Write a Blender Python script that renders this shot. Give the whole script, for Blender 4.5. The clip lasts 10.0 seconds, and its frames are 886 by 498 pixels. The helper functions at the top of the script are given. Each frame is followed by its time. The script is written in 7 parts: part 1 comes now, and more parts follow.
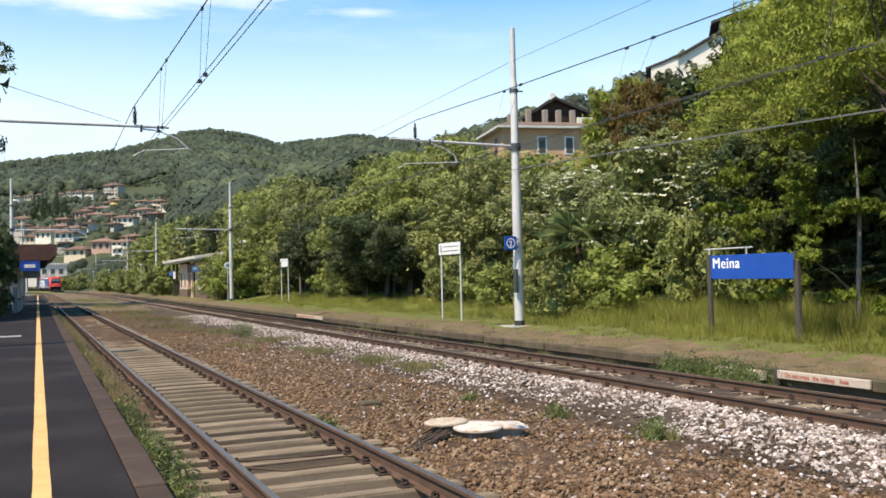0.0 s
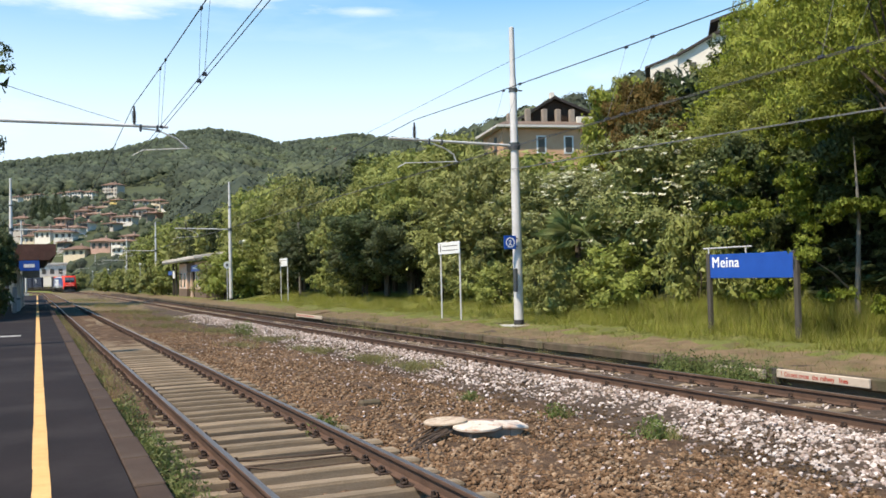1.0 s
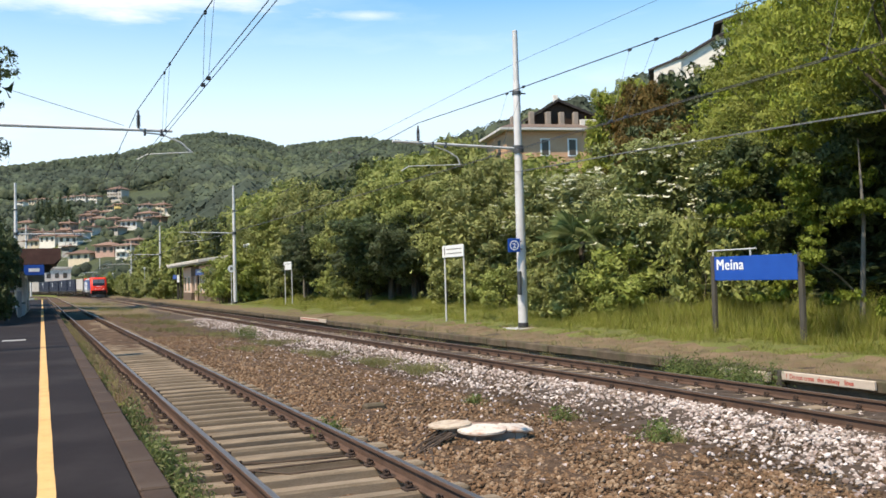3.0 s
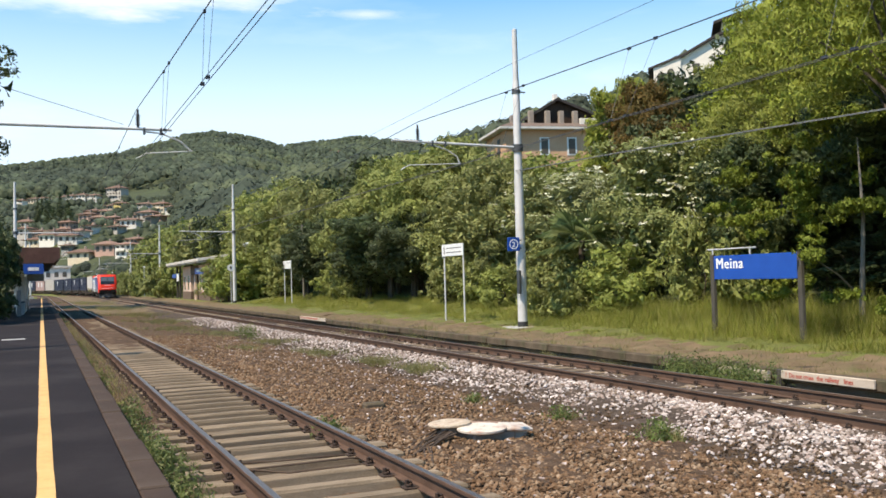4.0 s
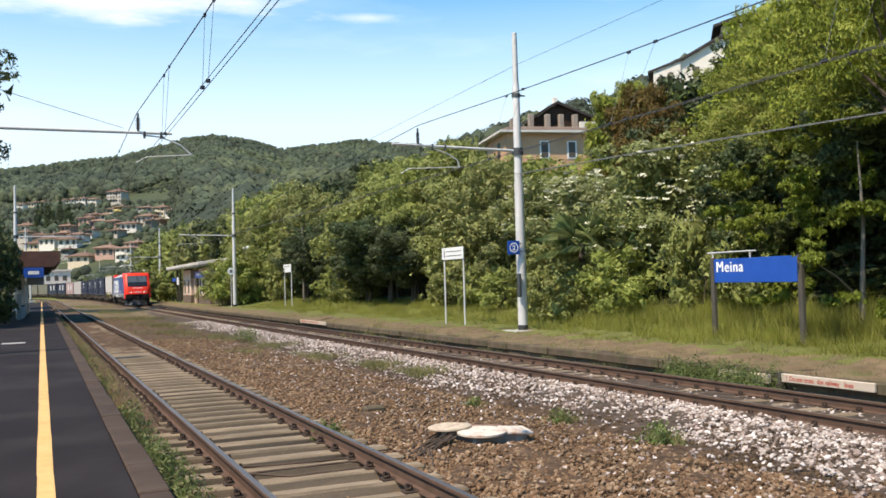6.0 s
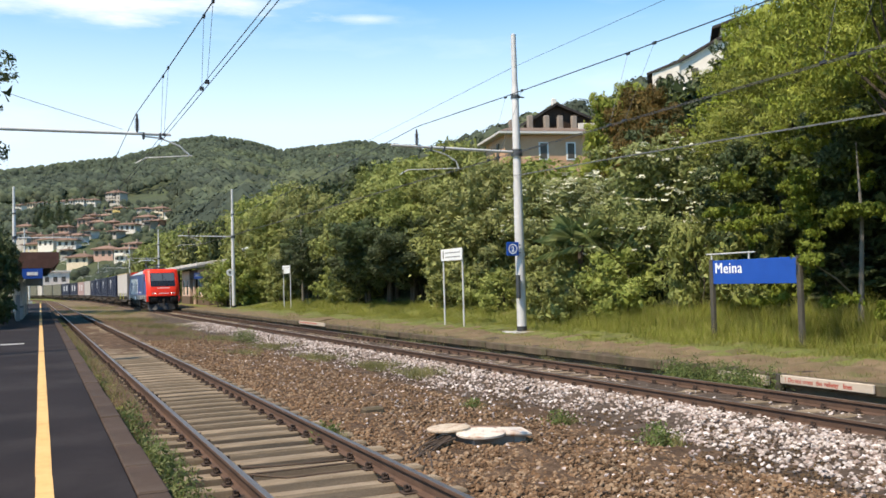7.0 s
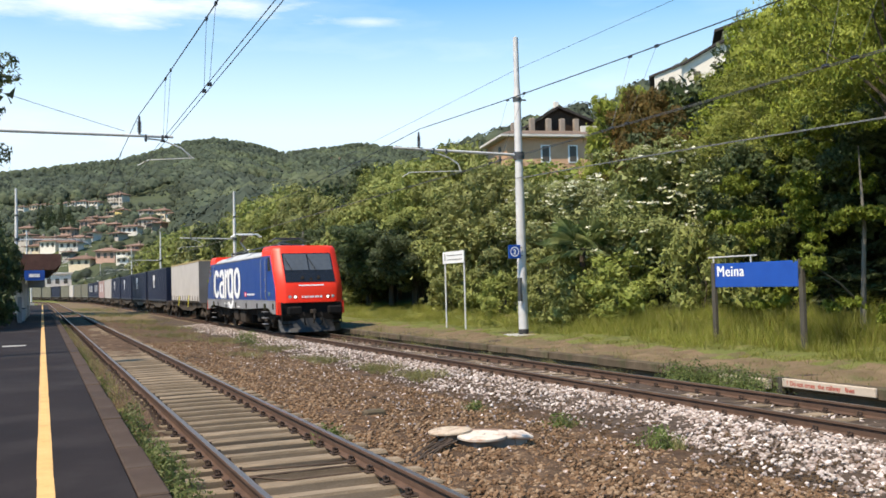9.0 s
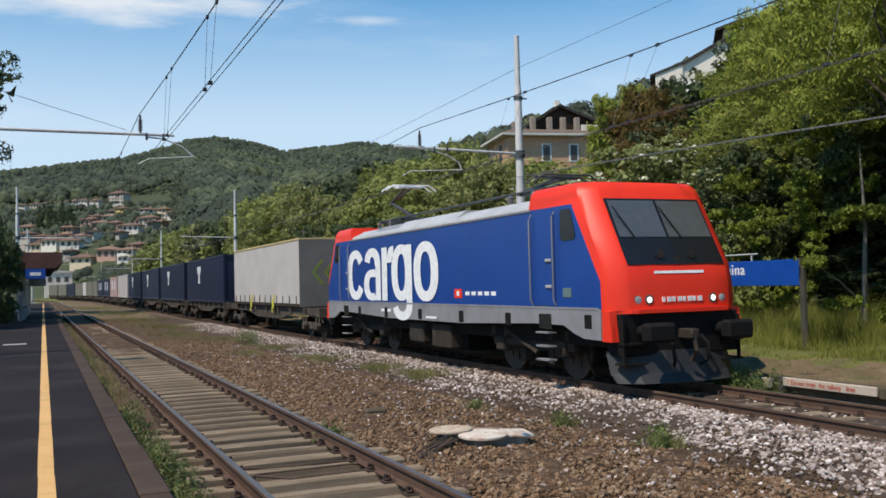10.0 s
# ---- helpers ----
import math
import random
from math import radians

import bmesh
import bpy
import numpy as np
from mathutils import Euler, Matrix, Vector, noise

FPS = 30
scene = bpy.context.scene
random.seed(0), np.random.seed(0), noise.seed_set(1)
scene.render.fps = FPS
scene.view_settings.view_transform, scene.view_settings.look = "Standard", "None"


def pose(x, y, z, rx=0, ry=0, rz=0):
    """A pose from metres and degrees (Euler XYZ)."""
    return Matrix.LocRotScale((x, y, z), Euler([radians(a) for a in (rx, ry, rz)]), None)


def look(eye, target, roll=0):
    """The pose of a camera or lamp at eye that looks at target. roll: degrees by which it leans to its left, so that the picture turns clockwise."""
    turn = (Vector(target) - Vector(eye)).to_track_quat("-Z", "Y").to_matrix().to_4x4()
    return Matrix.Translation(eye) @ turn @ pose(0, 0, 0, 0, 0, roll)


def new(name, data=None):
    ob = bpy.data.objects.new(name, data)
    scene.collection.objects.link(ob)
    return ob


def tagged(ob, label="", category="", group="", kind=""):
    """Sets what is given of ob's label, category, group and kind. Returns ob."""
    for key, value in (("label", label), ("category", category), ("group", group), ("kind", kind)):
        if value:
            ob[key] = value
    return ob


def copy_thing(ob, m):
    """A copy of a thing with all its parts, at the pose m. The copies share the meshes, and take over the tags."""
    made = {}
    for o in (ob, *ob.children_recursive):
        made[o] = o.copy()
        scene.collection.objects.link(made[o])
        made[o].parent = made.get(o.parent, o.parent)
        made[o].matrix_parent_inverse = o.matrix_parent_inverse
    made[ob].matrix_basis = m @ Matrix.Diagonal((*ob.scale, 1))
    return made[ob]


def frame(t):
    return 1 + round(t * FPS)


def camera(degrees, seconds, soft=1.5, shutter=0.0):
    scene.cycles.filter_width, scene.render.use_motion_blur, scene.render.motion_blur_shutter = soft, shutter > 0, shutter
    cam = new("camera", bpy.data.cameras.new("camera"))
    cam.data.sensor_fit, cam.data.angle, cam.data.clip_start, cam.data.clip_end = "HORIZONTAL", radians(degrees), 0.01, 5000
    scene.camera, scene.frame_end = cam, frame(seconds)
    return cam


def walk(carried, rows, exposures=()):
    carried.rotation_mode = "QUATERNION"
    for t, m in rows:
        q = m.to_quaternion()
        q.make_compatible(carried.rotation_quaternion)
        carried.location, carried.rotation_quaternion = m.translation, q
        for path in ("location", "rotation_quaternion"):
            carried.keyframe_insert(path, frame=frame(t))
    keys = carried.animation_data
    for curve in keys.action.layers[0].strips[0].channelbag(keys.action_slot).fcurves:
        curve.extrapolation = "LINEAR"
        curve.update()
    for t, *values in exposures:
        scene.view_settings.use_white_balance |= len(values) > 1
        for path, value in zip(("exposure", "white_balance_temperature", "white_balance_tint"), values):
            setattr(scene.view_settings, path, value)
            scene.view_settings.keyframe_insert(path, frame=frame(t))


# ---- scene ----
import functools

# ---------------------------------------------------------------- camera
cam = camera(51.65, 10.0, soft=1.62)
EYE = (0.0, 0.0, 1.847)
TURNS = [  # seconds, degrees turned to the right of the track, tilted up, leaning
    (0.0, 24.155, 1.643, -1.323), (0.5, 24.239, 1.563, -1.389), (1.0, 24.188, 1.602, -1.379), (1.5, 24.082, 1.539, -1.436),
    (2.0, 23.948, 1.63, -1.441), (2.5, 23.922, 1.826, -1.53), (3.2, 23.95, 1.79, -1.54), (4.0, 23.969, 1.733, -1.55),
    (4.5, 23.934, 1.629, -1.558), (5.0, 23.896, 1.711, -1.6), (5.5, 23.931, 1.888, -1.6), (6.2, 23.98, 1.96, -1.58),
    (7.0, 24.033, 2.025, -1.553), (7.5, 24.013, 1.966, -1.491), (8.0, 24.006, 1.966, -1.491), (8.5, 23.847, 1.978, -1.479),
    (9.0, 23.924, 2.193, -1.435), (9.5, 23.86, 2.248, -1.443), (10.0, 23.873, 2.112, -1.4)]
walk(cam, [(t, pose(*EYE, 90 + up, 0, -turn) @ pose(0, 0, 0, 0, 0, lean)) for t, turn, up, lean in TURNS],
     exposures=[(0.0, 0.37, 7050, 15), (9.2, 0.37, 7050, 15), (9.6, 0.13, 6900, 15), (10.0, -0.22, 6600, 14)])

# ---------------------------------------------------------------- sun and sky
SUN_ELEVATION, SUN_FROM = radians(57), radians(-110)  # the sun stands over the lake side, a little beyond the train
world = bpy.data.worlds.new("sky")
scene.world = world
world.use_nodes = True
wn, wl = world.node_tree.nodes, world.node_tree.links
sky = wn.new("ShaderNodeTexSky")
sky.sky_type, sky.sun_disc = "NISHITA", False
sky.sun_elevation, sky.sun_rotation = SUN_ELEVATION, SUN_FROM
sky.air_density, sky.dust_density, sky.ozone_density = 1.0, 0.2, 1.5
coord = wn.new("ShaderNodeTexCoord")
stretch = wn.new("ShaderNodeMapping")
stretch.inputs["Scale"].default_value = (1.1, 1.1, 5.5)
stretch.inputs["Location"].default_value = (0.75, 0.2, -0.07)
veil = wn.new("ShaderNodeTexNoise")
veil.inputs["Scale"].default_value, veil.inputs["Detail"].default_value, veil.inputs["Roughness"].default_value = 2.2, 8.0, 0.55
split = wn.new("ShaderNodeSeparateXYZ")
low = wn.new("ShaderNodeMapRange")  # haze and cloud thicken towards the horizon
for key, value in (("From Min", 0.34), ("From Max", 0.17), ("To Min", 0.02), ("To Max", 0.82)):
    low.inputs[key].default_value = value
bank = wn.new("ShaderNodeMapRange")
for key, value in (("From Min", 0.55), ("From Max", 0.8), ("To Min", 0.0), ("To Max", 0.3)):
    bank.inputs[key].default_value = value
both = wn.new("ShaderNodeMath")
both.operation, both.use_clamp = "ADD", True
clouds = wn.new("ShaderNodeMixRGB")
clouds.inputs["Color2"].default_value = (8.4, 9.3, 9.9, 1)
wl.new(coord.outputs["Generated"], stretch.inputs["Vector"])
wl.new(stretch.outputs["Vector"], veil.inputs["Vector"])
wl.new(coord.outputs["Generated"], split.inputs["Vector"])
wl.new(split.outputs["Z"], low.inputs["Value"])
wl.new(veil.outputs["Fac"], bank.inputs["Value"])
wl.new(low.outputs["Result"], both.inputs[0])
wl.new(bank.outputs["Result"], both.inputs[1])
last = None
fray = wn.new("ShaderNodeTexNoise")
fray.inputs["Scale"].default_value, fray.inputs["Detail"].default_value, fray.inputs["Roughness"].default_value = 7.0, 8.0, 0.6
wl.new(stretch.outputs["Vector"], fray.inputs["Vector"])
for centre, reach, most in (((.07, .965, .287), (.15, .15, .021), .95), ((.322, .905, .2785), (.03, .03, .0042), .5)):   # a long bank and a small puff
    away = wn.new("ShaderNodeVectorMath")
    away.operation, away.inputs[1].default_value = "SUBTRACT", centre
    wl.new(coord.outputs["Generated"], away.inputs[0])
    round_off = wn.new("ShaderNodeVectorMath")
    round_off.operation, round_off.inputs[1].default_value = "DIVIDE", reach
    wl.new(away.outputs["Vector"], round_off.inputs[0])
    span = wn.new("ShaderNodeVectorMath")
    span.operation = "LENGTH"
    wl.new(round_off.outputs["Vector"], span.inputs[0])
    frayed = wn.new("ShaderNodeMath")    # the edge is drawn out by drifts of its own
    frayed.operation, frayed.inputs[1].default_value = "MULTIPLY_ADD", -4.0
    wl.new(fray.outputs["Fac"], frayed.inputs[0])
    wl.new(span.outputs["Value"], frayed.inputs[2])
    puff = wn.new("ShaderNodeMapRange")
    for key, value in (("From Min", -0.75), ("From Max", -2.0), ("To Min", 0.0), ("To Max", most)):
        puff.inputs[key].default_value = value
    wl.new(frayed.outputs["Value"], puff.inputs["Value"])
    if last is None:
        last = puff
        continue
    joined = wn.new("ShaderNodeMath")
    joined.operation, joined.use_clamp = "ADD", True
    wl.new(last.outputs["Result"], joined.inputs[0])
    wl.new(puff.outputs["Result"], joined.inputs[1])
    wl.new(joined.outputs["Value"], clouds.inputs["Fac"])
haze = wn.new("ShaderNodeMixRGB")
haze.inputs["Color2"].default_value = (6.9, 8.8, 10.4, 1)
wl.new(both.outputs["Value"], haze.inputs["Fac"])
deep = wn.new("ShaderNodeHueSaturation")   # a clear sky after rain
deep.inputs["Saturation"].default_value, deep.inputs["Hue"].default_value, deep.inputs["Value"].default_value = 1.58, 0.49, 1.6
wl.new(sky.outputs["Color"], deep.inputs["Color"])
wl.new(deep.outputs["Color"], haze.inputs["Color1"])
wl.new(haze.outputs["Color"], clouds.inputs["Color1"])
wl.new(clouds.outputs["Color"], wn["Background"].inputs["Color"])
wn["Background"].inputs["Strength"].default_value = 0.105

sun = new("sun", bpy.data.lights.new("sun", "SUN"))
sun.data.energy, sun.data.angle, sun.data.color = 5.0, radians(0.6), (1.0, 0.925, 0.77)
sun.matrix_world = look((math.sin(SUN_FROM) * math.cos(SUN_ELEVATION) * 90, math.cos(SUN_FROM) * math.cos(SUN_ELEVATION) * 90,
                         math.sin(SUN_ELEVATION) * 90), (0, 0, 0))


# ---------------------------------------------------------------- mesh helpers
class Shape:
    """Vertices and faces gathered piece by piece; each face may name a material slot."""

    def __init__(self):
        self.v, self.f, self.m, self.smooth = [], [], [], []

    def add(self, verts, faces, slot=0, smooth=False, m=None):
        n = len(self.v)
        self.v += [tuple(m @ Vector(p)) for p in verts] if m is not None else [tuple(p) for p in verts]
        self.f += [tuple(i + n for i in f) for f in faces]
        self.m += [slot] * len(faces)
        self.smooth += [smooth] * len(faces)
        return self

    def box(self, x0, x1, y0, y1, z0, z1, bevel=0.0, slot=0, m=None):
        if bevel <= 0:
            v = [(x, y, z) for x in (x0, x1) for y in (y0, y1) for z in (z0, z1)]
            f = [(0, 1, 3, 2), (4, 6, 7, 5), (0, 4, 5, 1), (2, 3, 7, 6), (0, 2, 6, 4), (1, 5, 7, 3)]
            return self.add(v, f, slot, False, m)
        b = min(bevel, (x1 - x0) * .45, (y1 - y0) * .45, (z1 - z0) * .45)
        v, idx = [], {}
        for i, x in enumerate((x0, x1)):
            for j, y in enumerate((y0, y1)):
                for k, z in enumerate((z0, z1)):
                    sx, sy, sz = (b, -b)[i], (b, -b)[j], (b, -b)[k]
                    for a, p in enumerate(((x, y + sy, z + sz), (x + sx, y, z + sz), (x + sx, y + sy, z))):
                        idx[i, j, k, a] = len(v)
                        v.append(p)
        f = []
        q = lambda *ks: f.append(tuple(idx[k] for k in ks))
        for i in (0, 1):
            q((i, 0, 0, 0), (i, 0, 1, 0), (i, 1, 1, 0), (i, 1, 0, 0))
            q((0, i, 0, 1), (1, i, 0, 1), (1, i, 1, 1), (0, i, 1, 1))
            q((0, 0, i, 2), (0, 1, i, 2), (1, 1, i, 2), (1, 0, i, 2))
        for a in (0, 1):
            for c in (0, 1):
                q((0, a, c, 1), (0, a, c, 2), (1, a, c, 2), (1, a, c, 1))
                q((a, 0, c, 0), (a, 0, c, 2), (a, 1, c, 2), (a, 1, c, 0))
                q((a, c, 0, 0), (a, c, 0, 1), (a, c, 1, 1), (a, c, 1, 0))
                for e in (0, 1):
                    q((a, c, e, 0), (a, c, e, 1), (a, c, e, 2))
        return self.add(v, f, slot, False, m)

    def tube(self, points, radii, sides=8, slot=0, caps=True, m=None):
        """A round bar through the points."""
        points = [Vector(p) for p in points]
        radii = radii if isinstance(radii, (list, tuple)) else [radii] * len(points)
        v, f = [], []
        for i, p in enumerate(points):
            d = (points[min(i + 1, len(points) - 1)] - points[max(i - 1, 0)]).normalized()
            a = d.cross(Vector((0, 0, 1)) if abs(d.z) < .9 else Vector((1, 0, 0))).normalized()
            b = d.cross(a)
            for k in range(sides):
                t = math.tau * k / sides
                v.append(p + (a * math.cos(t) + b * math.sin(t)) * radii[i])
        for i in range(len(points) - 1):
            for k in range(sides):
                k2 = (k + 1) % sides
                f.append((i * sides + k, i * sides + k2, (i + 1) * sides + k2, (i + 1) * sides + k))
        if caps:
            f += [tuple(reversed(range(sides))), tuple(range((len(points) - 1) * sides, len(points) * sides))]
        return self.add(v, f, slot, True, m)

    def turned(self, profile, sides=16, slot=0, m=None, smooth=True):
        """A body of revolution about z from (radius, height) pairs."""
        v = [(r * math.cos(math.tau * k / sides), r * math.sin(math.tau * k / sides), z) for r, z in profile for k in range(sides)]
        f = [(i * sides + k, i * sides + (k + 1) % sides, (i + 1) * sides + (k + 1) % sides, (i + 1) * sides + k)
             for i in range(len(profile) - 1) for k in range(sides)]
        f += [tuple(reversed(range(sides))), tuple(range((len(profile) - 1) * sides, len(profile) * sides))]
        return self.add(v, f, slot, smooth, m)

    def prism(self, outline, a, b, axis="x", slot=0, m=None):
        """An outline of (u, v) pairs drawn out from a to b along an axis."""
        put = {"x": lambda s, u, w: (s, u, w), "y": lambda s, u, w: (u, s, w), "z": lambda s, u, w: (u, w, s)}[axis]
        n = len(outline)
        v = [put(s, *o) for s in (a, b) for o in outline]
        f = [(i, (i + 1) % n, n + (i + 1) % n, n + i) for i in range(n)] + [tuple(reversed(range(n))), tuple(range(n, 2 * n))]
        return self.add(v, f, slot, False, m)

    def data(self, name, *materials):
        me = bpy.data.meshes.new(name)
        me.from_pydata(self.v, [], self.f)
        for mt in materials:
            me.materials.append(mt)
        me.polygons.foreach_set("material_index", self.m)
        me.polygons.foreach_set("use_smooth", self.smooth)
        bm = bmesh.new()
        bm.from_mesh(me)
        bmesh.ops.recalc_face_normals(bm, faces=bm.faces)
        bm.to_mesh(me)
        bm.free()
        if any(self.smooth):
            me.set_sharp_from_angle(angle=radians(38))
        me.update()
        return me


def part(name, shape, material, parent=None, label="", at=None):
    """One mesh object under a thing or a part; shape is a Shape or mesh data that is shared."""
    mats = material if isinstance(material, (list, tuple)) else [material]
    me = shape.data(name, *mats) if isinstance(shape, Shape) else shape
    ob = new(name, me)
    if parent is not None:
        ob.parent = parent
    if at is not None:
        ob.matrix_basis = at
    if label:
        ob["label"] = label
    return ob


def empty(name, at, label="", category="", group="", kind=""):
    ob = new(name)
    ob.empty_display_size = 0.2
    ob.matrix_basis = at
    return tagged(ob, label, category, group, kind)


def big_mesh(name, verts, sides, materials, slots=None, facing=None):
    """A mesh of many separate faces, all with the same count of corners, in the order of verts. facing: soft normals, one a face."""
    verts = np.asarray(verts, dtype=np.float32).reshape(-1, 3)
    me = bpy.data.meshes.new(name)
    n = len(verts)
    me.vertices.add(n)
    me.vertices.foreach_set("co", verts.ravel())
    me.loops.add(n)
    me.loops.foreach_set("vertex_index", np.arange(n, dtype=np.int32))
    me.polygons.add(n // sides)
    me.polygons.foreach_set("loop_start", np.arange(0, n, sides, dtype=np.int32))
    for mt in materials:
        me.materials.append(mt)
    if slots is not None:
        me.polygons.foreach_set("material_index", np.asarray(slots, dtype=np.int32))
    me.update(calc_edges=True)
    if facing is not None:
        me.polygons.foreach_set("use_smooth", np.ones(n // sides, dtype=bool))
        me.normals_split_custom_set(np.repeat(facing, sides, axis=0).tolist())
    return me


def indexed_mesh(name, verts, faces, material, smooth=False):
    """A mesh from arrays of corners and of equal-sided faces."""
    verts, faces = np.asarray(verts, dtype=np.float32), np.asarray(faces, dtype=np.int32)
    me = bpy.data.meshes.new(name)
    me.vertices.add(len(verts))
    me.vertices.foreach_set("co", verts.ravel())
    me.loops.add(faces.size)
    me.loops.foreach_set("vertex_index", faces.ravel())
    me.polygons.add(len(faces))
    me.polygons.foreach_set("loop_start", np.arange(0, faces.size, faces.shape[1], dtype=np.int32))
    me.polygons.foreach_set("use_smooth", np.full(len(faces), smooth))
    for mt in material if isinstance(material, (list, tuple)) else [material]:
        me.materials.append(mt)
    me.update(calc_edges=True)
    return me


def lettering(text, height, depth=0.004, bold=0.0, narrow=1.0, apart=1.0):
    """Letters as a mesh Shape that lies in x, y and faces +z; height is that of a capital."""
    cu = bpy.data.curves.new("letters", "FONT")
    cu.body, cu.extrude, cu.offset, cu.resolution_u = text, depth / 2, bold, 12 if height > .5 else 4
    cu.size, cu.space_character = height / 0.73, apart
    ob = new("letters", cu)
    me = ob.evaluated_get(bpy.context.evaluated_depsgraph_get()).to_mesh()
    s = Shape()
    s.add([(v.co.x * narrow, v.co.y, v.co.z) for v in me.vertices], [tuple(p.vertices) for p in me.polygons])
    bpy.data.objects.remove(ob)
    bpy.data.curves.remove(cu)
    return s


# ---------------------------------------------------------------- materials
@functools.lru_cache(maxsize=None)
def surface(name, a, b, scale=3.0, fine=40.0, rough=0.8, bump=0.3, metal=0.0, stain=None, stain_scale=0.8, stain_amount=0.45,
            stretch=(1, 1, 1), each=0.0, space="Object", relief=0.01):
    """A worn surface: two colours in broad drifts, fine grain, stains with an outline of their own, relief."""
    mt = bpy.data.materials.new(name)
    mt.use_nodes = True
    n, l = mt.node_tree.nodes, mt.node_tree.links
    bs = n["Principled BSDF"]
    tc = n.new("ShaderNodeTexCoord")
    mp = n.new("ShaderNodeMapping")
    mp.inputs["Scale"].default_value = stretch
    l.new(tc.outputs[space], mp.inputs["Vector"])
    def tex(s, d=6.0, r=0.6):
        t = n.new("ShaderNodeTexNoise")
        t.inputs["Scale"].default_value, t.inputs["Detail"].default_value, t.inputs["Roughness"].default_value = s, d, r
        l.new(mp.outputs["Vector"], t.inputs["Vector"])
        return t
    broad, grain = tex(scale), tex(fine, 4.0, 0.7)
    add = n.new("ShaderNodeMath")
    add.operation = "MULTIPLY_ADD"
    l.new(grain.outputs["Fac"], add.inputs[0])
    add.inputs[1].default_value = 0.7
    l.new(broad.outputs["Fac"], add.inputs[2])
    spread = n.new("ShaderNodeMapRange")
    for key, value in (("From Min", 0.6), ("From Max", 1.1)):
        spread.inputs[key].default_value = value
    l.new(add.outputs["Value"], spread.inputs["Value"])
    mix = n.new("ShaderNodeMixRGB")
    mix.inputs["Color1"].default_value, mix.inputs["Color2"].default_value = (*a, 1), (*b, 1)
    l.new(spread.outputs["Result"], mix.inputs["Fac"])
    out = mix.outputs["Color"]
    if stain:
        sp = tex(stain_scale, 8.0, 0.65)
        sm = n.new("ShaderNodeMapRange")
        for key, value in (("From Min", 0.5), ("From Max", 0.66), ("To Max", stain_amount)):
            sm.inputs[key].default_value = value
        l.new(sp.outputs["Fac"], sm.inputs["Value"])
        m2 = n.new("ShaderNodeMixRGB")
        m2.inputs["Color2"].default_value = (*stain, 1)
        l.new(sm.outputs["Result"], m2.inputs["Fac"])
        l.new(out, m2.inputs["Color1"])
        out = m2.outputs["Color"]
    if each:
        oi = n.new("ShaderNodeObjectInfo")
        mr = n.new("ShaderNodeMapRange")
        mr.inputs["To Min"].default_value, mr.inputs["To Max"].default_value = 1 - each, 1 + each
        l.new(oi.outputs["Random"], mr.inputs["Value"])
        hs = n.new("ShaderNodeHueSaturation")
        l.new(mr.outputs["Result"], hs.inputs["Value"])
        l.new(out, hs.inputs["Color"])
        out = hs.outputs["Color"]
    l.new(out, bs.inputs["Base Color"])
    bs.inputs["Metallic"].default_value = metal
    if rough > .65 and not metal:   # dusty, porous stuff hardly mirrors
        bs.inputs["Specular IOR Level"].default_value = .15
    rr = n.new("ShaderNodeMapRange")
    rr.inputs["To Min"].default_value, rr.inputs["To Max"].default_value = max(rough - .12, .03), min(rough + .1, 1)
    l.new(broad.outputs["Fac"], rr.inputs["Value"])
    l.new(rr.outputs["Result"], bs.inputs["Roughness"])
    if bump:
        bp = n.new("ShaderNodeBump")
        bp.inputs["Strength"].default_value, bp.inputs["Distance"].default_value = bump, relief
        l.new(add.outputs["Value"], bp.inputs["Height"])
        l.new(bp.outputs["Normal"], bs.inputs["Normal"])
    return mt


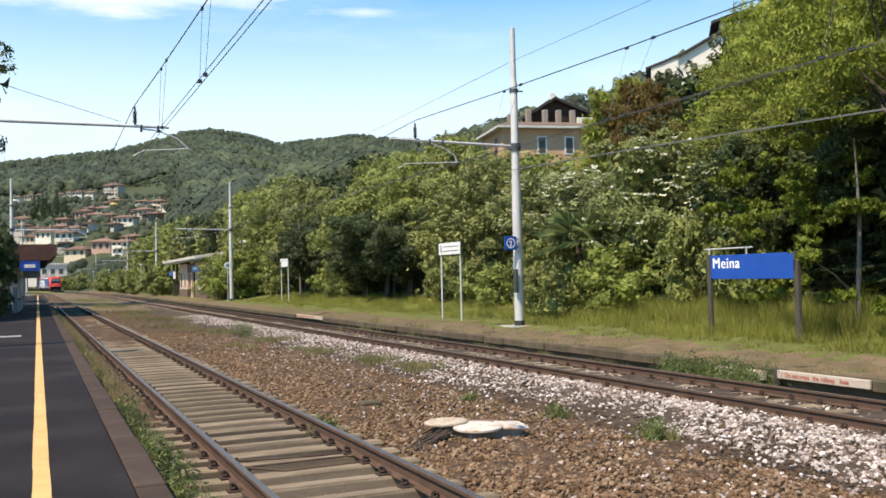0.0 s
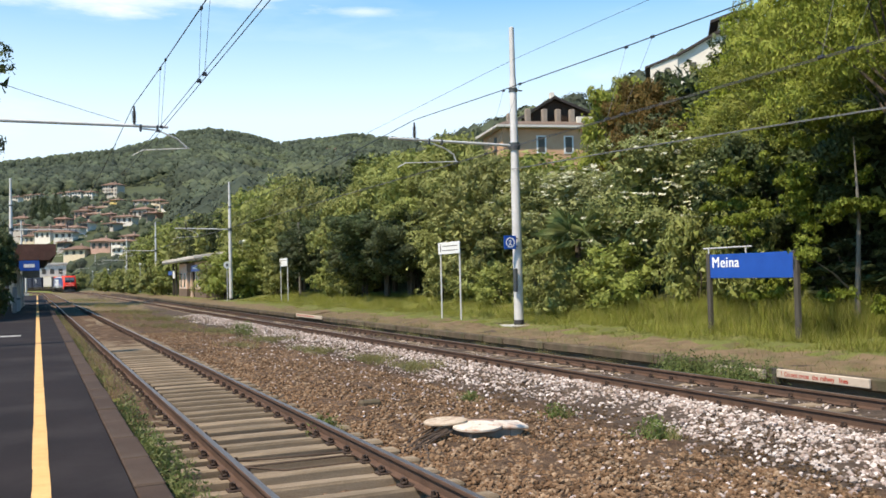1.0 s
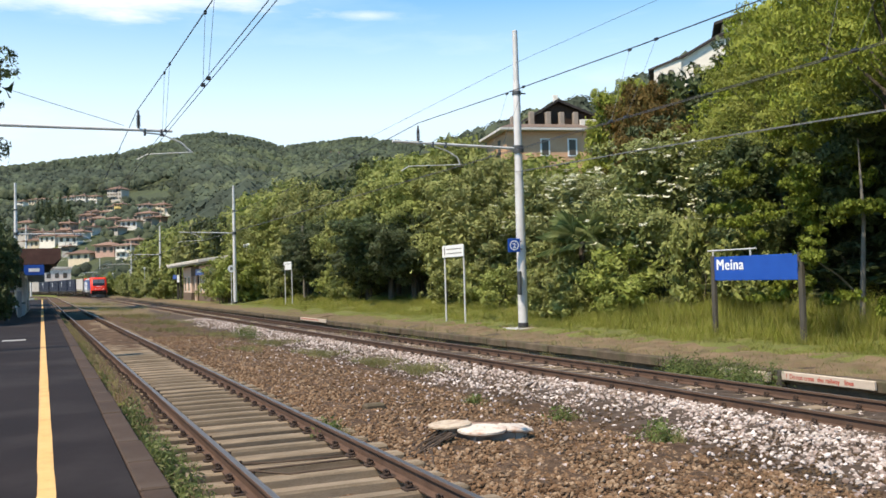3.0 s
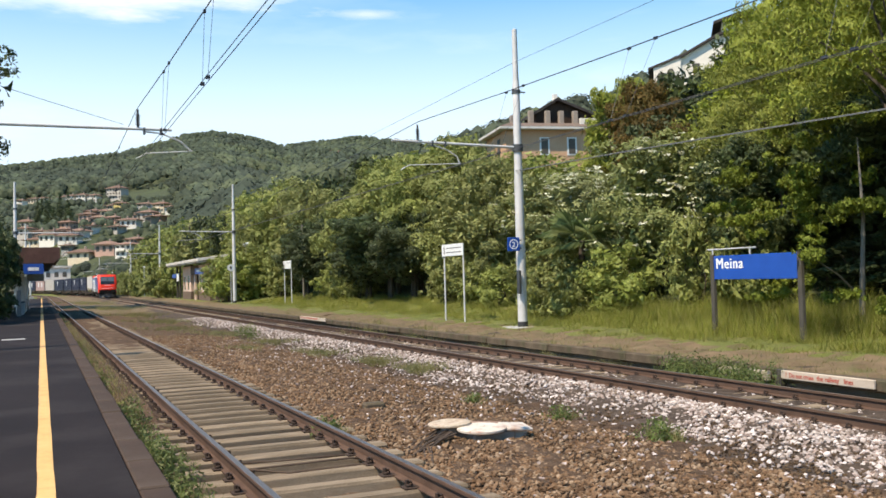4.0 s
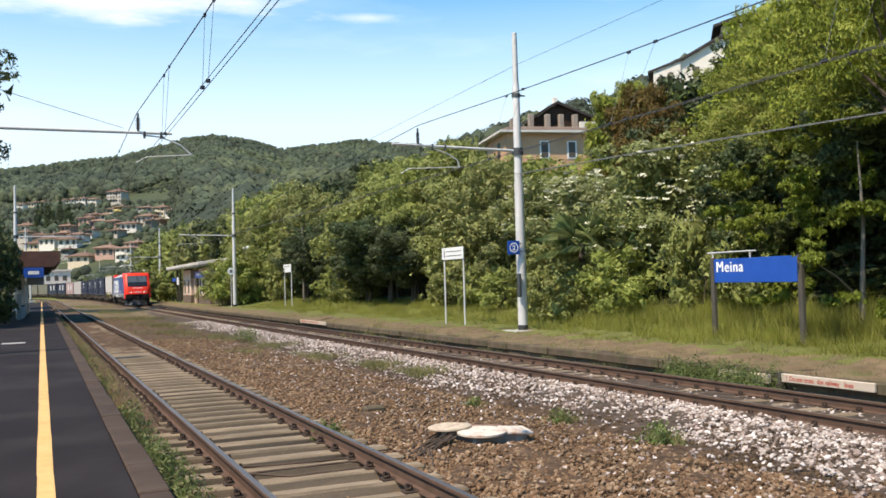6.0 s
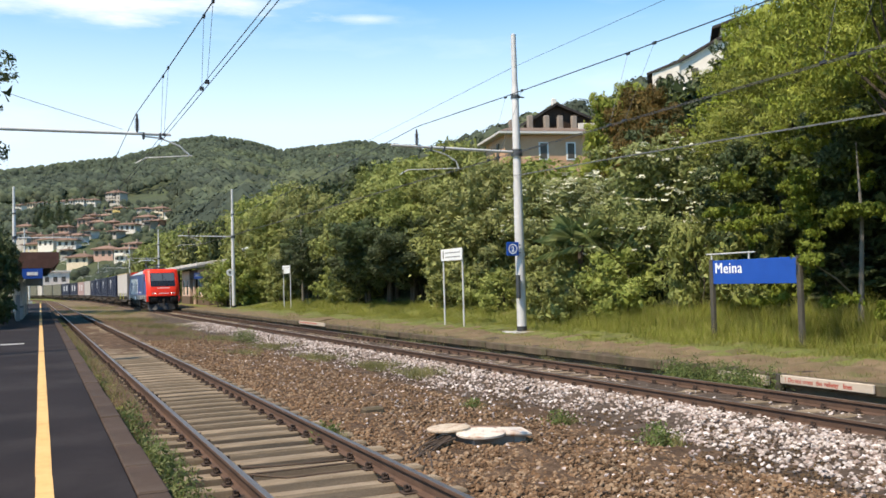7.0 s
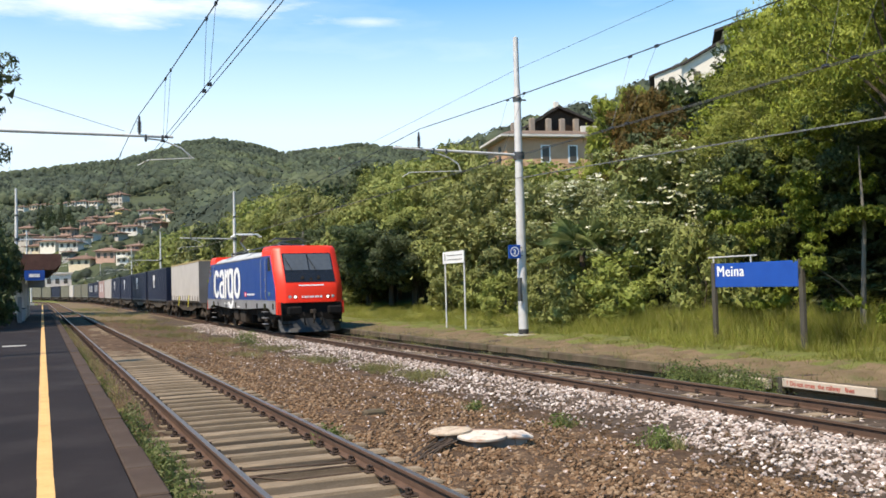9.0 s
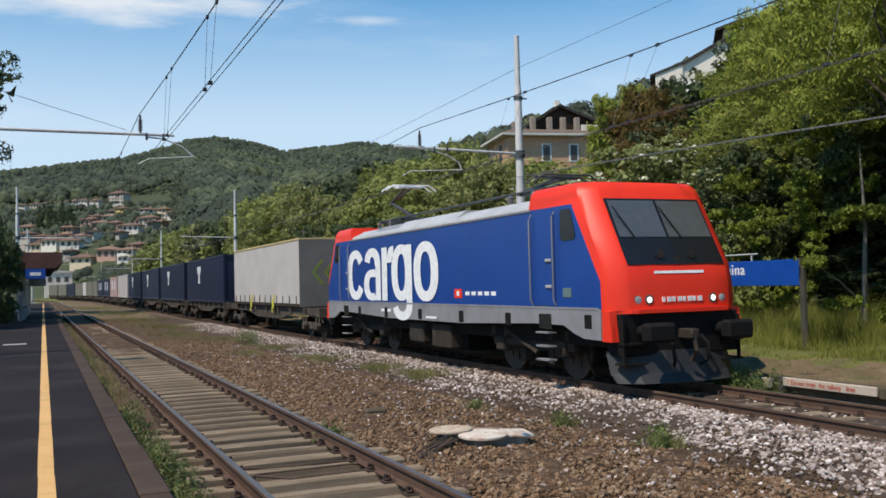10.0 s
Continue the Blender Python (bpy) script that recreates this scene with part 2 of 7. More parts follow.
@functools.lru_cache(maxsize=None)
def pieces(name, colours, rough=0.85, glow_through=0.0, grain=30.0, shift=0.25):
    """For joined small pieces: each island takes its own mix of the colours. glow_through: light that passes a leaf."""
    mt = bpy.data.materials.new(name)
    mt.use_nodes = True
    n, l = mt.node_tree.nodes, mt.node_tree.links
    bs = n["Principled BSDF"]
    ge = n.new("ShaderNodeNewGeometry")
    ramp = n.new("ShaderNodeValToRGB")
    ramp.color_ramp.elements.remove(ramp.color_ramp.elements[1])
    ramp.color_ramp.elements[0].color = (*colours[0], 1)
    for i, c in enumerate(colours[1:]):
        ramp.color_ramp.elements.new((i + 1) / (len(colours) - 1)).color = (*c, 1)
    l.new(ge.outputs["Random Per Island"], ramp.inputs["Fac"])
    tc = n.new("ShaderNodeTexCoord")
    nz = n.new("ShaderNodeTexNoise")
    nz.inputs["Scale"].default_value = grain
    nz.inputs["Detail"].default_value = 4.0
    l.new(tc.outputs["Object"], nz.inputs["Vector"])
    mr = n.new("ShaderNodeMapRange")
    for key, value in (("From Min", 0.3), ("From Max", 0.7), ("To Min", 1 - shift), ("To Max", 1 + shift)):
        mr.inputs[key].default_value = value
    l.new(nz.outputs["Fac"], mr.inputs["Value"])
    hs = n.new("ShaderNodeHueSaturation")
    l.new(mr.outputs["Result"], hs.inputs["Value"])
    l.new(ramp.outputs["Color"], hs.inputs["Color"])
    oi = n.new("ShaderNodeObjectInfo")   # no two plants are quite the same green
    for key, lo, hi in (("Hue", .497, .513), ("Saturation", .96, 1.12)):
        tw = n.new("ShaderNodeMapRange")
        tw.inputs["To Min"].default_value, tw.inputs["To Max"].default_value = lo, hi
        l.new(oi.outputs["Random"], tw.inputs["Value"])
        l.new(tw.outputs["Result"], hs.inputs[key])
    l.new(hs.outputs["Color"], bs.inputs["Base Color"])
    bs.inputs["Roughness"].default_value, bs.inputs["Specular IOR Level"].default_value = rough, .2
    if glow_through:
        tr = n.new("ShaderNodeBsdfTranslucent")
        l.new(hs.outputs["Color"], tr.inputs["Color"])
        mx = n.new("ShaderNodeMixShader")
        mx.inputs["Fac"].default_value = glow_through
        l.new(bs.outputs["BSDF"], mx.inputs[1])
        l.new(tr.outputs["BSDF"], mx.inputs[2])
        l.new(mx.outputs["Shader"], n["Material Output"].inputs["Surface"])
    return mt


def plain(name, colour, rough=0.5, metal=0.0, emit=0.0):
    return _plain(name, colour, rough, metal, emit)


@functools.lru_cache(maxsize=None)
def _plain(name, colour, rough, metal, emit):
    mt = bpy.data.materials.new(name)
    mt.use_nodes = True
    n, l = mt.node_tree.nodes, mt.node_tree.links
    bs = n["Principled BSDF"]
    tc = n.new("ShaderNodeTexCoord")
    nz = n.new("ShaderNodeTexNoise")
    nz.inputs["Scale"].default_value, nz.inputs["Detail"].default_value = 6.0, 6.0
    l.new(tc.outputs["Object"], nz.inputs["Vector"])
    mr = n.new("ShaderNodeMapRange")
    for key, value in (("From Min", 0.3), ("From Max", 0.7), ("To Min", 0.88), ("To Max", 1.08)):
        mr.inputs[key].default_value = value
    l.new(nz.outputs["Fac"], mr.inputs["Value"])
    hs = n.new("ShaderNodeHueSaturation")
    hs.inputs["Color"].default_value = (*colour, 1)
    l.new(mr.outputs["Result"], hs.inputs["Value"])
    l.new(hs.outputs["Color"], bs.inputs["Base Color"])
    bs.inputs["Roughness"].default_value, bs.inputs["Metallic"].default_value = rough, metal
    if emit:
        bs.inputs["Emission Color"].default_value, bs.inputs["Emission Strength"].default_value = (*colour, 1), emit
    return mt


ASPHALT = surface("asphalt", (0.0135, 0.01, 0.01), (0.027, 0.0205, 0.0203), 0.7, 120.0, 0.97, 0.35, stain=(0.045, 0.039, 0.037), stain_scale=0.35, stain_amount=0.5, relief=0.004)
YELLOW = surface("yellow_paint", (0.62, 0.35, 0.12), (0.74, 0.45, 0.19), 3.0, 90.0, 0.7, 0.2, stain=(0.35, 0.22, 0.08), stain_scale=2.5, stain_amount=0.4, relief=0.002)
KERB = surface("kerb_stone", (0.043, 0.028, 0.021), (0.085, 0.057, 0.042), 2.5, 90.0, 0.88, 0.4, stain=(0.09, 0.073, 0.058), stain_scale=1.5, each=0.12, relief=0.005)
RAIL_RUST = surface("rail_rust", (0.07, 0.042, 0.03), (0.14, 0.085, 0.06), 4.0, 60.0, 0.8, 0.3, stain=(0.05, 0.035, 0.03), stain_scale=2.0, relief=0.003)
RAIL_TOP = surface("rail_running_face", (0.13, 0.09, 0.068), (0.21, 0.155, 0.122), 2.0, 60.0, 0.36, 0.05, metal=0.6, relief=0.001)
RAIL_TOP_OLD = surface("rail_running_face_dull", (0.17, 0.135, 0.105), (0.26, 0.21, 0.165), 2.0, 60.0, 0.5, 0.05, metal=0.7, relief=0.001)
SLEEPER = surface("sleeper_weathered", (0.155, 0.115, 0.075), (0.31, 0.24, 0.168), 3.0, 70.0, 0.9, 0.6, stain=(0.12, 0.085, 0.055), stain_scale=2.2, each=0.18, relief=0.008, stretch=(0.5, 2.2, 2))
IRON = surface("rusty_iron", (0.035, 0.026, 0.022), (0.085, 0.055, 0.04), 8.0, 90.0, 0.8, 0.4, relief=0.003)
BALLAST = surface("ballast_soil", (0.062, 0.036, 0.022), (0.175, 0.112, 0.07), 4.0, 16.0, 0.95, 1.0, stain=(0.06, 0.042, 0.028), stain_scale=0.9, stain_amount=0.5, relief=0.06)
BALLAST_PALE = surface("ballast_pale", (0.036, 0.025, 0.018), (0.12, 0.09, 0.07), 5.0, 22.0, 0.95, 0.9, stain=(0.1, 0.07, 0.05), stain_scale=1.2, stain_amount=0.6, relief=0.03)
TURF = surface("turf", (0.1, 0.12, 0.03), (0.19, 0.195, 0.06), 1.2, 18.0, 0.95, 0.9, stain=(0.14, 0.105, 0.065), stain_scale=0.6, stain_amount=0.6, relief=0.05)
DIRT = surface("trodden_dirt", (0.115, 0.078, 0.044), (0.23, 0.165, 0.1), 1.6, 40.0, 0.95, 0.6, stain=(0.1, 0.105, 0.04), stain_scale=1.3, stain_amount=0.8, relief=0.02)
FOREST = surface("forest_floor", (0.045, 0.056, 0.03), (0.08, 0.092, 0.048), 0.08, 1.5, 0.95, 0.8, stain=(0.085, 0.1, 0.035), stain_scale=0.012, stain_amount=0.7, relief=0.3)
CONCRETE = surface("concrete", (0.3, 0.29, 0.27), (0.46, 0.45, 0.42), 1.2, 50.0, 0.85, 0.4, stain=(0.2, 0.18, 0.16), stain_scale=1.0, relief=0.004)
OLD_STONE = surface("old_stone", (0.075, 0.056, 0.038), (0.155, 0.12, 0.083), 2.2, 40.0, 0.92, 0.7, stain=(0.06, 0.065, 0.03), stain_scale=1.5, stain_amount=0.6, each=0.15, relief=0.015)
GALVANISED = surface("galvanised_steel", (0.5, 0.49, 0.48), (0.64, 0.63, 0.62), 2.0, 40.0, 0.6, 0.1, metal=0.1, stain=(0.42, 0.4, 0.38), stain_scale=1.2, relief=0.002)
DARK_STEEL = surface("dark_steel", (0.05, 0.055, 0.06), (0.09, 0.1, 0.105), 3.0, 50.0, 0.6, 0.1, metal=0.4, relief=0.002)
WIRE = plain("wire", (0.05, 0.055, 0.065), 0.5, 0.6)
COPPER = plain("weathered_copper", (0.13, 0.12, 0.115), 0.5, 0.5)
ALUMINIUM = plain("dull_aluminium", (0.2, 0.2, 0.19), 0.6, 0.3)
BARK = surface("bark", (0.05, 0.04, 0.03), (0.12, 0.1, 0.08), 4.0, 30.0, 0.95, 0.9, stretch=(1, 1, 0.25), relief=0.03)
PALE_BARK = surface("pale_bark", (0.13, 0.12, 0.1), (0.22, 0.2, 0.17), 4.0, 30.0, 0.95, 0.8, stretch=(1, 1, 0.25), relief=0.02)
LEAF = pieces("leaves_green", ((0.18, 0.206, 0.055), (0.241, 0.265, 0.073), (0.312, 0.328, 0.111), (0.198, 0.223, 0.062)), 0.6, 0.14, 0.7)
LEAF_OLIVE = pieces("leaves_olive", ((0.181, 0.195, 0.058), (0.234, 0.247, 0.078), (0.299, 0.304, 0.12), (0.151, 0.17, 0.05)), 0.6, 0.14, 0.9)
LEAF_GREY = pieces("leaves_grey_green", ((0.158, 0.181, 0.064), (0.216, 0.236, 0.085), (0.284, 0.296, 0.123), (0.136, 0.159, 0.054)), 0.55, 0.14, 0.8)
# Tuned darker so that trees set in hollows stand in for shade.
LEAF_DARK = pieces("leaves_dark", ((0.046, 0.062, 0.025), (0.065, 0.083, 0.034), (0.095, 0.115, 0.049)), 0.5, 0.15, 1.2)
LEAF_YELLOW = pieces("leaves_yellow_green", ((0.176, 0.205, 0.033), (0.225, 0.253, 0.042), (0.292, 0.31, 0.066), (0.194, 0.221, 0.038)), 0.6, 0.14, 0.9)
# The acacia yellow-green darkened by over a third, painting shade onto the sprays.
LEAF_ACACIA_SHADED = pieces("leaves_acacia_shaded", ((0.105, 0.128, 0.024), (0.14, 0.16, 0.031), (0.19, 0.203, 0.048), (0.118, 0.14, 0.028)), 0.6, 0.14, 0.9)
LEAF_RUST = pieces("leaves_rusty", ((0.1, 0.08, 0.027), (0.155, 0.088, 0.032), (0.075, 0.076, 0.026)), 0.6, 0.25, 1.0)
# Greens shifted to blue-grey: haze of the distance painted into the leaves.
LEAF_FAR_HAZED = pieces("leaves_far_wood_hazed", ((0.061, 0.078, 0.05), (0.067, 0.084, 0.054), (0.075, 0.091, 0.057), (0.056, 0.074, 0.05)), 0.85, 0.1, 0.06, 0.5)
LEAF_FAR_DARK_HAZED = pieces("leaves_far_dark_hazed", ((0.044, 0.057, 0.041), (0.051, 0.065, 0.046), (0.058, 0.071, 0.049)), 0.85, 0.1, 0.06, 0.4)
LEAF_FAR_PALE_HAZED = pieces("leaves_far_pale_hazed", ((0.083, 0.102, 0.055), (0.092, 0.11, 0.061), (0.101, 0.118, 0.066)), 0.85, 0.1, 0.06, 0.4)
FLOWER = pieces("flowers_cream", ((0.55, 0.55, 0.4), (0.72, 0.7, 0.55)), 0.7, 0.2, 2.0)
GRASS = pieces("grass_blades", ((0.194, 0.231, 0.045), (0.239, 0.261, 0.059), (0.297, 0.296, 0.086), (0.36, 0.322, 0.144)), 0.7, 0.55, 0.6)
DRY_GRASS = pieces("grass_dry", ((0.17, 0.17, 0.06), (0.21, 0.2, 0.075), (0.27, 0.24, 0.11), (0.32, 0.28, 0.15)), 0.8, 0.4, 0.6)
WEED = pieces("weed_leaves", ((0.085, 0.112, 0.034), (0.135, 0.165, 0.055), (0.21, 0.225, 0.1)), 0.6, 0.3, 1.0)
STONES_BROWN = pieces("stones_brown", ((0.086, 0.048, 0.028), (0.162, 0.093, 0.056), (0.232, 0.143, 0.09), (0.124, 0.068, 0.04), (0.302, 0.211, 0.146), (0.194, 0.119, 0.073)), 0.92, 0.0, 20.0)
STONES_SOIL = pieces("soil_crumbs", ((0.05, 0.03, 0.019), (0.085, 0.052, 0.034), (0.13, 0.084, 0.056), (0.066, 0.04, 0.026)), 0.95, 0.0, 20.0)
STONES_PALE = pieces("stones_pale", ((0.25, 0.182, 0.16), (0.44, 0.364, 0.335), (0.7, 0.616, 0.58), (0.1, 0.065, 0.048), (0.54, 0.463, 0.425), (0.16, 0.108, 0.085), (0.34, 0.261, 0.235)), 0.9, 0.0, 20.0)


# ---------------------------------------------------------------- the lie of the land
TRACK_1, TRACK_2 = 2.61, 10.79      # centre lines of the two tracks
RAIL_1, RAIL_2 = 0.0, -0.17         # heights of their running faces
BEND_FROM, RADIUS = 178.0, 640.0    # both tracks turn towards the lake beyond the station
CX = TRACK_2 - RADIUS


def along(s, x):
    """The place and the turn at s metres along a line that runs at x beside the tracks."""
    if s <= BEND_FROM:
        return x, s, 0.0
    a, r = (s - BEND_FROM) / RADIUS, RADIUS + x - TRACK_2
    return CX + r * math.cos(a), BEND_FROM + r * math.sin(a), a


def smooth(t):
    t = np.clip(t, 0, 1)
    return t * t * (3 - 2 * t)


def beside(x, y):
    return np.where(y > BEND_FROM, np.hypot(x - CX, np.maximum(y - BEND_FROM, 0)) - RADIUS + TRACK_2, x)


PROFILE_U = [-900, -60, -9, -6, -4.2, -4.0, 0.9, 1.02, 1.3, 3.45, 3.64, 4.6, 7.0, 8.3, 9.3, 12.2, 12.5, 12.56, 15, 17, 19, 24, 30, 40, 52, 62, 80, 94, 112, 150, 300, 900]
PROFILE_Z = [-6, -2.5, -0.3, 0.0, 0.0, -0.5, -0.5, -0.36, -0.285, -0.28, -0.23, -0.28, -0.36, -0.42, -0.345, -0.355, -0.46, -0.03, 0.07, 0.14, 0.5, 2.0, 4.0, 7.6, 12.5, 16.5, 21.5, 26, 32.5, 42, 66, 110]
RIDGE_A = [-0.6, -0.1, -0.03, 0.023, 0.066, 0.105, 0.151, 0.175, 0.218, 0.249, 0.295, 0.335, 0.4, 0.5, 0.8]
RIDGE_E = [0.05, 0.1, 0.1175, 0.1235, 0.1305, 0.1415, 0.157, 0.161, 0.156, 0.148, 0.154, 0.16, 0.158, 0.165, 0.18]
SLOPE_Y = [260, 330, 430, 600, 800, 1200, 2000]
SLOPE_F = [0.0, 0.2, 0.48, 0.66, 0.76, 0.87, 1.0]


def land(x, y):
    """Height of the ground."""
    x, y = np.asarray(x, dtype=float), np.asarray(y, dtype=float)
    u = beside(x, y)
    near = np.interp(u, PROFILE_U, PROFILE_Z)
    yy = np.maximum(y, 1.0)
    rise = np.minimum(yy, 2000) * np.interp(x / yy, RIDGE_A, RIDGE_E) * np.interp(yy, SLOPE_Y, SLOPE_F)
    rise = rise * np.where(yy > 2000, np.clip(1 - (yy - 2000) / 2500, 0, 1), 1)
    rise = rise * np.maximum(np.clip((u - 16) / 30, 0, 1), smooth((yy - 330) / 190))   # the line keeps its level bed
    bumps = 9 * np.sin(x / 97 + 1) * np.sin(y / 131) * smooth((yy - 500) / 600)
    packed = (u > TRACK_1 - .72) & (u < TRACK_1 + .72) & (y > 26)   # trodden earth covers the sleepers
    shoulder = (u > .98) & (u < 1.75) & (y > 11)   # soil and weeds lie over the sleeper ends by the platform
    near = np.where(shoulder, near + .2 * smooth((y - 11) / 5), near)
    near = np.where(packed, -.33 + .17 * smooth((y - 25) / 9), near)
    return np.maximum(near, np.where(yy > 262, rise + bumps * (yy < 1850), -99)) + np.where(u > 26, 0.5 * np.sin(x / 7.0) * np.sin(y / 9.0 + 1), 0)


def build_ground():
    xs = np.unique(np.concatenate([[1.88, 1.9, 3.32, 3.34, -1500, -900, -500, -300, -200, -120], np.arange(-80, -10, 10), np.arange(-9, 0.5, 1.5),
                                   [0.7, 0.9, 1.02, 1.16, 1.3], np.arange(1.6, 9.4, 0.3), np.arange(9.4, 12.3, 0.48),
                                   [12.5, 12.56], np.arange(12.9, 20, 0.5), np.arange(20, 70, 2.5), np.arange(70, 200, 10),
                                   np.arange(200, 1600, 40)]))
    ys = np.unique(np.concatenate([np.arange(-300, -20, 40), np.arange(-20, 3, 2), np.arange(3, 45, 0.35), np.arange(45, 130, 2.5),
                                   np.arange(130, 420, 8), np.arange(420, 2600, 35), [2900, 3300, 3800, 4300]]))
    X, Y = np.meshgrid(xs, ys)
    Z = land(X, Y)
    U = beside(X, Y)
    rng = np.random.default_rng(4)
    rough = np.where((U > 1.3) & (U < 12.2), 0.022, np.where(U > 13.2, 0.03, 0.0))
    Z = Z + rng.normal(0, 1, Z.shape) * rough * (Y < 60)
    nx, ny = len(xs), len(ys)
    i = np.arange(nx * ny).reshape(ny, nx)
    F = np.stack([i[:-1, :-1], i[:-1, 1:], i[1:, 1:], i[1:, :-1]], -1).reshape(-1, 4)
    uc = (U[:-1, :-1] + U[1:, 1:]).ravel() / 2 + rng.normal(0, 0.35, (nx - 1) * (ny - 1))
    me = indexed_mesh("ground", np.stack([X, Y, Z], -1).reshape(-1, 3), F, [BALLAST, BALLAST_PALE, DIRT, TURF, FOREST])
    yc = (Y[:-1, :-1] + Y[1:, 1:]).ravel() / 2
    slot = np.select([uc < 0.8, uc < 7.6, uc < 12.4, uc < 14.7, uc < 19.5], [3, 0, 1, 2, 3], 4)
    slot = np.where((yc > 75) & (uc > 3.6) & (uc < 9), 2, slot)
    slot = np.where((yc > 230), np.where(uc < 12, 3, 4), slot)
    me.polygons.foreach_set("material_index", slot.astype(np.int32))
    me.update()
    tagged(new("ground", me), "brown ballast, trodden earth and wooded hillside behind the station", "ground", kind="structure")


build_ground()

# ---------------------------------------------------------------- platforms
PLATFORM_TOP = 0.2


def build_platform_1():
    # turned a quarter of a degree towards the track to fit the camera's view
    top = part("platform_1", Shape().box(-4.0, 0.73, -14, 150, -0.55, PLATFORM_TOP, 0.01), ASPHALT)
    top.matrix_basis = Matrix.Translation((0, 9, 0)) @ pose(0, 0, 0, 0, 0, -.24) @ Matrix.Translation((0, -9, 0))
    tagged(top, "dark asphalt station platform with a stone edge", "platform", kind="structure")
    s = Shape()
    rng = random.Random(3)
    y = -12.0
    while y < 148:  # the line is worn unevenly along both sides
        s.add([(-0.02 + rng.uniform(-.004, .004), y, PLATFORM_TOP + .004), (0.12 + rng.uniform(-.004, .004), y, PLATFORM_TOP + .004),
               (0.12 + rng.uniform(-.004, .004), y + 1, PLATFORM_TOP + .004), (-0.02 + rng.uniform(-.004, .004), y + 1, PLATFORM_TOP + .004)], [(0, 1, 2, 3)])
        y += 1.0
    part("safety_line", s, YELLOW, top, "worn yellow safety line")
    variants = []
    for k in range(4):
        r = random.Random(20 + k)
        h = PLATFORM_TOP + r.uniform(-.012, .006)
        variants.append(Shape().box(0.74, 0.985 + r.uniform(-.008, .012), 0.008, 1.232, -0.2, h, 0.015).data("kerbstone", KERB))
    for k in range(130):
        part("kerbstone", variants[(k * 7) % 4], KERB, top, at=pose(0, -12 + k * 1.24, 0))
    part("platform_wall", Shape().box(0.74, 0.93, -12, 148, -0.54, -0.205), OLD_STONE, top, "dark stone wall below the platform edge")


def build_platform_2():
    rng = random.Random(8)
    edge = empty("platform_2", pose(0, 0, 0), "low overgrown far platform with an old stone edge", "platform", kind="structure")
    variants = []
    for k in range(5):
        r = random.Random(50 + k)
        variants.append((Shape().box(12.36 + r.uniform(-.03, .02), 12.62, 0.0, 1.199, -0.2, -0.005 + r.uniform(-.008, .006), 0.02).data("edge_stone", OLD_STONE),
                         Shape().box(12.45 + r.uniform(-.015, .015), 12.7, -0.002, 1.198, -0.55, -0.19, 0.006).data("wall_stone", OLD_STONE)))
    for k in range(110):
        a, b = variants[rng.randrange(5)]
        part("edge_stone", a, OLD_STONE, edge, at=pose(rng.uniform(-.02, .02), 2 + k * 1.2, rng.uniform(-.012, .0), 0, 0, rng.uniform(-.3, .3)))
        part("wall_stone", b, OLD_STONE, edge, at=pose(0, 2 + k * 1.2, 0))


build_platform_1()
build_platform_2()

# ---------------------------------------------------------------- tracks
RAIL_OUTLINE = [(-.075, -.172), (.075, -.172), (.075, -.16), (.012, -.14), (.009, -.05), (.036, -.035), (.036, -.006), (.03, 0), (-.03, 0), (-.036, -.006),
                (-.036, -.035), (-.009, -.05), (-.012, -.14), (-.075, -.16)]


def rail_shape(x, top):
    s = Shape()
    stations = [-20, 60, BEND_FROM] + [BEND_FROM + 8 * k for k in range(1, 46)]
    n = len(RAIL_OUTLINE)
    v = []
    for d in stations:
        for o, z in RAIL_OUTLINE:
            px, py, _ = along(d, x + o)
            v.append((px, py, top + z))
    faces = [(i * n + k, i * n + (k + 1) % n, (i + 1) * n + (k + 1) % n, (i + 1) * n + k) for i in range(len(stations) - 1) for k in range(n)]
    s.add(v, faces)
    s.m = [1 if (f % n) == 7 else 0 for f in range(len(faces))]
    return s


def sleeper_data(seed, drop):
    r = random.Random(seed)
    s = Shape()
    w, l = 0.12 + r.uniform(-.006, .006), 1.27 + r.uniform(-.03, .03)
    s.box(-l, l, -w, w, -0.3, drop, 0.022)
    s.v = [(x + r.uniform(-.008, .008), y + r.uniform(-.008, .008), z + r.uniform(-.005, .005)) for x, y, z in s.v]
    return s.data("sleeper", SLEEPER)


def chair_shape(s, m=None):
    """A cast rail chair with its two coach screws and spring clips."""
    s.box(-.17, .17, -.075, .075, 0, .022, .005, 0, m)
    for e in (-1, 1):
        s.box(e * .115 - .028, e * .115 + .028, -.04, .04, .022, .05, .01, 0, m)
        s.tube([(e * .13, 0, .03), (e * .13, 0, .085)], .018, 6, 0, True, m)
        s.tube([(e * .085, -.03, .045), (e * .1, -.045, .075), (e * .1, .045, .075), (e * .085, .03, .045)], .011, 5, 0, True, m)
    return s


CHAIR = chair_shape(Shape()).data("rail_chair", IRON)


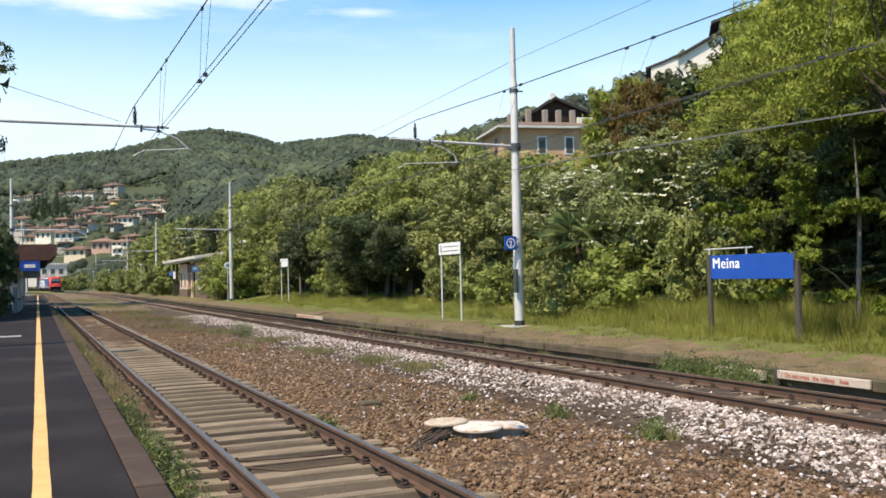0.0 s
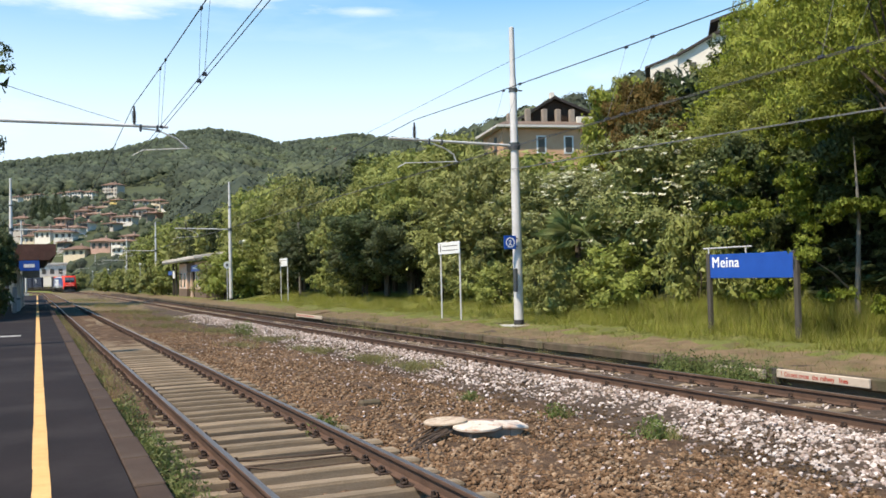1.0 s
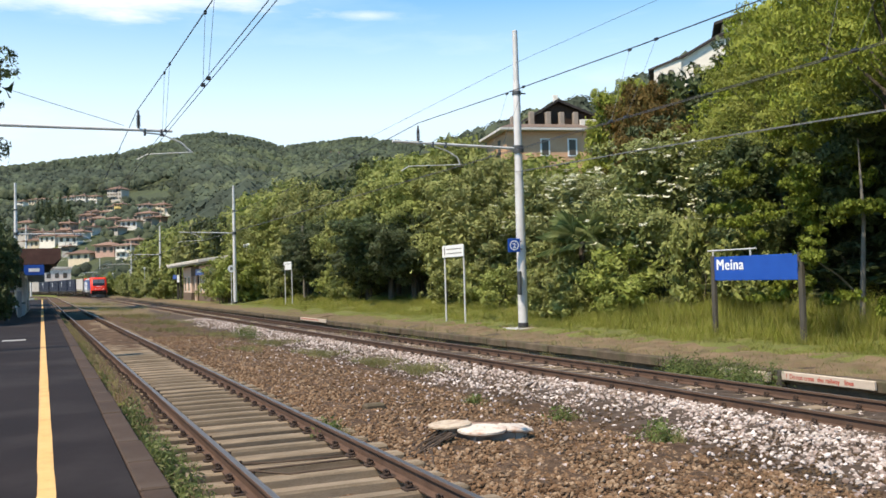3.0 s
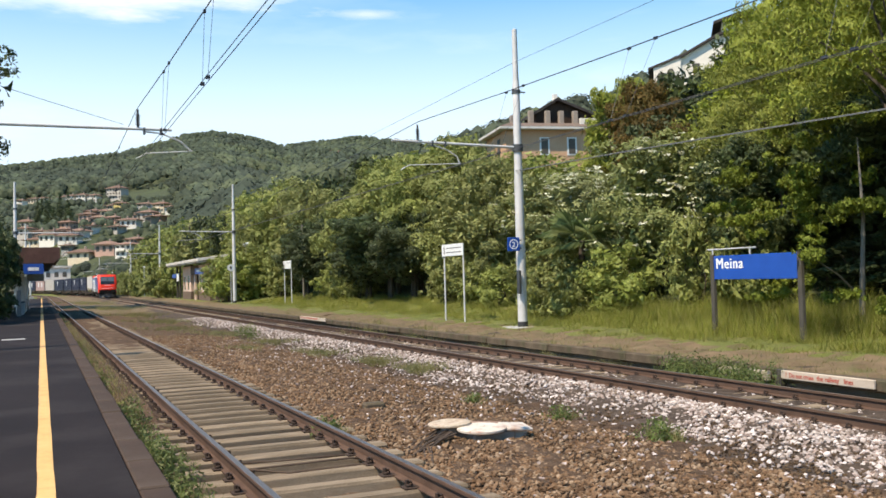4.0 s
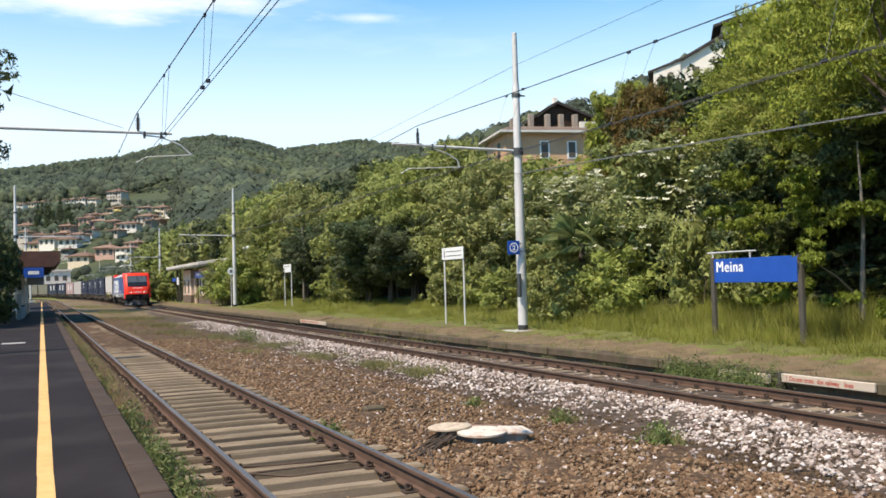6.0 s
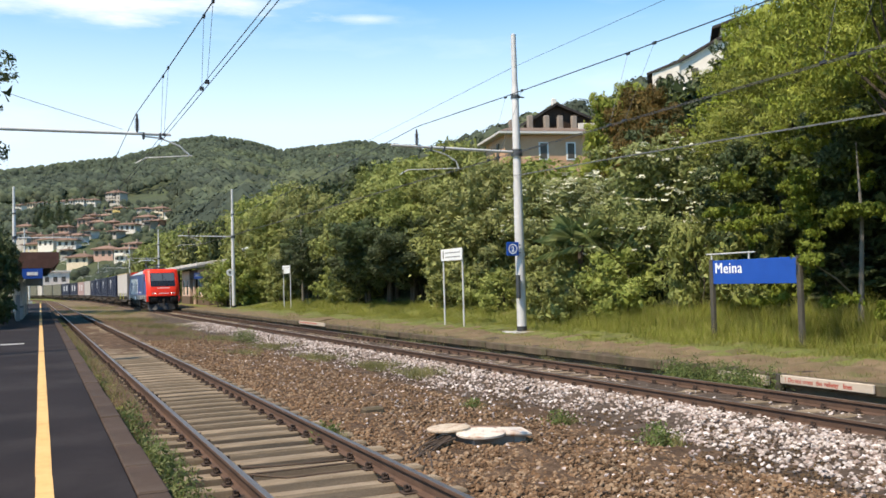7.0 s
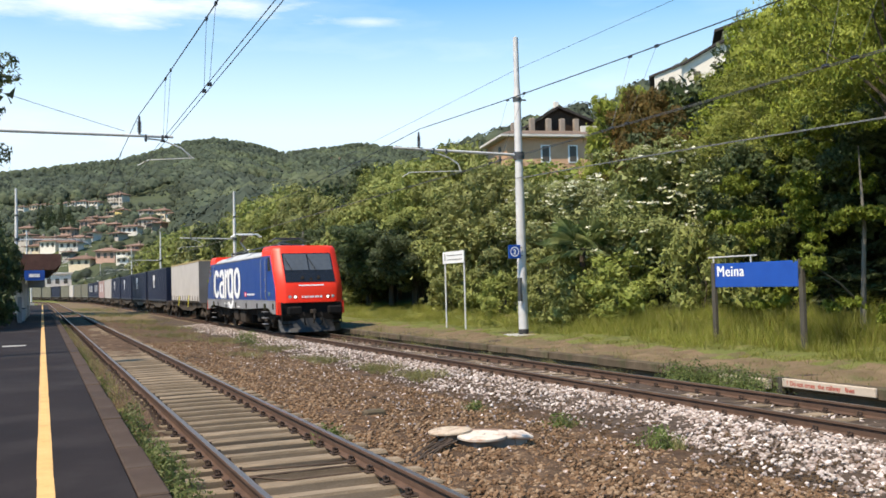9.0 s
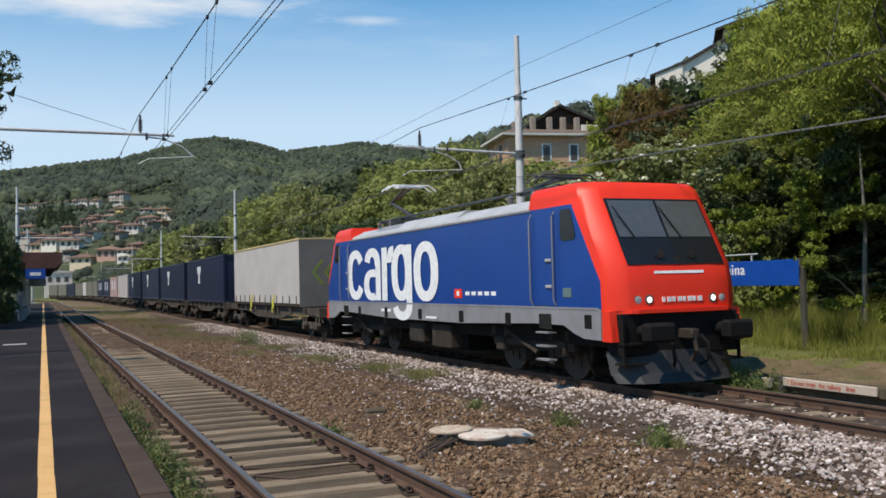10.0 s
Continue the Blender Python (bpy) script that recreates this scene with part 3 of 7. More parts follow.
def build_track(x, top, first, label, running):
    track = empty("track", pose(0, 0, 0), label, "railway track", "tracks", "structure")
    for e in (-1, 1):
        part("rail", rail_shape(x + e * .7535, top), [RAIL_RUST, running], track, "rust-brown steel rail with a worn top")
    kinds = [sleeper_data(int(x * 10) + k, -0.172) for k in range(5)]
    r = random.Random(int(x * 7))
    rest, far_chairs = Shape(), Shape()
    for k in range(-40, 490):
        s = first + k * 0.625
        px, py, a = along(s, x)
        at = pose(px + r.uniform(-.03, .03), py + r.uniform(-.02, .02), top, 0, 0, math.degrees(a) + r.uniform(-.6, .6))
        if k < 200:
            ob = part("sleeper", kinds[r.randrange(5)], SLEEPER, track, at=at)
            for e in (-1, 1):
                if -12 <= k < 45:
                    part("rail_chair", CHAIR, IRON, ob, at=pose(e * .7535, 0, -.172))
                elif k < 110:
                    far_chairs.box(-.17, .17, -.075, .075, 0, .05, .0, 0, at @ pose(e * .7535, 0, -.172))
        else:
            rest.box(-1.27, 1.27, -.12, .12, -.3, -.172, 0, 0, at)
    tagged(part("sleeper_row", rest, SLEEPER, track, "weathered sleepers far along the line"), kind="stuff")
    tagged(part("chair_row", far_chairs, IRON, track, "rusty rail chairs far along the line"), kind="stuff")


build_track(TRACK_1, RAIL_1, 7.585, "near track with weathered tan sleepers and polished rails", RAIL_TOP)
build_track(TRACK_2, RAIL_2, 7.2, "far track on pale ballast with rust-brown rails", RAIL_TOP_OLD)


# ---------------------------------------------------------------- overhead line
def build_mast(x, y, base, side, arm_x, wire_x, height=10.2, lean=0.0):
    """A steel line mast; side is the way its arm points, arm_x the arm's end."""
    label = "tall galvanised steel line mast with a tubular bracket arm"
    ob = empty("line_mast", pose(x, y, base, 0, lean, 0), label, "mast", "line masts beside the tracks")
    part("pole", Shape().turned([(.162, .15), (.158, 3.0), (.15, 5.0), (.146, 5.05), (.138, 5.15), (.122, 8.3), (.11, 8.35), (.1, 8.5), (.088, height), (.03, height + .03)], 14), GALVANISED, ob)
    part("collar", Shape().turned([(.175, .0), (.175, .17)], 14), plain("black_band", (.03, .03, .03), .7), ob, "black painted foot of the mast")
    part("plinth", Shape().box(-.52, .52, -.5, .55, -.6, .0, .03), CONCRETE, ob, "square concrete plinth")
    part("clamp", Shape().turned([(.19, 5.98), (.19, 6.22)], 12), DARK_STEEL, ob)
    part("clamp", Shape().turned([(.15, 7.98), (.15, 8.1)], 12).box(-.02, .34 * -side, -.03, .03, 8.02, 8.06) if side < 0 else
         Shape().turned([(.15, 7.98), (.15, 8.1)], 12), DARK_STEEL, ob)
    a, w = arm_x - x, wire_x - x
    z0, z1 = (6.08, 6.09) if side > 0 else (6.12, 6.21)
    part("bracket_arm", Shape().tube([(0, 0, z0), (a, 0, z1)], [.05, .042], 10), GALVANISED, ob)
    ins = Shape()
    zi = z0 + (z1 - z0) * w / a
    ins.turned([(.03, zi + .02), (.035, zi + .08)] + [(r, zi + .1 + .055 * i + d) for i in range(6) for r, d in ((.035, 0), (.075, .02), (.035, .04))] + [(.03, zi + .5), (.03, zi + .56)], 12, m=Matrix.Translation((w, 0, 0)))
    part("insulator", ins, plain("brown_porcelain", (.07, .06, .06), .25), ob, "dark ribbed insulator")
    tgt = (TRACK_1 if side > 0 else TRACK_2) - x
    bow = ((.21, 6.22), (.72, 6.18), (1.24, 5.97), (1.54, 5.7)) if side > 0 else ((1.11, 6.2), (1.67, 6.04), (2.04, 5.83), (2.12, 5.6))
    part("steady_drop", Shape().tube([(tgt + u, 0, z - base) for u, z in bow], .024, 8), GALVANISED, ob)
    for u in (bow[0][0] + .04, bow[0][0] + .5):
        part("clip", Shape().box(tgt + u - .03, tgt + u + .03, -.05, .05, 6.13 - base, 6.33 - base, .01), DARK_STEEL, ob)
    part("steady_arm", Shape().tube([(tgt + bow[-1][0] + .05, 0, bow[-1][1] - base), (tgt + .3, 0, bow[-1][1] - base - .1), (tgt + .02, 0, bow[-1][1] - base - .26)], .016, 6), GALVANISED, ob)
    return ob


MAST_Y = [27.5 + 54.0 * k for k in range(-1, 6)]
for mx, my in ((15.13, -26.5), (15.13, 27.5), (15.6, 79.5), (16.0, 135.0), (17.1, 191.0), (17.2, 292.0)):
    build_mast(mx, my, 0.08, -1, mx - 4.6, mx - 3.7)
for k, my in enumerate(MAST_Y[1:5]):
    build_mast(-1.75 + .22 * k, my - 0.3, PLATFORM_TOP, 1, 3.62, 2.69, 10.2)


def wire(points, radius, name, label, material=WIRE):
    return tagged(part(name, Shape().tube(points, radius, 6), material), label, "wire", "overhead wires")


def build_line(x_mess, x_cont, ymast, top_z, contact_z):
    """Carrying wire, twin contact wires and droppers of one track, hung from mast to mast."""
    mess = []
    for a, b in zip(ymast[:-1], ymast[1:]):
        for k in range(9):
            t = k / 9
            s = a + (b - a) * t
            px, py, _ = along(s, x_mess)
            mess.append((px, py, top_z - 4 * 0.55 * t * (1 - t)))
    line = tagged(part("carrying_wire", Shape().tube(mess, .012, 6), WIRE), "dark carrying cable of the overhead line", "wire", "overhead wires")
    for e in (-.045, .045):
        cont = [(*along(s, x_cont + e)[:2], contact_z) for s in [ymast[0], 0, ymast[-1] - 160, *np.linspace(BEND_FROM, ymast[-1], 6)]]
        part("contact_wire", Shape().tube(cont, .007, 6), COPPER if x_cont > 5 else WIRE, line)
    for a, b in zip(ymast[:-1], ymast[1:]):
        for reach in (6.6, 12.1, 17.7, 23.3, 30.7, 36.3, 41.9, 47.4):
            t = reach / 54
            s = a + (b - a) * t
            z = top_z - 4 * 0.55 * t * (1 - t)
            x0, y0, _ = along(s, x_mess)
            x1, y1, _ = along(s, x_cont)
            sh = Shape()
            for d in (-.45, .45):
                sh.tube([(x0, y0 + d, z), (x1, y1 + d * .6, contact_z)], .004, 4)
                sh.box(x0 - .02, x0 + .02, y0 + d - .05, y0 + d + .05, z - .035, z + .02)
                sh.box(x1 - .03, x1 + .03, y1 + d * .6 - .05, y1 + d * .6 + .05, contact_z - .01, contact_z + .04)
            part("dropper", sh, WIRE, line)


build_line(2.69, 2.6, MAST_Y, 6.9, 5.2)
build_line(11.46, 10.8, MAST_Y, 6.93, 4.95)
for dx in (0, .12):
    wire([(15.0 + dx, 27.5, 5.4), (15.0 + dx, 21.5, 5.21), (15.0 + dx, 17, 5.04), (15.0 + dx, 12.6, 4.86), (15.0 + dx, 0, 4.5), (15.0 + dx, -26.5, 5.4)], .0095, "feeder_cable", "pale grey feeder cable slung between the masts", ALUMINIUM)
wire([(15.1, 27.4, 9.15), (15.1, 0, 8.8), (15.1, -26.5, 9.1)], .006, "earth_wire", "thin earth wire between the mast heads")
wire([(15.1, 27.4, 9.15), (15.1, 54, 8.7), (15.1, 81.4, 9.15), (15.1, 108, 8.7), (15.1, 135, 9.15)], .007, "earth_wire", "thin earth wire between the mast heads")
wire([(2.3, 27.2, 6.4), (0.4, 26.2, 6.75), (-3.5, 24.0, 7.5)], .007, "stay_wire", "thin stay wire to the bracket arm")

# ---------------------------------------------------------------- signs
SIGN_BLUE = surface("sign_blue", (0.006, 0.06, 0.33), (0.01, 0.085, 0.42), 1.5, 30, 0.35, 0.05, relief=.001)
SIGN_WHITE = surface("sign_white", (0.7, 0.71, 0.69), (0.8, 0.8, 0.78), 2.0, 30, 0.5, 0.05, stain=(.55, .54, .5), stain_scale=2.0, relief=.001)
LETTER_WHITE = plain("letter_white", (0.88, 0.88, 0.87), 0.5)
POST_BROWN = surface("post_brown", (0.06, 0.055, 0.045), (0.1, 0.09, 0.075), 3.0, 40, 0.75, 0.2, relief=.003)


def build_station_sign():
    # the board runs from the far post to the near one, turned a little to the platform
    far, near = Vector((16.45, 19.35, 0.1)), Vector((16.2, 16.05, 0.1))
    run = (near - far).length
    turn = math.degrees(math.atan2(near.y - far.y, near.x - far.x))
    ob = empty("station_sign", pose(*far, 0, 0, turn), "blue enamel station name sign on two brown posts", "sign")
    for px in (0.0, run):
        part("post", Shape().box(px - .07, px + .07, -.05, .05, -.3, 2.13, .012), POST_BROWN, ob)
    part("board", Shape().box(.075, run - .09, -.03, .03, 1.48, 2.1, .008), SIGN_BLUE, ob, "plain blue name board")
    word, letters = lettering("Meina", 0.29, .006, .0, 1.06, 1.12), Shape()
    for dx, dz in ((-.011, 0), (0, .0008), (.011, .0016)):   # three strokes side by side make the bold face
        letters.add(word.v, word.f, m=Matrix.Translation((dx, 0, dz)))
    part("letters", letters, LETTER_WHITE, ob, "white bold station name", at=pose(.17, -.035, 1.76, 90, 0, 0))
    part("top_rail", Shape().tube([(-.22, 0, 2.27), (1.75, 0, 2.27)], .02, 8).box(-.02, .02, -.01, .01, 2.1, 2.27).box(1.5, 1.54, -.01, .01, 2.1, 2.27), GALVANISED, ob, "thin grey tube on top of the sign")


build_station_sign()


def build_notice(x, y0, y1, z0, z1, base, text):
    ob = empty("platform_notice", pose(x, y0, base), "white notice board on two thin steel posts", "sign", "white notice boards on the far platform")
    w = y0 - y1
    for d in (0.1, w - .1):
        part("post", Shape().tube([(0, -d, -.4), (0, -d, z1 - base - .02)], .035, 10), GALVANISED, ob)
    part("board", Shape().box(-.065, -.035, -w, 0, z0 - base, z1 - base, .006), SIGN_WHITE, ob)
    s = Shape()
    s.box(-.07, -.066, -.28, -.2, z0 - base + .1, z1 - base - .1)
    s.box(-.07, -.066, -.26, -.22, z1 - base - .09, z1 - base - .05)
    for k in range(text):
        z = z1 - base - .14 - k * .17
        s.box(-.07, -.066, -w + .15, -.42, z - .03, z, 0)
    part("printed_lines", s, plain("print_dark", (.12, .12, .1), .6), ob)


build_notice(15.1, 33.95, 31.95, 2.66, 3.13, 0.08, 2)
build_notice(17.0, 67.7, 65.5, 2.74, 3.33, 0.15, 1)

number_sign = empty("platform_number_sign", pose(14.75, 27.3, 2.88), "small blue square platform number sign on the mast", "sign")
part("plate", Shape().box(-.23, .23, -.02, .02, -.23, .23, .01), SIGN_BLUE, number_sign)
ring = Shape()
for k in range(28):
    a0, a1 = math.tau * k / 28, math.tau * (k + 1) / 28
    ring.add([(r * math.cos(a), -.024, r * math.sin(a)) for a in (a0, a1) for r in (.135, .17)], [(0, 1, 3, 2)])
part("ring", ring, LETTER_WHITE, number_sign, "white ring")
part("numeral", lettering("2", .17, .004, .006), LETTER_WHITE, number_sign, "white number two", at=pose(-.06, -.024, -.085, 90, 0, 0))
for z in (-.13, .13):
    part("bracket", Shape().box(.2, .3, -.015, .015, z - .02, z + .02), DARK_STEEL, number_sign)
tagged(part("cable_box", Shape().box(14.86, 14.97, 27.2, 27.36, 1.2, 2.0, .02), DARK_STEEL), "narrow grey cable box on the mast", "box")

PLANK_WHITE = surface("plank_white", (0.44, 0.36, 0.28), (0.58, 0.49, 0.4), 3.0, 50, 0.8, 0.3, stain=(.36, .29, .22), stain_scale=3.0, relief=.004)
RED_PRINT = plain("red_print", (0.42, 0.06, 0.035), 0.6)


def build_warning_plank(y0, y1, x, z, words):
    ob = empty("warning_plank", pose(x, y0, z), "cream painted warning plank with red lettering along the platform edge", "sign", "warning planks")
    w = y0 - y1
    part("plank", Shape().box(-.06, 0, -w, 0, .01, .165, .012), PLANK_WHITE, ob)
    if words:
        for word, reach in (("!", .12), ("Do", .2), ("not", .36), ("cross", .54), ("the", .84), ("railway", 1.02), ("lines", 1.42)):
            part("word", lettering(word, .085, .003, .002, .92), RED_PRINT, ob, "red warning word", at=pose(-.063, -reach, .05, 90, 0, -90))
    else:
        for k in range(7):
            part("printed_bar", Shape().box(-.064, -.061, -.5 - k * .45, -.2 - k * .45, .07, .13), RED_PRINT, ob)


build_warning_plank(12.74, 10.72, 12.34, -.17, True)
build_warning_plank(45.8, 41.3, 12.32, -.12, False)
for y0 in (13.05, 13.75):
    tagged(part("edge_block", Shape().box(12.24, 12.36, y0, y0 + .62, -.24, -.05, .02), PLANK_WHITE), "short whitewashed block along the platform edge", "block", "whitewashed edge blocks")
tagged(part("timber_stub", Shape().box(12.3, 12.5, 12.78, 12.9, -.3, .0, .015), POST_BROWN), "short dark timber stub in the platform edge", "post")

# ---------------------------------------------------------------- cable pit with its covers
def build_cable_pit():
    ob = empty("cable_pit", pose(5.42, 11.05, -0.345, 0, 0, 6) @ Matrix.Scale(.78, 4), "concrete cable pit with whitewashed round covers between the tracks", "cable pit")
    white = surface("whitewash", (.5, .42, .34), (.74, .68, .6), 3.0, 40, .8, .4, stain=(.34, .17, .1), stain_scale=3.0, stain_amount=.85, relief=.006)
    brown = surface("cover_brown", (.2, .12, .085), (.34, .23, .17), 3.0, 40, .85, .4, relief=.006)
    # box colour holds the shade below the lids; the concrete itself is lighter
    part("box", Shape().box(-.42, .42, -.4, .25, -.25, .19, .03), surface("pit_concrete_shaded", (.16, .13, .105), (.28, .235, .2), 2, 40, .9, .5), ob, "concrete box coloured for the shade below its lids")
    part("lid", Shape().turned([(.40, .2), (.42, .215), (.42, .245), (.39, .26), (.27, .27), (.26, .262), (.06, .262), (.05, .28)], 28, m=Matrix.Translation((-.12, -.16, 0)) @ pose(0, 0, 0, 1.5, -1, 0)), [white], ob, "whitewashed round cover")
    part("lid", Shape().turned([(.36, .25), (.38, .265), (.38, .29), (.35, .305), (.23, .31), (.22, .302), (.05, .302)], 28, m=Matrix.Translation((-.42, .38, 0)) @ pose(0, 0, 0, -1, -2, 0)), [surface("cover_cream", (.36, .27, .19), (.62, .53, .42), 4.0, 40, .85, .4, stain=(.26, .14, .09), stain_scale=3.5, stain_amount=.8, relief=.006)], ob, "cream round cover stained with rust")
    part("slab", Shape().box(-.25, .4, -.0, .52, .19, .245, .02, 0, pose(0, 0, 0, 0, 2, -24)), brown, ob, "rust-brown stained slab")
    part("slab", Shape().box(.3, .78, -.34, .18, .215, .275, .02, 0, pose(0, 0, 0, 3, 4, -14)), white, ob, "whitewashed square slab")
    part("support", Shape().box(-.62, -.24, .2, .56, -.25, .255, .03), CONCRETE, ob)
    part("support", Shape().box(.3, .68, -.36, .1, -.25, .2, .03), CONCRETE, ob)


build_cable_pit()
CABLE = surface("cable_brown", (.06, .04, .03), (.12, .085, .06), 3, 40, .8, .2)
for k in range(9):
    r = random.Random(90 + k)
    y0, x0 = 11.2 + r.uniform(-.35, .3), 4.95
    pts = [(x0, y0, -.2), (4.55 - r.uniform(0, .2), y0 - .25 - .12 * k * .4, -.25), (4.0, y0 - .8 - .1 * k, -.235), (3.6, y0 - 1.0 - .1 * k + r.uniform(-.1, .1), -.22),
           (3.2, y0 - 1.05 - .08 * k, -.165), (2.4, y0 - 1.1 - .08 * k, -.155), (1.95, y0 - 1.2, -.16)]
    pts = [(x, y + r.uniform(-.05, .05), z + r.uniform(-.01, .015)) for x, y, z in pts][:4 + (k % 3 == 0) * 3]
    tagged(part("cable", Shape().tube(pts, .013, 6), CABLE), "brown signal cable lying on the ballast", "cable", "cables at the pit")
block = tagged(part("stone_block", Shape().box(4.9, 5.25, 14.3, 14.55, -.42, -.2, .03), OLD_STONE), "old grey stone block in the ballast", "stone")

# ---------------------------------------------------------------- platform buildings
PINK_WALL = surface("pink_plaster", (.58, .4, .3), (.72, .53, .42), 1.2, 30, .9, .2, stain=(.3, .2, .15), stain_scale=.7, relief=.005)
# wood of doors and boards, also used where only shade lies
DARK_WOOD_SHADE = surface("dark_wood_shade", (.03, .02, .015), (.07, .045, .03), 3, 40, .7, .3, stretch=(3, 3, .4))
BROWN_BASE = surface("brown_base", (.11, .075, .055), (.18, .13, .1), 2, 30, .9, .3)
ROOF_TRIM = surface("roof_trim", (.55, .5, .45), (.7, .65, .59), 2, 30, .8, .2, stain=(.3, .22, .16))
GLASS_DARK = plain("window_glass", (.02, .025, .03), .08)


def build_shelter():
    ob = empty("waiting_hut", pose(15.6, 93, 0.05), "small pink plastered waiting hut with an overhanging roof", "hut")
    for a, b in ((-1.3, 5.6), (11.0, 17.0)):
        part("wall", Shape().box(0, 3.4, a, b, .9, 3.7, .01), PINK_WALL, ob, "pink plastered wall")
        part("plinth", Shape().box(-.04, 3.42, a - .01, b + .01, -.3, .9, .01), BROWN_BASE, ob, "brown painted base of the wall")
    # a dark fill paints the shade of the entrance
    part("recess", Shape().box(.5, 3.4, 5.6, 11.0, -.2, 3.7), DARK_WOOD_SHADE, ob, "dark block standing in for the shaded entrance")
    part("lintel", Shape().box(-.02, .5, 5.6, 11.0, 2.75, 3.72), BROWN_BASE, ob)
    for y in (6.8, 9.7):
        part("door", Shape().box(.36, .44, y - .6, y + .6, -.1, 2.7, .01), DARK_WOOD_SHADE, ob)
    part("pillar", Shape().box(-.02, .2, 7.9, 8.5, -.3, 2.75, .01), PINK_WALL, ob)
    for y in (.2, 2.4, 4.4, 12.6, 15.2):
        wdw = part("window", Shape().box(-.03, .03, y - .5, y + .5, 1.0, 2.7, .01), plain("window_frame_white", (.6, .57, .5), .6), ob)
        part("pane", Shape().box(-.045, -.035, y - .36, y + .36, 1.1, 2.6), GLASS_DARK, wdw)
    tilt = pose(0, 0, 0, 0, -7, 0)
    part("roof", Shape().box(-.75, 3.6, -1.8, 22.0, 4.06, 4.36, .03, 0, tilt), ROOF_TRIM, ob, "pale edged flat roof")
    part("soffit", Shape().box(-.65, 3.5, -1.7, 21.9, 3.93, 4.04, 0, 0, tilt), surface("soffit_pale", (.5, .42, .36), (.6, .52, .46), 2, 30, .8, .1), ob, "pale boarded underside of the roof")
    for y in (19.2, 21.6):
        part("post", Shape().box(-.1, .12, y - .1, y + .1, -.3, 3.9, .01), POST_BROWN, ob)
    # dark colour close behind the front paints the shade inside the shelter
    part("rear_wall", Shape().box(.8, 1.2, 17.0, 21.8, -.3, 4.0), DARK_WOOD_SHADE, ob, "dark wall standing in for the shaded shelter inside")
    part("name_board", Shape().box(-.6, -.55, -.8, 4.2, 2.75, 3.35, .01), SIGN_BLUE, ob, "blue name board under the eaves")
    part("printed_lines", Shape().box(-.606, -.602, .4, 3.2, 2.95, 3.18), LETTER_WHITE, ob)
    part("name_board", Shape().box(-.6, -.55, 18.4, 21.6, 2.5, 3.0, .01), SIGN_BLUE, ob, "blue name board under the eaves")
    part("notice_plate", Shape().box(-.6, -.5, 16.4, 17.9, 2.1, 3.0, .01), SIGN_WHITE, ob, "pale notice plate")


build_shelter()


def build_canopy():
    ob = empty("platform_canopy", pose(.24, 60, PLATFORM_TOP, 0, 0, -.24), "brown edged platform canopy on steel columns", "canopy")
    rust = surface("canopy_brown", (.1, .05, .04), (.17, .09, .07), 2, 30, .8, .2, stain=(.07, .05, .04))
    part("fascia", Shape().prism([(-6, 3.1), (.72, 3.1), (1.08, 3.46), (1.08, 4.06), (-6, 4.06)], -.12, 0, "y").box(.96, 1.08, 0, 23, 3.42, 4.06, .01), rust, ob, "rust-brown fascia board")
    # the dark colour here also paints the shade under the roof
    part("deck", Shape().prism([(-6, 3.08), (.62, 3.08), (.95, 3.46), (.95, 3.9), (-6, 3.9)], .01, 23, "y"), DARK_WOOD_SHADE, ob, "canopy underside with shade in its dark colour")
    for y in (2.0, 8.5, 15.0, 21.5):
        col = part("column", Shape().tube([(-1.3, y, -.2), (-1.3, y, 3.1)], .08, 10), GALVANISED, ob)
        part("strut", Shape().tube([(-1.3, y, 2.0), (-.9, y, 2.8), (-.1, y, 3.1)], .05, 8), GALVANISED, col)
        part("beam", Shape().box(-3, .6, y - .08, y + .08, 2.94, 3.09), DARK_STEEL, col)
    part("name_board", Shape().box(-.95, .16, -.45, -.38, 2.46, 3.06, .01), SIGN_BLUE, ob, "blue hanging name board")
    part("printed_lines", Shape().box(-.7, -.1, -.465, -.455, 2.66, 2.86), LETTER_WHITE, ob)
    part("hanger", Shape().box(-.7, -.66, -.43, -.12, 3.06, 3.2).box(.06, .1, -.43, -.12, 3.06, 3.2), DARK_STEEL, ob)
    part("second_board", Shape().box(-.9, .2, 9.6, 9.66, 2.1, 2.6, .01), plain("board_grey", (.3, .32, .34), .5), ob)


build_canopy()


def build_platform_clutter():
    """Bench frames, a bin and slim posts that stand in the shade of the canopy."""
    for x, y in ((-.75, 66.0), (-.7, 71.0), (-.62, 77.0)):
        ob = empty("shelter_frame", pose(x, y, PLATFORM_TOP), "pale grey steel glazing frame under the canopy", "frame", "steel frames under the canopy")
        for d in (0, 1.5):
            part("post", Shape().box(-.04, .04, d - .04, d + .04, 0, 2.35, .005), lamp_grey, ob)
        part("rail", Shape().box(-.03, .03, .05, 1.45, 2.2, 2.3).box(-.03, .03, .05, 1.45, .85, .93), lamp_grey, ob)
    drum = empty("litter_bin", pose(-.95, 62.5, PLATFORM_TOP), "grey litter bin on the platform", "bin")
    part("body", Shape().turned([(.2, 0), (.24, .08), (.25, .8), (.22, .84)], 14), lamp_grey, drum)
    part("rim", Shape().turned([(.262, .74), (.262, .82)], 14), DARK_STEEL, drum)
    tagged(part("drain_cover", Shape().box(-1.05, -.36, 32.3, 33.0, PLATFORM_TOP - .02, PLATFORM_TOP + .005, .003), CONCRETE), "small pale concrete slab in the asphalt", "cover")


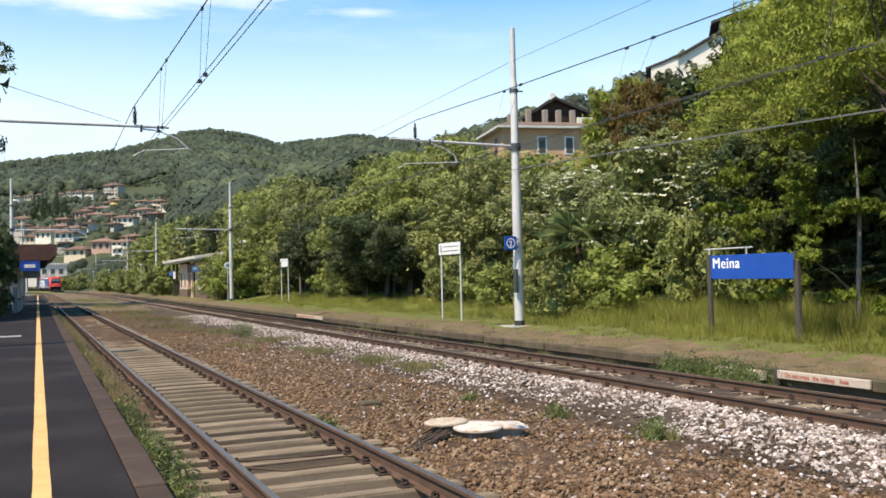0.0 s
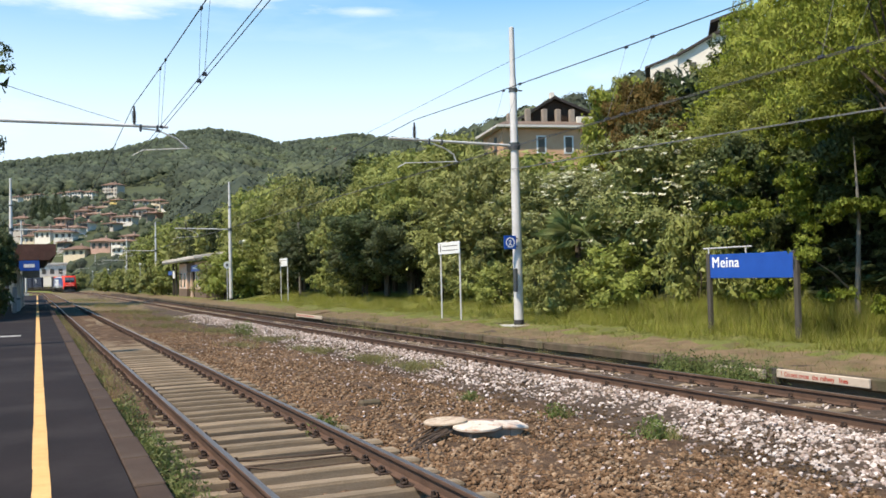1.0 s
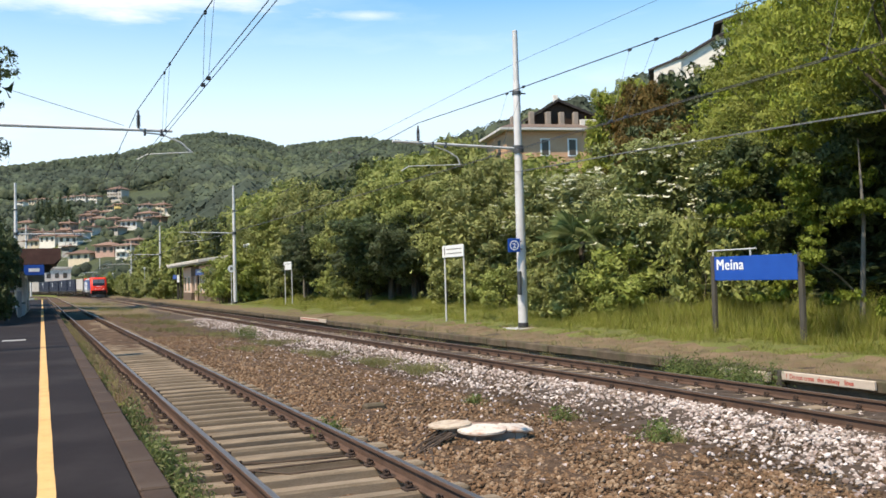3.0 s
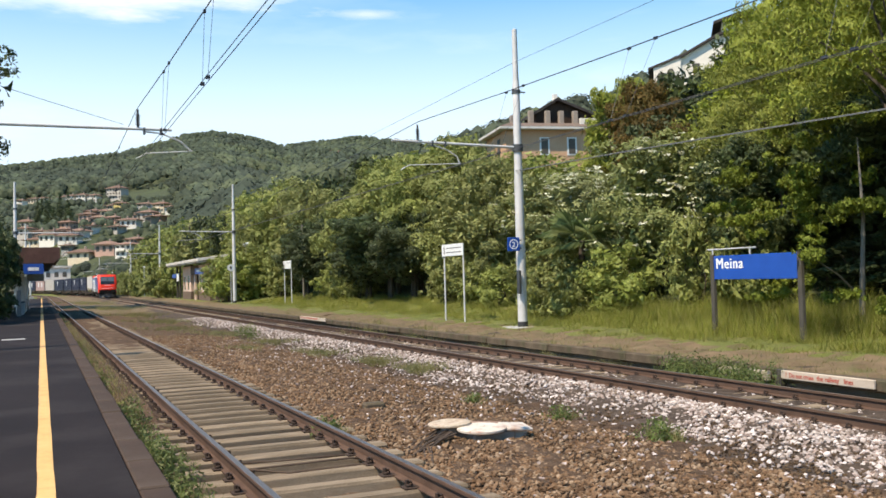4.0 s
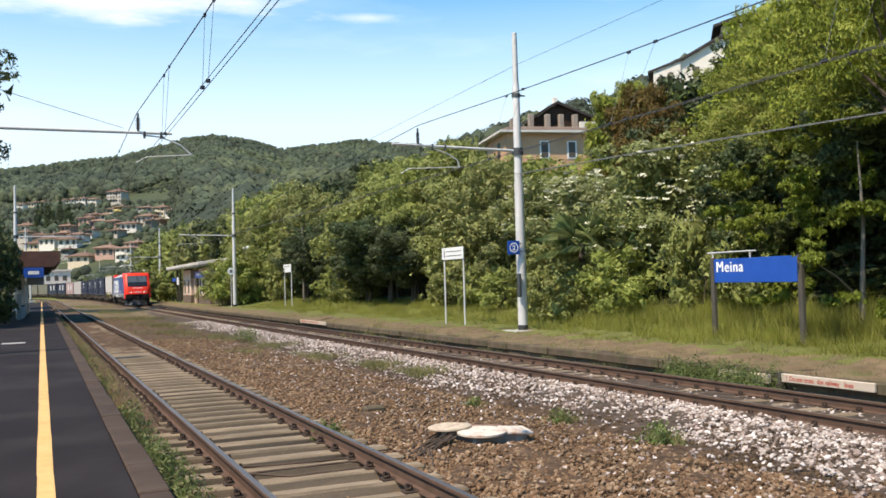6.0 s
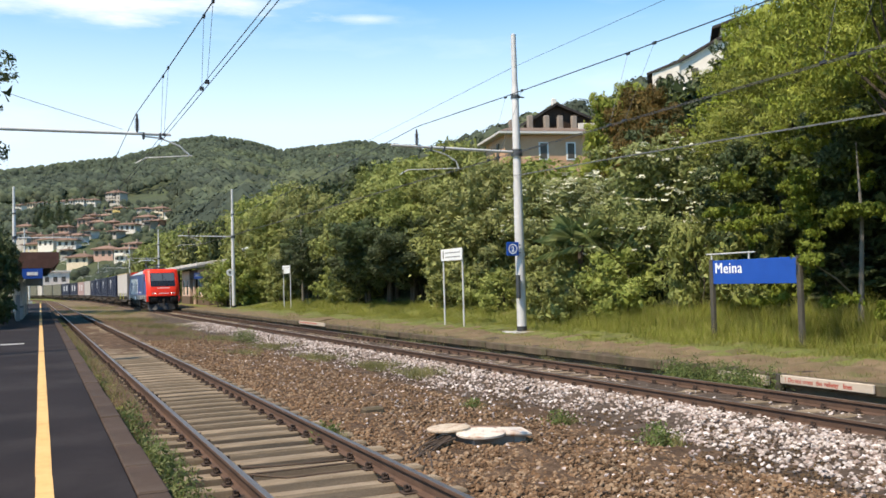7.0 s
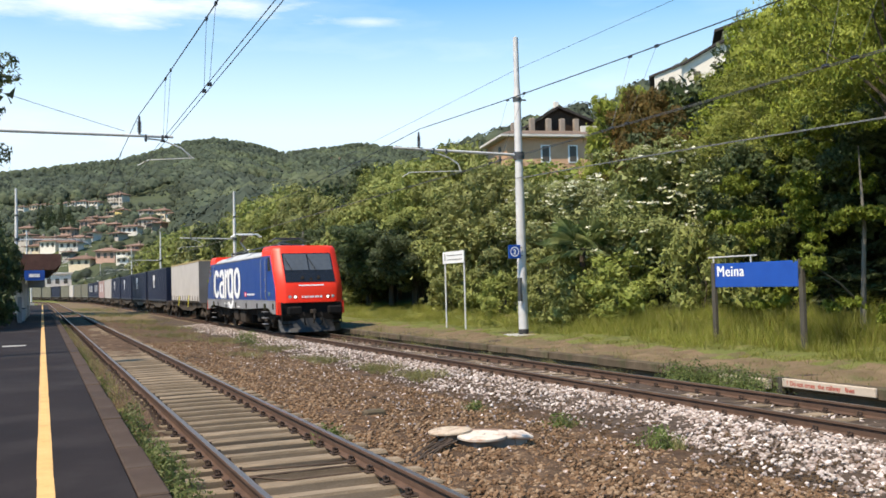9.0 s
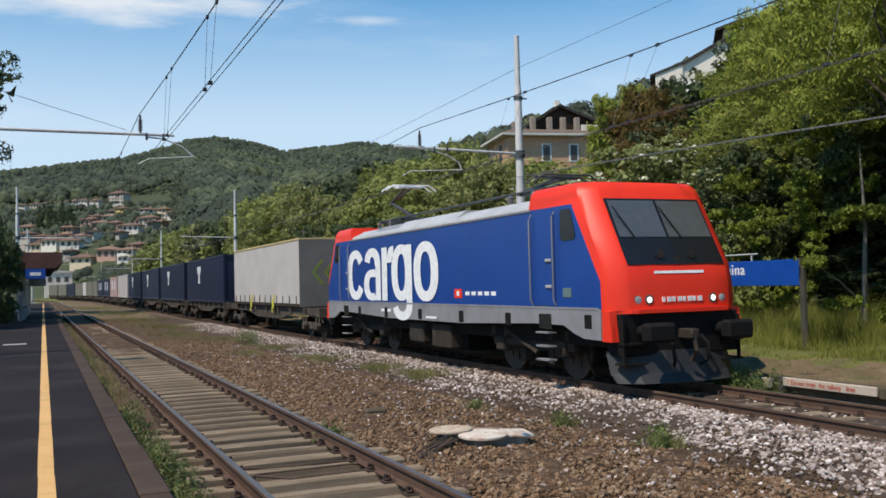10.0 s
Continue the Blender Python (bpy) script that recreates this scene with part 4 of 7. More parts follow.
lamp_grey = surface("lamp_post_grey", (.32, .33, .33), (.42, .43, .43), 2, 30, .6, .1)
build_platform_clutter()
# a narrow box serves as the grey post that stands here
cabinet = tagged(part("equipment_cabinet", Shape().box(-1.08, -.85, 59.0, 59.4, PLATFORM_TOP, 1.72, .02)
                      , surface("short_post_grey", (.2, .2, .2), (.3, .3, .3), 2, 30, .6, .1)), "short grey post on the near platform", "cabinet")


def build_lamp_post(x, y, z, h, heads):
    ob = empty("platform_lamp", pose(x, y, z), "slim grey platform lamp post with white lamp heads", "lamp post", "platform lamps")
    part("post", Shape().turned([(.06, -.3), (.055, h * .5), (.04, h), (.01, h + .02)], 8), lamp_grey, ob)
    for e in heads:
        part("lamp_head", Shape().turned([(.03, h - .28), (.16, h - .18), (.2, h - .04), (.1, h + .04)], 12, m=Matrix.Translation((0, e, 0))), SIGN_WHITE, ob, "white lamp head")
    part("cross_arm", Shape().tube([(0, min(heads), h), (0, max(heads) + .02, h)], .03, 6), lamp_grey, ob)


build_lamp_post(17.6, 84.0, .2, 5.2, (-.9, .9))
for s_, x_ in ((172, 15.2), (205, 15.2), (150, 15.4), (232, 15.4)):
    px, py, a = along(s_, x_)
    build_lamp_post(px, py, .1, 4.6, (0,))
disc = empty("speed_sign", pose(15.12, 78.6, .1), "small white round line-side sign on a thin post", "sign")
part("post", Shape().tube([(0, 0, -.3), (0, 0, 3.1)], .03, 8), GALVANISED, disc)
part("plate", Shape().turned([(.3, -.015), (.3, .015), (.02, .017)], 20, m=Matrix.Translation((0, -.04, 3.0)) @ pose(0, 0, 0, 90, 0, 0)), SIGN_WHITE, disc, "white round plate")
part("printed_mark", Shape().box(-.1, .1, -.064, -.058, 2.88, 3.12), plain("print_dark", (.12, .12, .1), .6), disc)
tagged(part("thin_post", Shape().tube([(19.0, 69.6, 0.2), (18.95, 69.5, 6.2)], .09, 8), PALE_BARK), "slim pale post beside the hedge", "post")


# ---------------------------------------------------------------- houses
ROOF_TILE = surface("roof_tiles", (.16, .1, .075), (.27, .175, .13), 1.5, 14, .9, .6, stain=(.16, .1, .075), stain_scale=.5, each=.2, relief=.04)
ROOF_DARK = surface("roof_dark", (.035, .03, .03), (.07, .06, .055), 1.5, 14, .85, .5, relief=.03)
PLASTERS = [surface("plaster_%s" % n, a, b, .6, 20, .9, .15, stain=c, stain_scale=.4, stain_amount=.3, relief=.005) for n, a, b, c in (
    ("white", (.66, .61, .53), (.8, .75, .67), (.47, .42, .36)), ("cream", (.6, .49, .34), (.72, .61, .46), (.44, .36, .27)),
    ("yellow", (.58, .44, .16), (.7, .55, .24), (.45, .35, .16)), ("pink", (.5, .3, .23), (.6, .4, .32), (.4, .26, .2)),
    ("grey", (.43, .38, .33), (.55, .5, .43), (.31, .28, .25)), ("ochre", (.5, .29, .17), (.62, .39, .25), (.4, .24, .14)))]
SHUTTER = plain("shutter", (.08, .07, .055), .6)
CHIMNEY = surface("chimney", (.25, .2, .16), (.36, .3, .25), 2, 20, .9, .3)


def build_house(x, y, turn, w, d, h, plaster, roof, rise, rows, cols, sink=3.0, label=""):
    """A house of w by d metres with hipped or gabled roof; the side with windows faces -y before turning."""
    z = float(land(x, y))
    ob = empty("house", pose(x, y, z, 0, 0, turn), label, "house", "houses of the village on the slope")
    part("wall", Shape().box(-w / 2, w / 2, -d / 2, d / 2, -sink, h, .02), plaster, ob)
    o = .95   # wide eaves
    a, b = w / 2 + o, d / 2 + o
    r = Shape()
    ridge = max(a - b, a * .25)
    r.add([(-a, -b, h), (a, -b, h), (a, b, h), (-a, b, h), (-ridge, 0, h + rise), (ridge, 0, h + rise)],
          [(0, 1, 5, 4), (2, 3, 4, 5), (1, 2, 5), (3, 0, 4)])
    r.add([(-a, -b, h - .18), (a, -b, h - .18), (a, b, h - .18), (-a, b, h - .18), (-a, -b, h - .002), (a, -b, h - .002), (a, b, h - .002), (-a, b, h - .002)],
          [(0, 3, 2, 1), (0, 1, 5, 4), (1, 2, 6, 5), (2, 3, 7, 6), (3, 0, 4, 7)])
    rf = part("roof", r, roof, ob)
    part("chimney", Shape().box(ridge * .5, ridge * .5 + .7, -.35, .35, h + rise * .5, h + rise + .8, .03), CHIMNEY, rf)
    sh = h / rows
    for i in range(rows):
        for k in range(cols):
            cx = -w / 2 + w * (k + .5) / cols
            part("window", Shape().box(cx - .62, cx + .62, -d / 2 - .05, -d / 2 + .02, i * sh + sh * .28, i * sh + sh * .8), SHUTTER, ob)
        for k in range(max(2, cols // 2)):
            cy = -d / 2 + d * (k + .5) / max(2, cols // 2)
            part("window", Shape().box(-w / 2 - .05, -w / 2 + .02, cy - .5, cy + .5, i * sh + sh * .28, i * sh + sh * .8), SHUTTER, ob)
    if rows > 1:
        part("balcony", Shape().box(-w * .35, w * .2, -d / 2 - 1.1, -d / 2, sh - .15, sh + .02).box(-w * .35, w * .2, -d / 2 - 1.1, -d / 2 - 1.0, sh, sh + .9), plaster, ob)
    return ob


def on_slope(az, elev):
    """Where the line at that direction and rise meets the slope."""
    y = 60.0
    while y < 1990:
        if float(land(az * y, y)) > EYE[2] + elev * y:
            break
        y += 4
    return az * y, y


# direction, rise of the foot above the eye, breadth and height as angles, plaster
VILLAGE_TOP = [(-0.0128, 0.0801, 0.0081, 0.0068, 0), (-0.001, 0.0831, 0.0093, 0.0057, 1), (0.0083, 0.0837, 0.0093, 0.0057, 0), (0.0256, 0.0834, 0.0063, 0.0074, 0),
    (0.0338, 0.0841, 0.009, 0.008, 0), (0.0439, 0.0842, 0.0102, 0.0087, 0), (0.0552, 0.0849, 0.0114, 0.0075, 0), (0.0776, 0.0881, 0.0182, 0.0117, 4),
    (0.0811, 0.0764, 0.01, 0.0082, 2), (0.05, 0.0993, 0.0092, 0.0058, 5), (0.0717, 0.0775, 0.0088, 0.0047, 1)]
VILLAGE_MIDDLE = [(0.1062, 0.0743, 0.0158, 0.0095, 4), (0.1216, 0.0744, 0.0149, 0.0095, 1), (0.1348, 0.0745, 0.0162, 0.0072, 0), (0.059, 0.0629, 0.0141, 0.007, 3),
    (0.0735, 0.0635, 0.0148, 0.0064, 3), (0.0535, 0.053, 0.0076, 0.0081, 0), (0.0909, 0.0594, 0.0178, 0.0076, 0), (0.1004, 0.0654, 0.0135, 0.0071, 4),
    (0.1117, 0.0624, 0.0068, 0.0083, 4)]
VILLAGE_FOOT = [(-0.009, 0.0475, 0.0143, 0.009, 4), (0.0043, 0.0452, 0.0103, 0.009, 3), (0.0152, 0.0474, 0.0115, 0.0091, 0), (0.0268, 0.0508, 0.0116, 0.0069, 3),
    (0.0317, 0.0428, 0.0196, 0.0074, 0), (-0.0004, 0.0401, 0.0175, 0.0073, 1), (0.0676, 0.0309, 0.0213, 0.0105, 3), (0.0874, 0.0284, 0.0205, 0.0129, 0),
    (0.0438, 0.0249, 0.0251, 0.0075, 1), (0.0298, 0.0325, 0.0074, 0.0057, 4)]
VILLAGE_FAR = [(0.304, 0.1414, 0.011, 0.004, 0), (0.318, 0.142, 0.009, 0.004, 1), (0.271, 0.1371, 0.009, 0.004, 0)]
VILLAGE_BETWEEN = [(0.0494, 0.0647, 0.0158, 0.0082, 3), (0.1073, 0.066, 0.0181, 0.0092, 4), (0.0857, 0.0601, 0.0135, 0.0062, 1), (0.0147, 0.0411, 0.0203, 0.0082, 0),
    (0.0289, 0.0585, 0.0158, 0.0066, 3), (0.0957, 0.0399, 0.0158, 0.0066, 3), (0.0549, 0.0701, 0.0158, 0.0062, 5), (-0.0083, 0.0585, 0.0158, 0.0066, 1),
    (0.1525, 0.0722, 0.0135, 0.0062, 0), (0.0403, 0.0499, 0.0158, 0.0062, 0), (0.118, 0.0655, 0.0125, 0.006, 3), (0.0655, 0.0705, 0.012, 0.006, 1), (0.077, 0.054, 0.012, 0.006, 4)]
VILLAGE = [(*on_slope(az, el), breadth, tall, kind) for az, el, breadth, tall, kind in VILLAGE_TOP + VILLAGE_MIDDLE + VILLAGE_FOOT + VILLAGE_FAR + VILLAGE_BETWEEN]
WALL_WORDS = ["white", "cream", "yellow", "pink", "grey", "ochre"]
rv = random.Random(12)
for hx, hy, breadth, tall, kind in VILLAGE:
    turn = rv.uniform(-46, -24)
    wide = breadth * hy * .98
    high = max(2.6, tall * hy)
    floors = max(1, round(high / 2.9))
    build_house(hx, hy, turn, wide, min(max(wide * .7, 6), 10), high, PLASTERS[kind], ROOF_TILE, min(wide * rv.uniform(.12, .19), 2.4), floors,
                max(3, int(wide / 2.4)), 8.0, "%s village house with a red tiled roof on the slope" % WALL_WORDS[kind])

# the low hall and the house beside the line beyond the platform
hall = empty("line_side_hall", pose(5.9, 312, 0) @ Matrix.Scale(1.0, 4), "long low cream hall with a flat roof beside the line", "building")
part("wall", Shape().box(-4.2, 3.9, 0, 12, -3, 7.9, .02), PLASTERS[0], hall)
part("roof", Shape().box(-4.6, 4.3, -.4, 12.3, 7.9, 8.5, .03), ROOF_TRIM, hall)
part("annex", Shape().box(-2.5, 8.5, -6, -.01, -3, 3.2, .02), PLASTERS[4], hall, "low grey annex")
part("annex_roof", Shape().prism([(-3, 3.2), (9, 3.2), (9, 3.4), (3, 4.4), (-3, 3.4)], -6.5, -.02, "y"), ROOF_TILE, hall, "low tiled annex roof")
for k in range(3):
    part("window", Shape().box(-3.2 + k * 2.4, -2.0 + k * 2.4, -.05, .02, 5.0, 6.6), SHUTTER, hall)


def build_villa():
    """The ochre villa above the hedge: eaves all round, a terrace with stone pillars and a dark gabled attic."""
    ob = empty("villa", pose(45.2, 78.5, 7, 0, 0, -12), "ochre villa with pale eaves, stone pillars and a dark attic roof", "house")
    part("wall", Shape().box(-4.3, 5.2, -4.3, 2.5, -3, 8.4, .02), PLASTERS[5], ob, "ochre plastered wall")
    part("eave_board", Shape().box(-5.0, 6.0, -5.0, 3.2, 8.38, 8.62, .03), surface("eaves_pale", (.55, .52, .48), (.66, .63, .58), 1, 20, .8, .1), ob, "pale painted eaves")
    rf = Shape()
    rf.add([(-5.0, -5.0, 8.63), (6.0, -5.0, 8.63), (6.0, 3.2, 8.63), (-5.0, 3.2, 8.63), (-3.7, -3.7, 9.15), (5.2, -3.7, 9.15), (5.2, 2.4, 9.15), (-3.7, 2.4, 9.15)],
           [(0, 1, 5, 4), (1, 2, 6, 5), (2, 3, 7, 6), (3, 0, 4, 7), (4, 5, 6, 7)])
    part("roof", rf, surface("roof_grey_brown", (.13, .095, .075), (.21, .16, .13), 1.5, 14, .9, .5), ob, "grey-brown tiled roof")
    for k, px_ in enumerate((-3.3, -1.5, .15, 1.5, 2.9)):
        part("pillar", Shape().box(px_ - .25, px_ + .25, -3.7, -3.2, 9.0, 10.35 if k else 9.9, .05), CHIMNEY, ob, "stone terrace pillar")
    part("attic_roof", Shape().prism([(-1.3, 10.15), (1.4, 11.75), (5.9, 10.0), (5.9, 9.75), (1.4, 11.5), (-1.3, 9.9)], -3.0, 1.5, "y"), ROOF_DARK, ob, "dark gabled attic roof")
    part("attic", Shape().prism([(-.7, 9.1), (5.2, 9.1), (5.2, 10.0), (1.4, 11.45), (-.7, 10.2)], -2.5, 1.2, "y"), DARK_WOOD_SHADE, ob, "dark boarded attic")
    part("terrace_wall", Shape().box(3.2, 5.9, -4.0, -3.75, 8.9, 9.6, .02), PLASTERS[0], ob, "white terrace wall")
    part("chimney", Shape().box(1.2, 1.65, -2.3, -1.9, 11.3, 12.25, .03), PLASTERS[0], ob)
    part("aerial", Shape().tube([(-2.2, -1, 9.1), (-2.2, -1, 12.6)], .03, 5).tube([(-2.6, -1, 12.4), (-1.8, -1, 12.4)], .02, 5), WIRE, ob, "thin roof aerial")
    for x in (-.5, 2.2):
        wd = part("window", Shape().box(x - .48, x + .48, -4.36, -4.28, 6.0, 7.7), SIGN_WHITE, ob)
        part("pane", Shape().box(x - .33, x + .33, -4.38, -4.362, 6.12, 7.58), SHUTTER, wd)
    part("downpipe", Shape().tube([(3.9, -4.38, -2), (3.9, -4.38, 8.3)], .07, 6), CHIMNEY, ob)
    part("window", Shape().box(-4.36, -4.28, -2.4, -1.6, 6.0, 7.8), SHUTTER, ob)


build_villa()


def build_upper_house():
    ob = empty("upper_house", pose(53.28, 70, 14, 0, 0, -38), "white house with a dark overhanging roof high on the hillside", "house")
    white = PLASTERS[0]
    part("wall", Shape().prism([(0, -4), (2.5, -4), (2.5, 7.85), (0, 7.0)], 0, 6, "y"), white, ob, "white plastered wall")
    part("side_wall", Shape().prism([(2.503, -4), (9, -4), (9, 10), (6, 9.5), (2.503, 7.85)], .25, 6, "y"), white, ob, "white plastered wing")
    # Front overhang shortened so that its shadow leaves the wall sunlit.
    part("roof", Shape().prism([(-.5, 6.95), (2.65, 8.0), (6.0, 9.75), (9.4, 10.2), (9.4, 9.95), (6.0, 9.5), (2.65, 7.78), (-.5, 6.75)], -.14, 6.4, "y"), ROOF_DARK, ob, "dark roof with its overhang cut short")
    part("attic_wall", Shape().box(6.3, 9, .5, 5, 9.5, 10.9, .02), white, ob)
    part("attic_roof", Shape().prism([(5.55, 10.75), (7.65, 11.4), (10, 11.5), (10, 11.3), (7.65, 11.15), (5.55, 10.5)], -.4, 5.6, "y"), ROOF_DARK, ob, "dark upper roof")
    for x, z0, z1 in ((.65, 5.2, 6.45), (1.57, 5.3, 6.75)):
        s = [(x - .33, z0), (x + .33, z0), (x + .33, z1 - .3), (x + .2, z1 - .06), (x, z1), (x - .2, z1 - .06), (x - .33, z1 - .3)]
        wd = part("window", Shape().prism(s, -.06, .02, "y"), SHUTTER, ob, "arched window")
        part("sill", Shape().box(x - .4, x + .4, -.12, .02, z0 - .08, z0 - .005, .01), white, wd)
    part("window", Shape().box(3.6, 4.2, .17, .27, 5.6, 7.1), SHUTTER, ob)


build_upper_house()


# ---------------------------------------------------------------- plants
CORE = np.array([(0, 0, 1), *((.894 * math.cos(math.tau * k / 5), .894 * math.sin(math.tau * k / 5), .447) for k in range(5)),
                 *((.894 * math.cos(math.tau * (k + .5) / 5), .894 * math.sin(math.tau * (k + .5) / 5), -.447) for k in range(5)), (0, 0, -1)])
CORE_FACES = np.array([(0, 1 + k, 1 + (k + 1) % 5) for k in range(5)] + [(1 + k, 6 + k, 1 + (k + 1) % 5) for k in range(5)]
                      + [(6 + k, 6 + (k + 1) % 5, 1 + (k + 1) % 5) for k in range(5)] + [(11, 6 + (k + 1) % 5, 6 + k) for k in range(5)])


def soft(leaf, normals, blend=.8):
    """Normals that lie between each leaf's own and its clump's, so that a clump shades as one mass."""
    own = np.cross(leaf[:, 1] - leaf[:, 0], leaf[:, 2] - leaf[:, 0])
    own /= np.linalg.norm(own, axis=1)[:, None] + 1e-9
    nn = normals / (np.linalg.norm(normals, axis=1)[:, None] + 1e-9)
    own *= np.where((own * nn).sum(1) < 0, -1.0, 1.0)[:, None]
    out = nn * (1 - blend) + own * blend
    return out / (np.linalg.norm(out, axis=1)[:, None] + 1e-9)


def leaves(centres, normals, size, ratio, rng, droop=0.0, spread=.5):
    """Pointed three-cornered leaves at the centres, facing roughly along the normals."""
    n = len(centres)
    nrm = normals / (np.linalg.norm(normals, axis=1)[:, None] + 1e-9) + rng.normal(0, spread, (n, 3))
    nrm[:, 2] += .1
    nrm /= np.linalg.norm(nrm, axis=1)[:, None] + 1e-9
    ref = rng.normal(0, 1, (n, 3))
    ref[:, 2] -= droop
    a = np.cross(nrm, ref)
    a /= np.linalg.norm(a, axis=1)[:, None] + 1e-9
    b = np.cross(nrm, a)
    s = (size * rng.uniform(.6, 1.35, n))[:, None]
    return np.stack([centres - b * s * .8 - a * s * ratio, centres - b * s * .8 + a * s * ratio, centres + b * s * 1.2], 1)


def crown_points(n, lobes, rng, billows=9, flat=.8, inside=.16):
    """Points on the skin of billows, which sit on the skin of the lobes (centre, radii), and some leaves deep inside."""
    lobes_c = np.array([l[0] for l in lobes], dtype=float)
    lobes_r = np.array([l[1] for l in lobes], dtype=float)
    own_lobe = np.repeat(np.arange(len(lobes)), billows)
    b = len(own_lobe)
    d = rng.normal(0, 1, (b, 3))
    d[:, 2] = np.where(d[:, 2] < -.5, -d[:, 2] * .6, d[:, 2])
    d /= np.linalg.norm(d, axis=1)[:, None]
    bc = lobes_c[own_lobe] + d * lobes_r[own_lobe] * rng.uniform(.7, 1.2, b)[:, None]
    br = lobes_r[own_lobe].max(1) * rng.uniform(.16, .4, b)
    own = rng.choice(b, n, p=br ** 2 / (br ** 2).sum())
    e = rng.normal(0, 1, (n, 3)) + d[own] * .6 + np.array([0, 0, .12])
    e /= np.linalg.norm(e, axis=1)[:, None]
    c = bc[own] + e * (br[own] * rng.uniform(.7, 1.12, n))[:, None] * np.array([1, 1, flat])
    c[:, 2] -= np.where(rng.random(n) < .12, rng.random(n) * br[own] * .8, 0)   # hanging sprays
    nn = e * .85 + d[own] * .3
    deep = rng.random(n) < inside
    c[deep] = (lobes_c[own_lobe[own]] + rng.normal(0, .33, (n, 3)) * lobes_r[own_lobe[own]])[deep]
    return c, nn, np.where(deep, 2.3, 1.0)


def random_lobes(height, base, radius, count, rng):
    out = []
    for k in range(count):
        f = (k + .5) / count
        z = base + (height - base) * (0.08 + .84 * f)
        w = radius * math.sin(math.pi * min(.97, .18 + .75 * f)) ** .7
        a = k * 2.4 + rng.uniform(-.4, .4)
        off = w * rng.uniform(.42, .82)
        r = radius * rng.uniform(.32, .54) * (1.0 if f < .8 else .8)
        out.append(((math.cos(a) * off, math.sin(a) * off, min(z, height - r * .8)), (r, r, r * rng.uniform(.65, .95))))
    return out


def layered_lobes(height, base, radius, count, rng):
    """Flat sprays in storeys one above another, the lower ones reaching out and hanging."""
    out = []
    for k in range(count):
        f = (k + .5) / count
        w = radius * (1.0 - .75 * f ** 1.8)
        a = k * 2.4 + rng.uniform(-.5, .5)
        off = w * math.sqrt(rng.uniform(.12, .95))
        r = radius * rng.uniform(.15, .3)
        out.append(((math.cos(a) * off, math.sin(a) * off, base + (height - base) * f * .95 - .12 * off), (r, r, r * rng.uniform(.3, .5))))
    return out


def limb_shape(height, base, radius, thick, rng, lobes, stems=1, limbs=13):
    s = Shape()
    for q in range(stems):
        sx, sy = (rng.uniform(-.35, .35), rng.uniform(-.35, .35)) if stems > 1 else (0, 0)
        top = (sx * 2 + rng.uniform(-.3, .3), sy * 2 + rng.uniform(-.3, .3), height * .72)
        s.tube([(sx, sy, -.6), (sx * 1.2 + rng.uniform(-.1, .1), sy * 1.2, base * .6), (sx * 1.5, sy * 1.5 + rng.uniform(-.2, .2), base + (height - base) * .3), top],
               [thick, thick * .8, thick * .55, thick * .15], 8)
    for c, r in lobes[::max(1, len(lobes) // limbs)]:
        z0 = max(base * .5, min(c[2] - .8, height * .55)) * rng.uniform(.65, .9)
        s.tube([(0, 0, z0), (c[0] * .45, c[1] * .45, z0 + (c[2] - z0) * .6), (c[0] * .9, c[1] * .9, c[2])], [thick * .4, thick * .25, thick * .06], 5)
    return s


def build_tree(name, label, category, height, base, radius, thick, count, n, size, ratio, leaf, seed, stems=1, bark=BARK, group="", flowers=0, droop=0.0, layered=False, billows=9, flat=.8, lobes=None, limbs=13):
    rng = np.random.default_rng(seed)
    lobes = lobes or (layered_lobes if layered else random_lobes)(height, base, radius, count, rng)
    ob = empty(name, pose(0, 0, -50), label, category, group)
    part("trunk", limb_shape(height, base, radius, thick, rng, lobes, stems, limbs), bark, ob)
    c, nn, large = crown_points(n, lobes, rng, billows, flat, .3 if droop else .22)   # the broad inner leaves shut out the light
    foliage = leaves(c, nn, size if droop else size * large, ratio, rng, droop)
    part("crown", big_mesh("crown", foliage, 3, [leaf], facing=soft(foliage, nn)), leaf, ob)
    if flowers:
        lc = np.array([l[0] for l in lobes])
        lr = np.array([l[1] for l in lobes])
        pick = rng.choice(len(lobes), flowers)
        d = rng.normal(0, 1, (flowers, 3))
        d[:, 2] = np.abs(d[:, 2]) * .8
        d /= np.linalg.norm(d, axis=1)[:, None]
        heads = lc[pick] + d * lr[pick] * 1.22
        own = np.repeat(np.arange(flowers), 9)
        pts = heads[own] + rng.normal(0, .07, (len(own), 3)) * np.array([1, 1, .3])
        up = np.tile([[0, -.2, 1.0]], (len(own), 1)) + d[own] * .6
        part("blossom", big_mesh("blossom", leaves(pts, up, .062, .85, rng), 3, [FLOWER]), FLOWER, ob, "flat cream flower heads")
    return ob


def place(ob, x, y, size=1.0, turn=0.0, z=None, wide=None, lean=0.0):
    zz = float(land(x, y)) if z is None else z
    return copy_thing(ob, pose(x, y, zz - .1, lean, 0, turn) @ Matrix.Diagonal((wide or size, wide or size, size, 1)))


def retire(*obs):
    """The patterns themselves take the last place of their row."""
    for ob in obs:
        for o in (*ob.children_recursive, ob):
            bpy.data.objects.remove(o)


